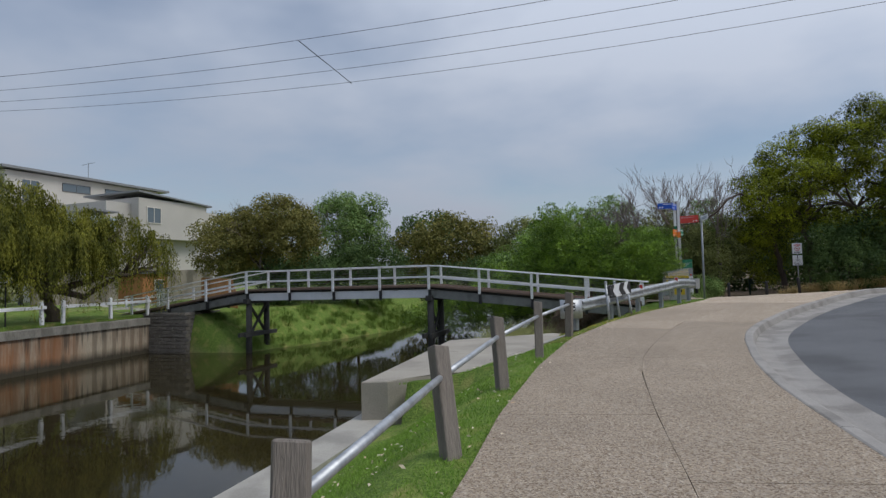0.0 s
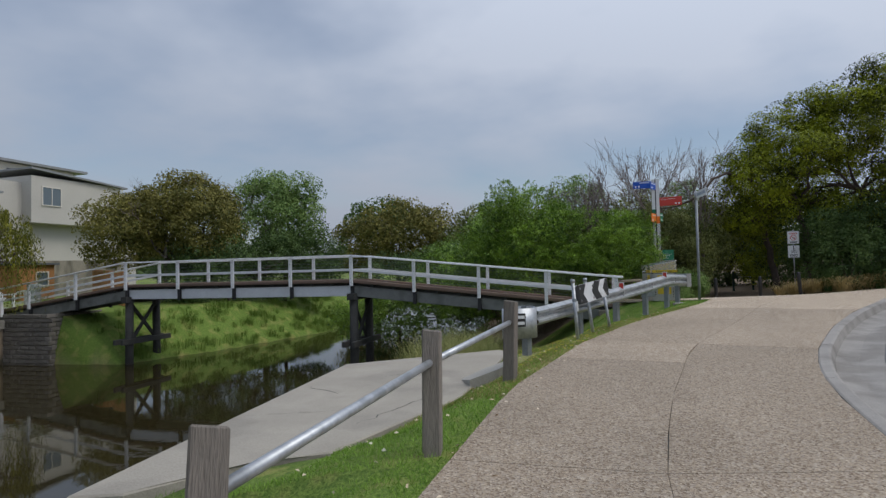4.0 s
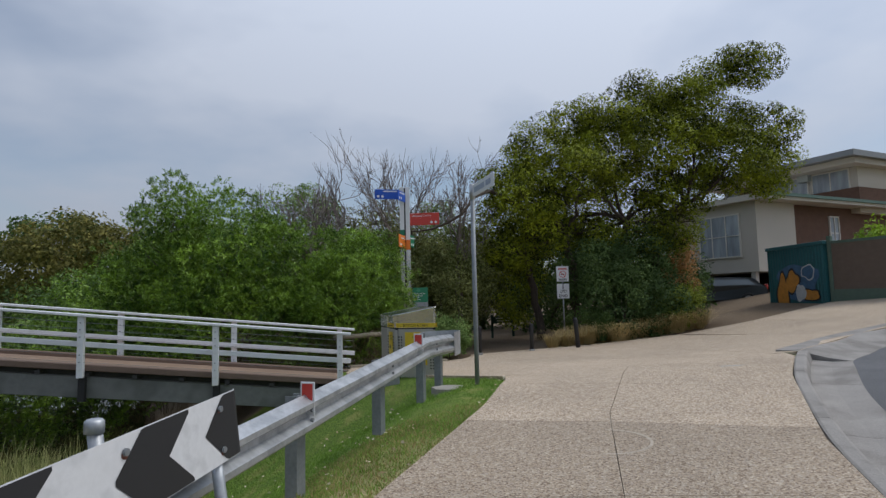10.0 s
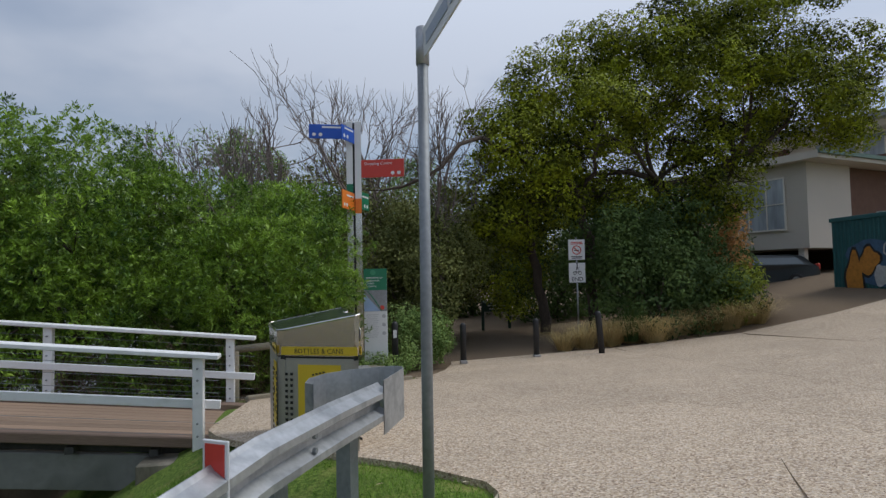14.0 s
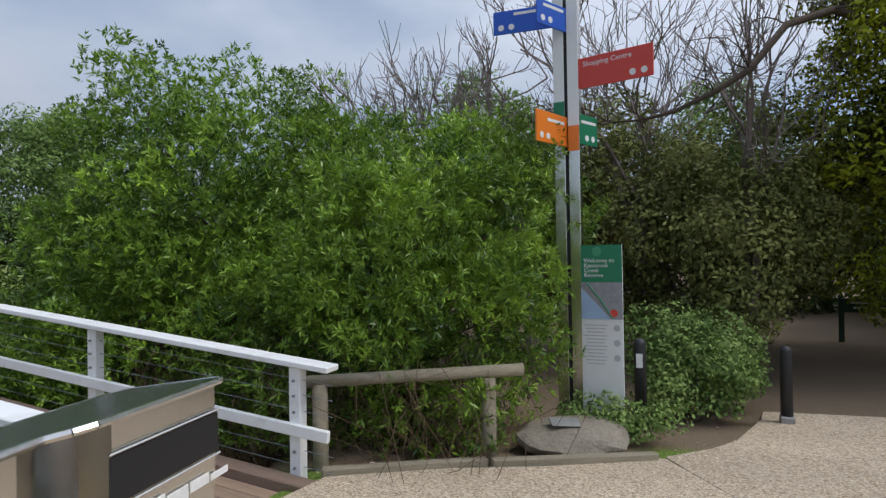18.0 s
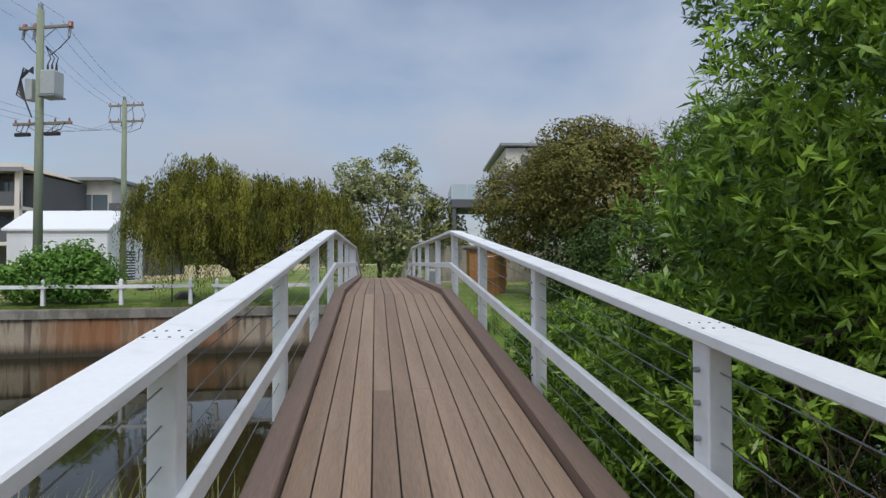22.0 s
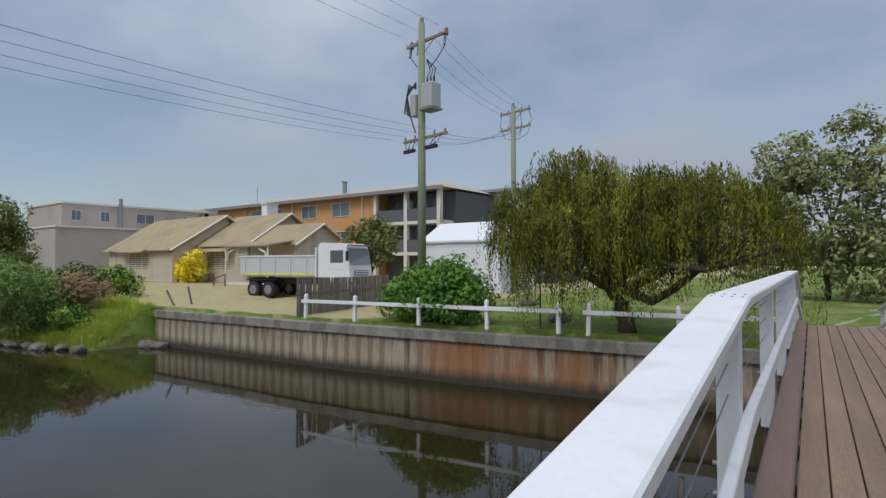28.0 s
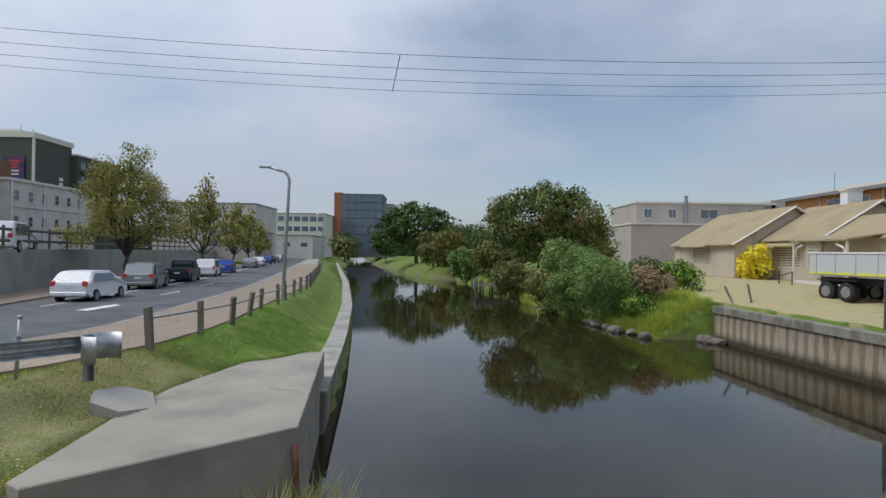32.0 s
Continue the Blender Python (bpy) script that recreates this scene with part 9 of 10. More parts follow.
# ---- power poles and lines ----
def power_pole(x, y, z, h, ang, label, transformer=False):
    t = thing("power_pole", label, "power pole", x, y, z)
    t.matrix_world = pose(x, y, z, 0, 0, ang)
    part("pole", tubem([(0, 0, -0.5), (0, 0, h)], [0.21, 0.15], 12), M_PGREEN, t, "greenish treated timber pole", smooth=True)
    part("pole_cap", tubem([(0, 0, h), (0, 0, h + 0.25)], 0.1, 8), M_STEELD, t)
    arms = ((h - 0.75, 2.5), (h - 5.2, 3.0)) if transformer else ((h - 0.3, 2.6), (h - 1.4, 2.6))
    for k, (za, w) in enumerate(arms):
        part("crossarm", boxm((0, 0.17, za), (w, 0.1, 0.13), 0.01), mat("crossarm_timber", (0.26, 0.23, 0.19), 0.9, var=0.2) if k == 0 else bpy.data.materials["crossarm_timber"], t, "timber crossarm")
        for q in ((-0.95, -0.5, 0.95) if transformer and k == 0 else (-0.45, -0.2, 0.2, 0.45) if False else (-0.46, -0.22, 0.22, 0.46)):
            xx = q * (1.25 if transformer and k == 0 else w)
            if transformer and k == 0:
                part("fuse", tubem([(xx, 0.3, za - 0.45), (xx, 0.38, za + 0.05)], 0.06, 8), M_STEELD, t)
                part("fuse_head", tubem([(xx, 0.38, za + 0.02), (xx, 0.42, za + 0.30)], [0.13, 0.09], 8), M_PORC, t, "brown fuse head")
                part("jumper", tubem([(xx, 0.35, za - 0.45), (xx * 0.6, 0.3, za - 0.95), (xx * 0.2, 0.25, za - 1.3)], 0.022, 5), M_BLACK, t)
            else:
                part("insulator", tubem([(xx, 0.17, za + 0.05), (xx, 0.17, za + 0.22)], [0.05, 0.03], 8), M_PORC, t)
        part("arm_brace", tubem([(-w * 0.3, 0.17, za), (0, 0.14, za - 0.55)], 0.02, 5), M_STEELD, t)
        part("arm_brace", tubem([(w * 0.3, 0.17, za), (0, 0.14, za - 0.55)], 0.02, 5), M_STEELD, t)
    if transformer:
        bm = boxm((0.62, 0, h - 3.45), (0.72, 0.66, 1.15), 0.06)
        part("transformer", bm, M_TANK, t, "grey transformer tank")
        part("tank_base", boxm((0.62, 0, h - 4.06), (0.80, 0.72, 0.08), 0.01), M_STEELD, t)
        for q in (0.4, 0.62, 0.84):
            part("bushing", tubem([(q, 0, h - 2.9), (q, 0, h - 2.55)], [0.06, 0.035], 8), M_BLACK, t)
            part("jumper", tubem([(q, 0, h - 2.55), (q * 0.9, 0.2, h - 2.2), (q * 0.5, 0.25, h - 1.9), (0.1, 0.2, h - 1.6)], 0.022, 5), M_BLACK, t)
        part("fuse_box", boxm((-0.42, 0, h - 3.7), (0.36, 0.4, 1.0), 0.03), M_TANK, t)
        for k in range(6):
            a = 0.25 + 0.08 * k
            part("cable_loop", tubem([(-0.15, -0.2, h - 3.0 + 0.06 * k), (-0.5 - a * 0.3, -0.28, h - 2.75 - 0.1 * k), (-0.75 - 0.04 * k, -0.25, h - 3.2 - 0.15 * k), (-0.55, -0.2, h - 4.2), (-0.2, -0.2, h - 5.0)], 0.035, 5), M_BLACK, t)
        for q in (-0.75, 0.75):
            part("link_box", boxm((q, -0.1, h - 5.75), (0.75, 0.16, 0.16), 0.02), M_BLACK, t)
            for k in range(3):
                part("drop_wire", tubem([(q * (1.6 - 0.4 * k), 0.15, h - 5.15), (q * (1.5 - 0.3 * k), -0.05, h - 5.55 - 0.1 * k), (q * 0.6, -0.1, h - 5.75)], 0.018, 5), M_BLACK, t)
    else:
        for q in (-1.1, -0.4, 0.4, 1.1):
            part("jumper", tubem([(q, 0.17, h - 0.2), (q * 1.25, 0.25, h - 1.0), (q * 0.9, 0.25, h - 1.9), (q * 0.2, 0.15, h - 2.2)], 0.018, 5), M_BLACK, t)
    return t


pole_a = power_pole(-28.5, 10.2, -0.15, 13.35, 80, "greenish power pole with transformer and tangled cables", True)
pole_b = power_pole(-41.7, 7.3, 0.2, 12.5, 80, "second power pole behind the willow", False)


def wire(name, a, b, sag, r=0.008, n=24):
    a, b = Vector(a), Vector(b)
    pts = [a.lerp(b, i / n) - Vector((0, 0, sag * 4 * (i / n) * (1 - i / n))) for i in range(n + 1)]
    o = part(name, tubem(pts, r, 4), M_BLACK)
    return tagged(o, "thin dark overhead power line", "power line", "power lines")


for q in (-1.15, -0.5, 0.5, 1.15):
    d = Vector((math.cos(radians(80)), math.sin(radians(80))))
    wire("power_line", (-28.5 + d.x * q, 10.2 + d.y * q, 12.6), (-41.7 + d.x * q, 7.3 + d.y * q, 12.45), 0.35)
    wire("power_line", (-28.5 + d.x * q, 10.2 + d.y * q, 8.05), (-41.7 + d.x * q, 7.3 + d.y * q, 11.2), 0.5)

# ---- pale modern house north-west of the bridge ----
M_PALEH = mat("pale_house_render", (0.50, 0.475, 0.43), 0.85, var=0.1, scale=0.5, fine=12, bump=0.05)
mh = thing("modern_house", "pale rendered modern house with skillion roofs and a glass balcony", "house", -50, 40, 0)
mh.matrix_world = Matrix.Identity(4)
part("wall", boxm((-56.0, 41.5, 4.4), (22, 13, 9.0)), M_PALEH, mh)
part("upper_wall", boxm((-47.0, 41.4, 7.6), (6.0, 8.0, 3.6)), M_PALEH, mh)
part("tall_wall", boxm((-68.0, 45.2, 6.6), (15.0, 18.0, 13.4)), M_PALEH, mh)
bm = bmesh.new()
profile(bm, [(35.6, 13.45), (55.5, 13.3), (55.5, 13.55), (35.6, 13.7)], -77, -59.9)
part("roof", bm, M_ROOFG, mh, "dark skillion roof")
bm = bmesh.new()
profile(bm, [(37.2, 9.85), (45.9, 9.3), (45.9, 9.44), (37.2, 10.0)], -50.8, -43.7)
part("roof", bm, M_ROOFG, mh, "dark skillion roof")
part("lower_roof", boxm((-45.6, 33.8, 7.75), (4.6, 2.2, 0.12)), M_ROOFG, mh)
part("balcony_slab", boxm((-45.4, 31.9, 5.75), (5.8, 4.4, 0.6), 0.02), M_SLATE, mh)
M_FROST = glass_mat("frosted_glass", (0.42, 0.50, 0.55), 0.25)
for k in range(4):
    part("glass_panel", boxm((-42.5, 30.3 + 1.08 * k, 6.6), (0.04, 1.02, 1.05), 0.004), M_FROST, mh, "pale glass balustrade")
for k in range(5):
    part("glass_panel", boxm((-47.7 + 1.08 * k, 29.72, 6.6), (1.02, 0.04, 1.05), 0.004), M_FROST, mh, "pale glass balustrade")
for x, y in ((-42.7, 29.9), (-42.7, 33.6), (-47.9, 29.9)):
    part("column", boxm((x, y, 2.8), (0.25, 0.25, 5.6)), M_SLATE, mh)
window(mh, pose(-43.97, 39.0, 7.9, 0, 0, 90), 1.6, 1.5, 2, 1, M_TRIM)
window(mh, pose(-60.47, 38.6, 11.4, 0, 0, 90), 1.8, 2.4, 2, 1, M_TRIM)
for y_ in (43.5, 48.5):
    window(mh, pose(-60.47, y_, 12.3, 0, 0, 90), 3.2, 0.9, 2, 1, M_SLATE)
part("sun_hood", boxm((-60.2, 37.0, 10.3), (2.4, 4.6, 0.16)), M_ROOFG, mh)
window(mh, pose(-55.5, 34.97, 6.2, 0, 0, 0), 1.2, 2.4, 1, 1, M_TRIM)
window(mh, pose(-47.0, 34.97, 2.0, 0, 0, 0), 2.6, 1.6, 2, 1, M_TRIM)
part("aerial", tubem([(-62, 46, 13.4), (-62, 46, 15.8)], 0.03, 5), M_STEELD, mh)
part("aerial_bar", tubem([(-63, 46, 15.6), (-61, 46, 15.7)], 0.025, 5), M_STEELD, mh)
gw = structure(part("garden_wall", boxm((0, 0, 1.3), (13.0, 0.25, 2.9), 0.01), M_CONCS), "tall grey garden wall behind the bridge's far end", "garden wall")
gw.matrix_world = pose(-40.5, 33.6, 0, 0, 0, 62)
hut = thing("garden_shed", "orange-brown timber garden shed behind the fence", "shed", -36.6, 31.5, 0)
part("wall", boxm((0, 0, 1.15), (2.4, 2.2, 2.4)), mat("orange_timber", (0.36, 0.17, 0.06), 0.8, var=0.25, scale=2, fine=20, bump=0.2, stretch=(5, 5, 0.5)), hut)
part("roof", boxm((0, 0, 2.42), (2.8, 2.6, 0.12)), M_SLATE, hut)
window(hut, pose(1.22, 0.3, 1.5, 0, 0, 90), 0.8, 0.9, 1, 1, M_TRIM)
# slatted timber screen
scr = thing("slat_screen", "orange-brown vertical timber slat screen on the bank", "fence", 0, 0, 0)
M_SLAT = mat("slat_timber", (0.40, 0.19, 0.065), 0.8, var=0.25, scale=2, fine=20, bump=0.2, rand=0.2, stretch=(5, 5, 0.5))
sl_ = None
for i in range(34):
    x, y = -26.6 - 0.145 * i, 30.1 + 0.055 * i
    h = 1.0 if i > 4 else 0.5 + 0.12 * i
    m = pose(x, y, gz(x, y) - 0.1, 0, 0, -20) @ Matrix.Diagonal((1, 1, h, 1))
    if sl_ is None:
        sl_ = part("slat", boxm((0, 0, 1.0), (0.10, 0.03, 2.0), 0.004), M_SLAT, scr)
        sl_.matrix_basis = m
    else:
        again(sl_, m, scr)
part("screen_beam", boxm((0, 0.05, 0), (5.0, 0.05, 0.09)), M_SLAT, scr).matrix_basis = pose(-29.0, 31.05, 0.9, 0, 0, -20.8)
# path from the bridge's west end
bm = bmesh.new()
PW_ = [(-30.4, 25.0), (-30.3, 26.9), (-33.0, 27.2), (-37.0, 28.2), (-41, 29.6), (-41.4, 28.3), (-37.2, 26.6), (-33.2, 25.4)]
prism(bm, PW_[::-1], lambda x, y: gz(x, y) - 0.2, lambda x, y: gz(x, y) + 0.03)
bmesh.ops.recalc_face_normals(bm, faces=bm.faces[:])
structure(part("far_path", bm, M_CONC), "pale path leading away from the bridge", "path")
gbx = thing("service_box", "pale grey service cabinet at the bridge's far end", "cabinet", -31.0, 28.1, -0.25)
part("body", boxm((0, 0, 0.75), (0.5, 0.4, 1.5), 0.03), M_TANK, gbx)
part("door", boxm((0.255, 0, 0.75), (0.02, 0.34, 1.3), 0.004), M_STEELD, gbx)

# ---- flats above the driveway ----
fl = thing("brick_flats", "brown-brick and cream flats on stilts above a carport", "apartment building", 20, 42, 0)
fl.matrix_world = pose(18.4, 42.2, 0, 0, 0, 20) @ pose(-17.4, -41.0, 0)
M_CREAM = mat("cream_render", (0.54, 0.49, 0.42), 0.85, var=0.06, scale=0.6, fine=20, bump=0.05)
M_CREAMD = mat("cream_board", (0.47, 0.42, 0.36), 0.85, var=0.06, bump=0.04)
part("wall", boxm((18.95, 43.1, 4.6), (3.1, 4.2, 3.7)), M_CREAM, fl, "cream rendered wall")
part("brick_wall", boxm((25.95, 45.3, 4.55), (10.9, 8.2, 3.6)), M_BRICKB, fl, "brown brick wall")
part("roof", boxm((23.2, 45.0, 6.52), (12.6, 9.6, 0.3)), M_CREAM, fl, "flat roof with cream fascia")
part("gutter", boxm((23.2, 40.15, 6.62), (12.6, 0.12, 0.16)), mat("green_gutter", (0.10, 0.17, 0.14), 0.6, var=0.1), fl)
part("upper_wall", boxm((31.0, 45.0, 7.6), (10.0, 8.6, 3.0)), M_CREAM, fl)
part("upper_brick", boxm((30.9, 45.0, 7.05), (10.3, 8.9, 1.0)), M_BRICKB, fl)
part("upper_brick", boxm((25.9, 47.6, 7.6), (0.25, 0.9, 2.4)), M_BRICKB, fl)
part("upper_roof", boxm((30.4, 45.0, 9.25), (12.6, 10.4, 0.32)), M_ROOFG, fl)
part("upper_fascia", boxm((30.6, 45.0, 8.95), (11.8, 9.8, 0.35)), M_CREAM, fl)
M_CURT = mat("curtained_window", (0.30, 0.33, 0.36), 0.25, var=0.5, scale=1.2, fine=3, bump=0, stretch=(1, 3, 0.2))
for y in (42.2, 44.6):
    window(fl, pose(25.96, y, 8.05, 0, 0, -90), 2.2, 1.4, 2, 1, M_TRIM, M_CURT)
window(fl, pose(25.96, 48.6, 8.05, 0, 0, -90), 1.6, 1.5, 2, 1, M_TRIM, M_CURT)
part("air_conditioner", boxm((25.75, 43.6, 8.6), (0.4, 0.7, 0.45), 0.02), M_TANK, fl)
window(fl, pose(17.36, 43.2, 4.7, 0, 0, -90), 2.6, 2.3, 3, 2, M_TRIM, M_CURT)
part("balcony_wall", boxm((19.6, 46.6, 4.5), (2.0, 2.6, 3.6)), M_CREAMD, fl)
part("balcony_floor", boxm((18.0, 46.9, 2.8), (1.6, 3.2, 0.2)), M_CREAM, fl)
window(fl, pose(24.2, 41.17, 4.9, 0, 0, 0), 0.9, 1.9, 2, 2, M_TRIM, M_CURT)
part("meter_box", boxm((23.1, 41.05, 4.0), (0.6, 0.3, 0.9), 0.02), M_TANK, fl)
for x, y in ((17.6, 41.4), (17.6, 45.5), (17.6, 49.0), (22.6, 41.4)):
    part("stilt", boxm((x, y, 1.6), (0.25, 0.25, 2.4)), M_CREAM, fl)
part("carport_back", boxm((23.0, 49.2, 1.6), (11.0, 0.2, 2.6)), M_BRICKB, fl)
part("carport_side", boxm((25.0, 45.4, 1.6), (0.2, 7.6, 2.6)), M_BRICKB, fl)
for z in (2.0, 2.35):
    part("balcony_rail", tubem([(17.1, 45.2, z + 0.8), (17.1, 49, z + 0.8)], 0.04, 6), M_TRIM, fl)
fp = thing("roof_mast", "tall timber service pole with an aerial beside the flats", "pole", 24.6, 36.6, lev(24.6, 36.6))
part("pole", tubem([(0, 0, -0.3), (0, 0, 7.6)], [0.14, 0.1], 8), M_POST, fp)
part("mast", tubem([(0, 0, 7.4), (0.05, 0, 11.0)], 0.02, 6), M_STEELD, fp)
# container with street art
ct = thing("shipping_container", "teal shipping container with orange street-art panel", "container", 17.2, 36.7, 1.0)
ct.matrix_world = pose(16.15, 38.3, 0.75, 0, 0, -92)
M_TEAL = mat("teal_container", (0.02, 0.115, 0.125), 0.55, 0.2, var=0.15, scale=1.5, fine=15, bump=0.05)
bm = bmesh.new()
zig = []
for i in range(20):
    zig += [(0.17 * i + 0.02, -0.03), (0.17 * i + 0.07, -0.03), (0.17 * i + 0.10, 0.0), (0.17 * i + 0.15, 0.0)]
prism(bm, [(0, 2.3)] + zig[:1] + zig[1:] + [(3.4, 2.3)], 0.1, 2.75)
bmesh.ops.recalc_face_normals(bm, faces=bm.faces[:])
part("body", bm, M_TEAL, ct, "corrugated teal sides")
for z in (0.08, 2.78):
    part("frame_beam", boxm((1.7, 1.15, z), (3.5, 2.45, 0.14), 0.01), M_TEAL, ct)
M_ART_O = mat("spray_orange", (0.52, 0.22, 0.03), 0.6, var=0.25, scale=3, fine=12, bump=0)
M_ART_B = mat("spray_blue", (0.05, 0.12, 0.22), 0.6, var=0.3, scale=3, fine=12, bump=0)
M_ART_W = mat("spray_white", (0.5, 0.52, 0.52), 0.6, var=0.2, scale=3, fine=12, bump=0)


def blob(cx, cz, rx, rz, seed, material, depth):
    bm = bmesh.new()
    pts = []
    for i in range(22):
        a = 2 * math.pi * i / 22
        k = 1 + 0.42 * noise.noise((math.cos(a) * 1.3 + seed, math.sin(a) * 1.3, seed))
        pts.append(bm.verts.new((cx + rx * k * math.cos(a), -0.035 - depth, cz + rz * k * math.sin(a))))
    bm.faces.new(pts[::-1])
    return part("spray_shape", bm, material, ct, "sprayed street-art shape")


blob(1.9, 1.35, 1.3, 0.75, 3.1, M_ART_B, 0.002)
blob(0.95, 0.85, 0.45, 0.85, 1.2, M_INK, 0.005); blob(0.95, 0.85, 0.36, 0.76, 1.2, M_ART_O, 0.008)
blob(1.55, 1.35, 0.42, 0.5, 5.4, M_INK, 0.006); blob(1.55, 1.35, 0.34, 0.42, 5.4, M_ART_O, 0.009)
blob(2.6, 0.8, 0.6, 0.26, 7.7, M_INK, 0.006); blob(2.6, 0.8, 0.52, 0.2, 7.7, M_ART_O, 0.009)
blob(2.05, 0.9, 0.28, 0.34, 9.2, M_ART_W, 0.010)
blob(2.5, 1.7, 0.4, 0.3, 11.2, M_ART_W, 0.006); blob(2.5, 1.7, 0.34, 0.25, 11.2, M_ART_B, 0.009)
# fence of brown sheets in green frames
bf = thing("panel_fence", "brown panel fence in a green timber frame up the driveway", "fence", 0, 0, 0)
FP = [(16.2, 34.8), (16.9, 32.5), (17.7, 30.4), (19.2, 28.6)]
M_GPOST = mat("green_post", (0.10, 0.15, 0.115), 0.8, var=0.15)
M_SHEETB = mat("brown_sheet", (0.15, 0.11, 0.085), 0.85, var=0.15, bump=0.05)
for (xa, ya), (xb, yb) in zip(FP, FP[1:]):
    ln = math.hypot(xb - xa, yb - ya)
    za, zb_ = lev(xa, ya), lev(xb, yb)
    m = pose(xa, ya, za, 0, 0, math.degrees(math.atan2(yb - ya, xb - xa)))
    for k in range(1):
        o = part("panel", boxm((ln / 2, 0, 1.25), (ln - 0.12, 0.05, 1.8)), M_SHEETB, bf); o.matrix_basis = m
        o = part("top_rail", boxm((ln / 2, 0, 2.2), (ln, 0.09, 0.10)), M_GPOST, bf); o.matrix_basis = m
        o = part("plinth_board", boxm((ln / 2, 0, 0.2), (ln, 0.07, 0.5)), M_GPOST, bf); o.matrix_basis = m
        o = part("post", boxm((0, 0, 1.15), (0.14, 0.14, 2.6), 0.01), M_GPOST, bf); o.matrix_basis = m
plant("hedge_ball", "bright green clipped bush above the panel fence", "bush", 20.5, 36.0, 1.6, [(0, 0, 2.1, 1.6, 1.3, 0.9), (1.2, -0.6, 1.9, 1.2, 1.0, 0.8)], leaf_mat("lime_leaves", (0.08, 0.13, 0.012), (0.2, 0.27, 0.03)), (0.09, 0.04), 0.35, 150, 1.1, 0.06)

# ---- low park sign beside the track ----
ps = thing("park_sign", "low dark green park sign on two posts beside the track", "sign", 4.7, 40.0, gz(4.7, 40.0))
for x in (-0.47, 0.47):
    part("post", boxm((x, 0.03, 0.45), (0.10, 0.08, 1.1), 0.01), mat("dark_green_post", (0.012, 0.05, 0.035), 0.6, var=0.1, bump=0.02) if "dark_green_post" not in bpy.data.materials else bpy.data.materials["dark_green_post"], ps)
part("board", boxm((0, -0.02, 0.78), (1.0, 0.04, 0.30), 0.006), bpy.data.materials["dark_green_post"], ps)
for k in range(2):
    part("lettering_bar", boxm((0.05, -0.043, 0.84 - 0.11 * k), (0.72 - 0.1 * k, 0.004, 0.045)), M_SIGNW, ps, "white lettering, unreadable")

# ---- east street ----
# footpath and retaining wall on the far side of the road
RW = [(12.0, 3.5), (13.4, -3.6), (20.0, -26.0), (28.0, -60.0), (40.0, -110.0)]
CARW = structure(swept("carpark_wall", RW[::-1], [(0.0, -0.4), (0.0, 2.3), (0.3, 2.3), (0.3, -0.4)], mat("painted_concrete", (0.28, 0.285, 0.27), 0.85, var=0.12, scale=0.6, fine=20, bump=0.1, second=(0.23, 0.235, 0.225), amount=0.5, patch=0.4), flat), "grey concrete wall below a raised car park", "retaining wall")
deck = structure(swept("carpark_deck", RW[::-1], [(0.3, 1.6), (0.3, 2.1), (18.0, 2.1), (18.0, 1.6)], M_ASPHALT, flat), "raised asphalt car park deck", "car park")
fpth = structure(swept("far_footpath", [(x - 0.0, y) for x, y in RW[::-1]], [(0.0, -0.25), (0.0, 0.0), (-2.6, -0.02), (-2.6, -0.25)], M_PAVE, flat), "narrow footpath under the wall", "pavement")
cr = thing("carpark_railing", "brown steel railing along the raised car park", "railing", 0, 0, 0)
M_RAILB = mat("brown_rail", (0.13, 0.11, 0.095), 0.7, 0.2, var=0.2)
for (xa, ya), (xb, yb) in zip(RW, RW[1:4]):
    n = int(math.hypot(xb - xa, yb - ya) / 3)
    for i in range(n):
        f = i / n
        part("post", boxm((xa + (xb - xa) * f + 0.15, ya + (yb - ya) * f, 2.9), (0.1, 0.1, 1.3)), M_RAILB, cr)
    for h in (2.75, 3.35):
        part("rail", tubem([(xa + 0.15, ya, h), (xb + 0.15, yb, h)], 0.09, 6), M_RAILB, cr)


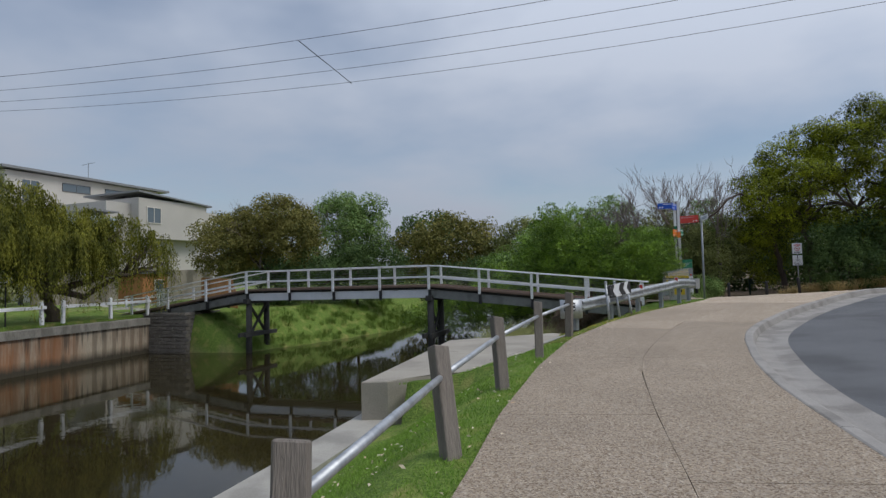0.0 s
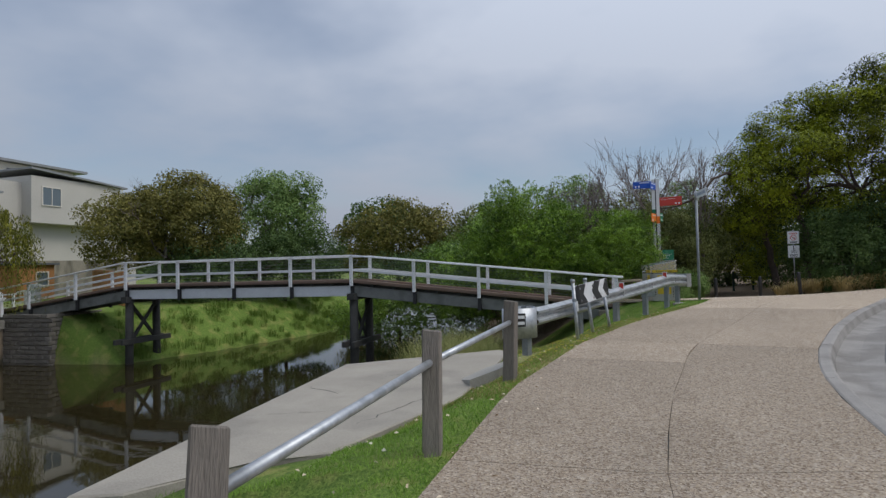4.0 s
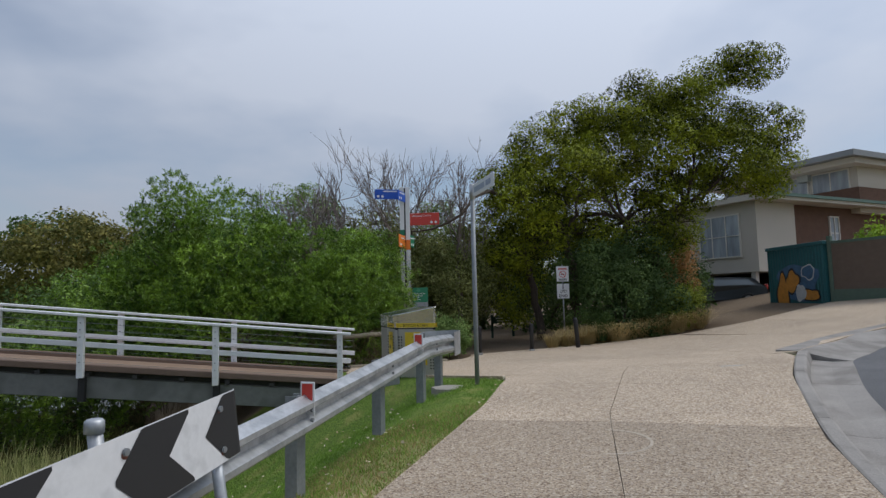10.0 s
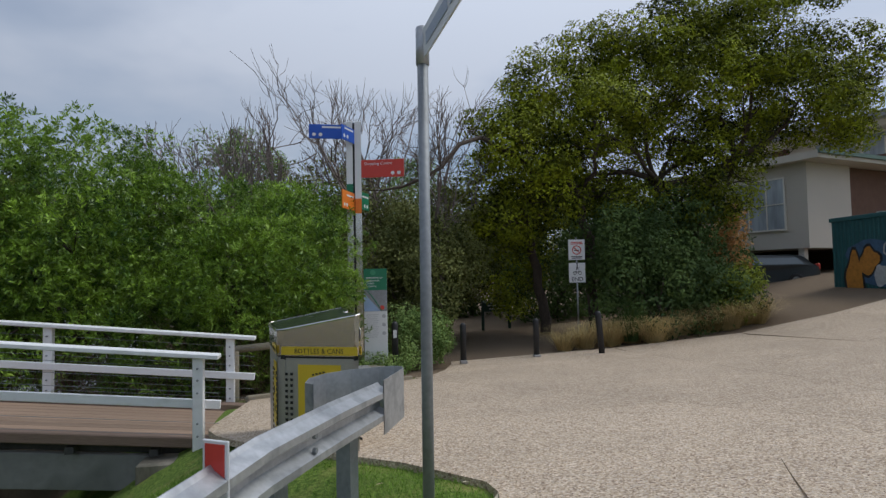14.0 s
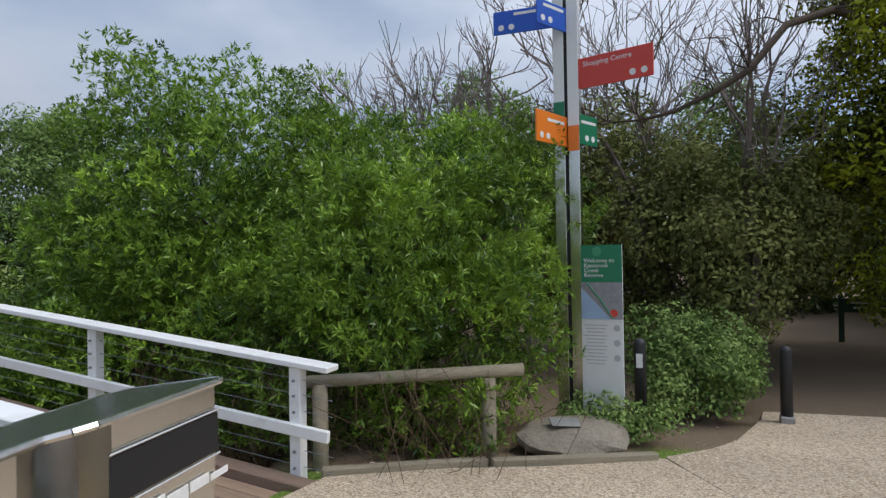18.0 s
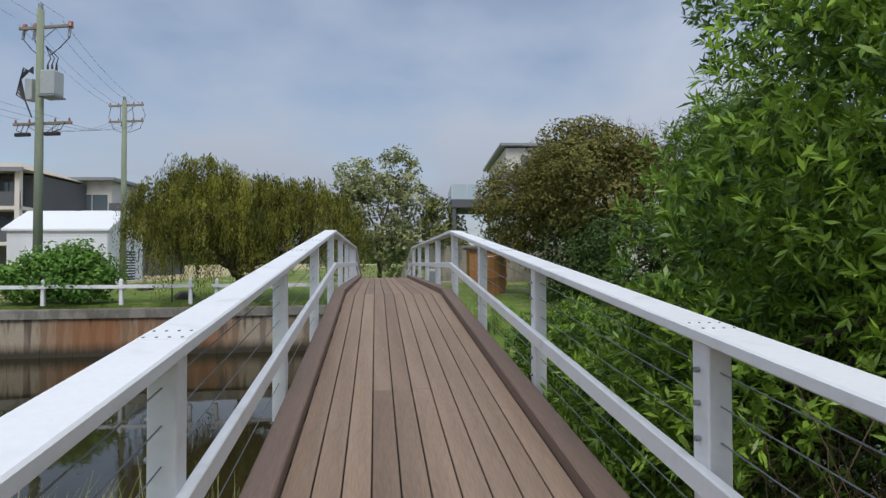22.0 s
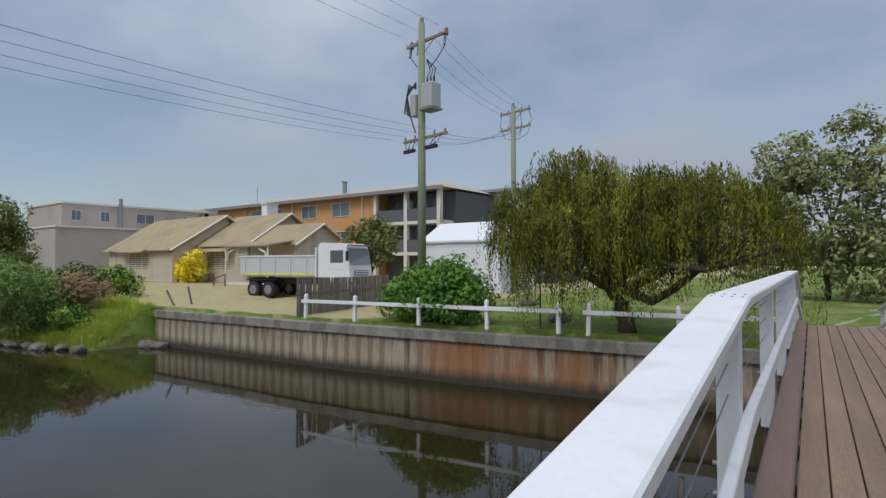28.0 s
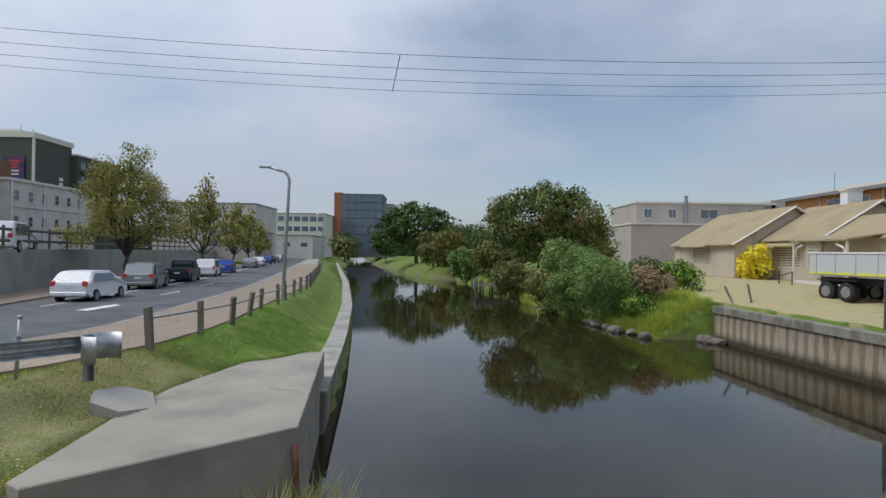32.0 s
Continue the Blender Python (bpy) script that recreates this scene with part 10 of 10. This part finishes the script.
def car(name, label, x, y, z, ang, paint, ln=4.4, w=1.78, h=1.48, kind="hatch", group="parked cars"):
    """A parked car; x forwards."""
    t = thing(name, label, "car", x, y, z, ang, group)
    f, r = ln / 2, -ln / 2
    if kind == "ute":
        side = [(r, 0.45), (r, 1.0), (r + 0.02, 1.08), (-0.45, 1.08), (-0.42, h - 0.08), (-0.2, h), (0.75, h), (1.35, 1.12), (f - 0.15, 1.0), (f, 0.75), (f, 0.42)]
        win = [(-0.30, 1.14), (-0.22, h - 0.10), (0.72, h - 0.10), (1.18, 1.14)]
    else:
        b = 0.25 if kind == "hatch" else 0.12
        side = [(r, 0.45), (r + 0.02, 0.95), (r + b + 0.02, 1.02), (r + b + 0.35, h - 0.06), (r + b + 0.75, h), (0.35, h), (1.15, 1.02), (f - 0.25, 0.86), (f, 0.62), (f, 0.38)]
        win = [(r + 0.62, 1.02), (r + 0.88, h - 0.12), (0.30, h - 0.12), (0.95, 1.02)]
    sw = Matrix(((0, 1, 0, 0), (1, 0, 0, 0), (0, 0, 1, 0), (0, 0, 0, 1)))
    bm = bmesh.new()
    pts = side + [(f - 0.42, 0.28), (r + 0.4, 0.28)]
    profile(bm, pts, -w / 2, w / 2, sw)
    for v in bm.verts:
        k = max(0.0, (v.co.z - 0.95) / (h - 0.95))
        v.co.y *= 1 - 0.17 * k
        if abs(v.co.x) > ln * 0.44:
            v.co.y *= 0.93
    bmesh.ops.bevel(bm, geom=bm.edges[:], offset=0.05, segments=2, affect="EDGES")
    part("body", bm, paint, t, smooth=False)
    for sd in (-1, 1):
        bm = bmesh.new()
        vs = []
        for px, pz in win:
            k = max(0.0, (pz - 0.95) / (h - 0.95))
            vs.append(bm.verts.new((px, sd * (w / 2 * (1 - 0.17 * k) + 0.008), pz)))
        bm.faces.new(vs if sd < 0 else vs[::-1])
        part("side_window", bm, M_GLASS, t, "dark side glass")
        part("tail_light", boxm((r + 0.06, sd * w * 0.40, 0.92), (0.12, 0.22, 0.26), 0.03), M_RED, t, "red tail light")
        part("headlight", boxm((f - 0.12, sd * w * 0.36, 0.72), (0.2, 0.32, 0.16), 0.04), M_GLASS, t)
        part("mirror", boxm((0.85, sd * (w / 2 + 0.06), 1.05), (0.12, 0.16, 0.12), 0.03), paint, t)
    if kind != "ute":
        b = 0.25 if kind == "hatch" else 0.12
        xa, za, xb, zb2 = r + b + 0.06, 1.06, r + b + 0.36, h - 0.12
        bm = bmesh.new()
        vs = [bm.verts.new(p) for p in ((xa - 0.012, -w * 0.40, za), (xa - 0.012, w * 0.40, za), (xb - 0.012, w * 0.35, zb2), (xb - 0.012, -w * 0.35, zb2))]
        bm.faces.new(vs[::-1])
        part("rear_window", bm, M_GLASS, t, "dark rear glass")
    else:
        part("rear_window", boxm((-0.47, 0, h - 0.24), (0.02, w * 0.66, 0.26)), M_GLASS, t)
        part("tray_cover", boxm((r / 2 - 0.25, 0, 1.10), (-r - 0.55, w * 0.86, 0.04)), M_BLACK, t)
    part("number_plate", boxm((r - 0.008, 0, 0.78), (0.012, 0.38, 0.12)), M_SIGNW, t)
    part("rear_bumper", boxm((r + 0.01, 0, 0.45), (0.1, w * 0.9, 0.2), 0.04), paint, t)
    for xx in (ln * 0.30, -ln * 0.30):
        for sd in (-1, 1):
            wheel(t, xx, sd * (w / 2 - 0.1), 0.32 if kind == "hatch" else 0.36, 0.22)
    return t


def paint(name, c, metal=0.0):
    return mat(name, c, 0.28, metal, var=0.03, bump=0)


P_WHITE, P_SILVER, P_NAVY, P_BLUE, P_BLACK = paint("white_car_paint", (0.75, 0.76, 0.77)), paint("grey_car_paint", (0.30, 0.31, 0.32), 0.5), paint("dark_car_paint", (0.03, 0.04, 0.055), 0.3), paint("blue_car_paint", (0.015, 0.07, 0.36), 0.2), paint("black_car_paint", (0.02, 0.02, 0.022))
RZ = -0.15
sd_ = -77
car("parked_car", "white hatchback parked at the kerb", 8.15, -2.2, RZ, -85, P_WHITE, 4.2, 1.75, 1.48, "hatch")
car("parked_car", "grey compact four-wheel-drive parked at the kerb", 9.75, -10.9, RZ, sd_, P_SILVER, 4.4, 1.8, 1.68, "suv")
car("parked_car", "dark pick-up truck parked at the kerb", 11.2, -19.6, RZ, sd_, P_NAVY, 5.2, 1.85, 1.78, "ute")
car("parked_car", "white four-wheel-drive parked at the kerb", 12.7, -28.4, RZ, sd_, P_WHITE, 4.5, 1.85, 1.68, "suv")
car("parked_car", "bright blue hatchback parked at the kerb", 14.2, -37.0, RZ, sd_, P_BLUE, 4.2, 1.78, 1.5, "hatch")
for i, (y, p) in enumerate(((-55, P_SILVER), (-66, P_WHITE), (-78, P_BLUE), (-88, P_BLACK), (-98, P_SILVER), (-107, P_WHITE), (-116, P_BLUE))):
    car("parked_car", "distant parked car along the street", 17.3 + (-y - 55) * 0.2, y, RZ, sd_, p, 4.4, 1.8, 1.5, "hatch")
car("parked_car", "white four-wheel-drive on the raised car park", 15.2, -6.2, 2.1, -70, P_WHITE, 4.7, 1.88, 1.72, "suv")
car("parked_car", "silver car on the raised car park", 16.2, 0.0, 2.1, 20, P_SILVER, 4.6, 1.85, 1.6, "suv")
car("parked_car", "dark grey sedan in the shade of the carport", 16.4, 43.2, lev(15, 42) - 0.05, 165, mat("dark_grey_car_paint", (0.05, 0.055, 0.06), 0.3, 0.3, var=0.05, bump=0), 4.8, 1.82, 1.42, "hatch", group="cars by the flats")


def on_road(x, y):
    return lev(min(x, 1.3), y) - 0.118


def marking(pts, w, name, label):
    bm = bmesh.new()
    a, b = offset(pts, -w / 2), offset(pts, w / 2)
    va = [bm.verts.new((x, y, -0.075)) for x, y in a]
    vb = [bm.verts.new((x, y, -0.075)) for x, y in b]
    for i in range(len(pts) - 1):
        bm.faces.new((va[i], vb[i], vb[i + 1], va[i + 1]))
    for v in bm.verts:
        # lie on the cambered surface
        kx = float(x_kerb(v.co.y))
        d = v.co.x - kx
        v.co.z = lev(kx, v.co.y) - 0.13 + (0.08 * min(max((d - 0.66) / 3.34, 0), 1) if d < 4 else 0.08 * (1 - min((d - 4) / 5.6, 1))) + 0.008
    bmesh.ops.recalc_face_normals(bm, faces=bm.faces[:])
    for f in bm.faces:
        if f.normal.z < 0:
            f.normal_flip()
    o = part(name, bm, M_LINE)
    return structure(o, label, "road marking")


marking([(float(x_kerb(y)) + 5.9, y) for y in np.arange(-110, 4, 4.0)], 0.12, "road_line", "white parking-bay line on the asphalt")
for y in (-16, -8, 0.5):
    x0 = float(x_kerb(y)) + 3.3
    marking([(x0, y), (x0 - 0.25, y + 3.0)], 0.12, "road_line", "white dash along the middle of the road")
mk = [(float(x_kerb(3)) + 3.4, 3.5), (float(x_kerb(1)) + 3.2, 1.0)]
marking(mk, 0.5, "road_arrow", "worn white arrow on the asphalt")


def street_lamp(x, y, z, h, ang, label, arm=0.75):
    t = thing("street_lamp", label, "street lamp", x, y, z, ang, "street lamps along the creek")
    pts = [(0, 0, -0.3), (0.25, 0, h - 0.7)] + [(0.25 - 0.5 * (1 - math.cos(a)), 0, h - 0.7 + 0.55 * math.sin(a)) for a in np.linspace(0.2, 1.57, 6)] + [(-arm, 0, h)]
    part("pole", tubem(pts, [0.1] + [0.075] * (len(pts) - 1), 10), mat("lamp_grey", (0.42, 0.44, 0.46), 0.5, 0.3, var=0.08) if "lamp_grey" not in bpy.data.materials else bpy.data.materials["lamp_grey"], t, smooth=True)
    part("collar", tubem([(0, 0, -0.1), (0.01, 0, 0.35)], 0.13, 10), bpy.data.materials["lamp_grey"], t)
    part("lamp_head", boxm((-arm - 0.25, 0, h + 0.02), (0.62, 0.26, 0.12), 0.04), M_TANK, t)
    return t


street_lamp(-1.0, -3.2, gz(-1.0, -3.2), 6.75, 180, "grey street lamp with a curved arm on the grass bank")
for y in (-42, -75, -100, -125):
    street_lamp(float(x_path(y)) - 0.6, y, gz(float(x_path(y)) - 0.6, y), 7.0, 180, "grey street lamp in the distance")
# street trees
for x, y, h, w, d in ((13.3, -15.2, 10.0, 4.5, 0.75), (16.8, -37.0, 10.6, 3.3, 0.55), (20.3, -57, 9.4, 3.1, 0.6), (22.9, -71, 9.4, 3.4, 0.6), (27.0, -90, 8.2, 3.0, 0.7)):
    ells_ = [(0, 0, h * 0.42, w * 0.55, w * 0.55, h * 0.13), (0.2, 0.2, h * 0.66, w * 0.5, w * 0.5, h * 0.16), (-0.2, 0.1, h * 0.87, w * 0.26, w * 0.26, h * 0.12)]
    for k in range(9):
        a_, zz = 2.4 * k + x, h * (0.34 + 0.055 * k)
        rr = w * (0.72 - 0.055 * k)
        ells_.append((rr * math.cos(a_), rr * math.sin(a_), zz, w * 0.30, w * 0.30, h * 0.075))
    plant("street_tree", "upright street tree with bronze-green leaves", "tree", x, y, 0.0, ells_,
          leaf_mat("street_tree_leaves", (0.07, 0.075, 0.02), (0.22, 0.20, 0.06), warm=(0.26, 0.15, 0.05)) if "street_tree_leaves" not in bpy.data.materials else bpy.data.materials["street_tree_leaves"], (0.2, 0.1), 0.5, 85, d, 0.15, 0, fork=0.45, cover=0.6)


# ---- far buildings ----
def block(name, label, x0, x1, y0, y1, h, wall, rows, cols, wmat=None, roof=None, win=(1.4, 1.3), z0=0.0, face="north", base=1.5, glass=None):
    t = thing(name, label, "building", (x0 + x1) / 2, (y0 + y1) / 2, z0)
    cx, cy = (x0 + x1) / 2, (y0 + y1) / 2
    part("wall", boxm((0, 0, h / 2), (x1 - x0, y1 - y0, h)), wall, t)
    part("roof", boxm((0, 0, h + 0.12), (x1 - x0 + 0.4, y1 - y0 + 0.4, 0.3)), roof or M_TRIM, t)
    for r in range(rows):
        for c in range(cols):
            z = base + (h - base) * (r + 0.5) / rows
            x = -(x1 - x0) / 2 + (x1 - x0) * (c + 0.5) / cols
            window(t, pose(x, (y1 - y0) / 2 + 0.03, z, 0, 0, 180), *win, 1, 1, wmat or M_TRIM, glass)
            if face == "both":
                y = -(y1 - y0) / 2 + (y1 - y0) * (c + 0.5) / cols
                window(t, pose(-(x1 - x0) / 2 - 0.03, y, z, 0, 0, -90), *win, 1, 1, wmat or M_TRIM, glass)
    return t


M_OLIVEG = mat("olive_panel", (0.075, 0.085, 0.07), 0.7, var=0.08, bump=0.02)
M_GLASSB = glass_mat("blue_glass", (0.10, 0.15, 0.20), 0.08)
hot = thing("dark_hotel", "dark olive mid-rise hotel with a stepped balcony wing", "building", 66.5, -75.0, 0)
part("wall", boxm((0, 0, 10.4), (16.4, 10.0, 20.8)), M_OLIVEG, hot)
part("cornice", boxm((0, 0, 21.0), (16.9, 10.5, 0.9)), M_TRIM, hot, "cream cornice")
part("corner_strip", boxm((-8.25, 5.02, 14), (0.35, 0.3, 13.2)), M_TRIM, hot, "pale corner strip")
part("plant_room", boxm((-1.5, 1.0, 21.8), (6.0, 4.0, 1.0)), M_TRIM, hot)
for k in range(4):
    part("mast", tubem([(-6.0 + 2.1 * k, 2.0, 21), (-6.0 + 2.1 * k, 2.0, 22.6 + 0.5 * (k % 2))], 0.05, 5), M_STEELD, hot)
part("wing", boxm((-3.2, -12.0, 9.6), (12.0, 13.8, 19.2)), M_OLIVEG, hot, "olive balcony wing")
part("wing_roof", boxm((-3.2, -12.0, 19.35), (12.5, 14.2, 0.3)), M_TRIM, hot)
for r_ in range(5):
    for c_ in range(5):
        window(hot, pose(-9.23, -6.8 - 2.5 * c_, 7.2 + 2.55 * r_, 0, 0, -90), 1.7, 1.7, 1, 1, M_OLIVEG, M_GLASS)
        part("balcony", boxm((-9.75, -6.8 - 2.5 * c_, 6.2 + 2.55 * r_), (1.0, 1.9, 0.7), 0.02), M_SLATE, hot, "dark balcony front")
for k in range(3):
    window(hot, pose(2.2 + 2.6 * k, 5.03, 18.4, 0, 0, 180), 1.3, 1.5, 1, 1, M_OLIVEG, M_GLASS)
for k in range(4):
    part("sign_letter", boxm((-8.28, -2.0, 11.6 + 0.95 * k), (0.10, 1.0, 0.62 if k % 2 else 0.72), 0.1), M_SIGNW, hot, "pale rounded letter shape of a vertical sign")
part("billboard", boxm((-5.2, 5.2, 15.4), (3.4, 0.25, 3.9)), mat("billboard_print", (0.16, 0.03, 0.09), 0.5, var=0.5, scale=0.8, fine=3, bump=0, second=(0.03, 0.03, 0.12), amount=0.6, patch=0.7), hot, "dark coloured billboard")
for k in range(5):
    part("billboard_bar", boxm((-5.2 + 0.15 * (k % 2), 5.34, 16.6 - 0.55 * k), (2.0 - 0.3 * (k % 3), 0.04, 0.26)), M_RED if k < 3 else M_SIGNW, hot, "bar of unreadable print")
wof = thing("white_offices", "white two-storey offices with small windows behind the car park", "building", 44.2, -45.8, 0)
part("wall", boxm((0, 0, 4.9), (11.4, 16.0, 9.8)), M_RENDER_W, wof)
part("roof", boxm((0, 0, 9.95), (11.8, 16.4, 0.3)), M_TRIM, wof)
part("string_course", boxm((-5.74, 0, 7.0), (0.12, 16.0, 0.16)), M_TRIM, wof)
for r_ in range(2):
    for c_ in range(7):
        window(wof, pose(-5.73, -6.9 + 2.3 * c_, 5.3 + 2.9 * r_, 0, 0, -90), 0.85, 1.25, 1, 2, M_TRIM, M_GLASS)
for y_ in (-4.6, 2.3, 7.7):
    part("downpipe", tubem([(-5.8, y_, 0.4), (-5.8, y_, 9.8)], 0.09, 6), M_SIGNW, wof)
part("stack", boxm((-3.0, 5.2, 11.0), (1.0, 1.0, 2.6), 0.03), M_BRICKB, wof, "brick chimney stack")
block("brick_shop", "dark brick building beside the car park", 41.5, 52, -38, -28, 12.6, M_BRICKB, 3, 3, M_TRIM, M_SLATE, (1.4, 1.6))
block("beige_offices", "beige flat-roofed building with blank walls", 34.0, 58, -128, -110, 13.2, M_RENDER_W, 1, 3, M_TRIM, M_ROOFG, (2.0, 1.4), base=9)
block("low_shop", "low pale shop along the street", 27, 37, -100, -88, 6.0, M_RENDER_G, 1, 3, M_TRIM, M_ROOFG, (2.2, 1.6))
block("cream_offices", "cream offices with bands of blue glass", 33, 54, -205, -190, 16.2, mat("cream_panel", (0.66, 0.62, 0.54), 0.8, var=0.05), 3, 7, M_TRIM, M_ROOFG, (2.5, 1.9), base=5, glass=M_GLASSB)
block("low_house", "long low cream wall along the street", 29, 50, -170, -150, 7.0, M_RENDER_W, 1, 4, M_TRIM, M_ROOFG, (2.2, 1.4))
gbk = block("glass_offices", "glass office block with a red-brick stair tower", 15.5, 33.5, -250, -230, 27.8, M_SLATE, 7, 6, M_SLATE, M_ROOFG, (2.9, 3.3), base=3, glass=M_GLASSB)
part("stair_tower", boxm((10.6, 4, 14.2), (3.6, 12, 28.6)), M_BRICKR, gbk, "red-brick stair tower")
part("side_wing", boxm((-11, 0, 12), (6, 16, 24)), M_ROOFG, gbk)
block("brick_row", "red-brick building beside the glass offices", 35, 42, -226, -214, 17, M_BRICKR, 3, 2, M_TRIM, M_BRICKR, (1.5, 1.6), base=3)
# distant tree line closes the view
for i in range(46):
    a = radians(i * 360 / 46 + 3)
    R = 330 + 40 * math.sin(i * 2.3)
    x, y = -10 + R * math.cos(a), -20 + R * math.sin(a)
    h = 10 + 4 * math.sin(i * 1.7)
    t = thing("distant_trees", "far belt of dark trees", "trees", x, y, -0.5, 0, "distant tree belt")
    foliage("crown", [(0, 0, h * 0.5, 26, 26, h * 0.55), (14, 8, h * 0.5, 16, 16, h * 0.45), (-14, -8, h * 0.55, 16, 16, h * 0.5)], L_DARK, t, (3.2, 1.6), 5.5, 45, 0.45, floor=0.0)

# ---- old jetty on the west bank ----
jt = thing("old_jetty", "tumbledown grey timber jetty at the far bank", "jetty", -15.4, -42.5, WATER)
for i in range(16):
    part("jetty_post", boxm((random.uniform(-2.0, 2.4), random.uniform(-3.5, 3.5), 0.75), (0.16, 0.16, random.uniform(1.4, 2.4)), 0.01), M_POST, jt)
for i in range(9):
    part("jetty_plank", boxm((0, -3.6 + 0.9 * i, 0.95 + 0.04 * (i % 3)), (4.4, 0.6, 0.08), 0.008), M_POST, jt)

# ---- power lines over the creek ----
pole_c = power_pole(16.0, 14.6, -0.1, 12.8, 96, "power pole across the road", False)
for k in range(4):
    f = k / 3 - 0.5
    wire("power_line", (-28.4 + 0.5 * f, 9.85 + 2.95 * f, 8.12), (16.0 - 0.4 * f, 14.6 + 2.95 * f, 8.1), 1.22, 0.0055, 40)
for x0, y0 in ((-7.77, 12.05),):
    o = part("line_spacer", tubem([(x0 - 0.2, y0 + 1.47, 6.87 if x0 > -10 else 6.98), (x0 + 0.2, y0 - 1.47, 6.87 if x0 > -10 else 6.98)], 0.01, 5), M_BLACK)
    tagged(o, "rod that spreads the power lines apart", "line spacer")
for q in (-1.1, 0.0, 1.1):
    wire("power_line", (-28.4, 10.2 + q, 12.8), (16.0, 14.6 + q, 12.6), 0.9, 0.006, 30)
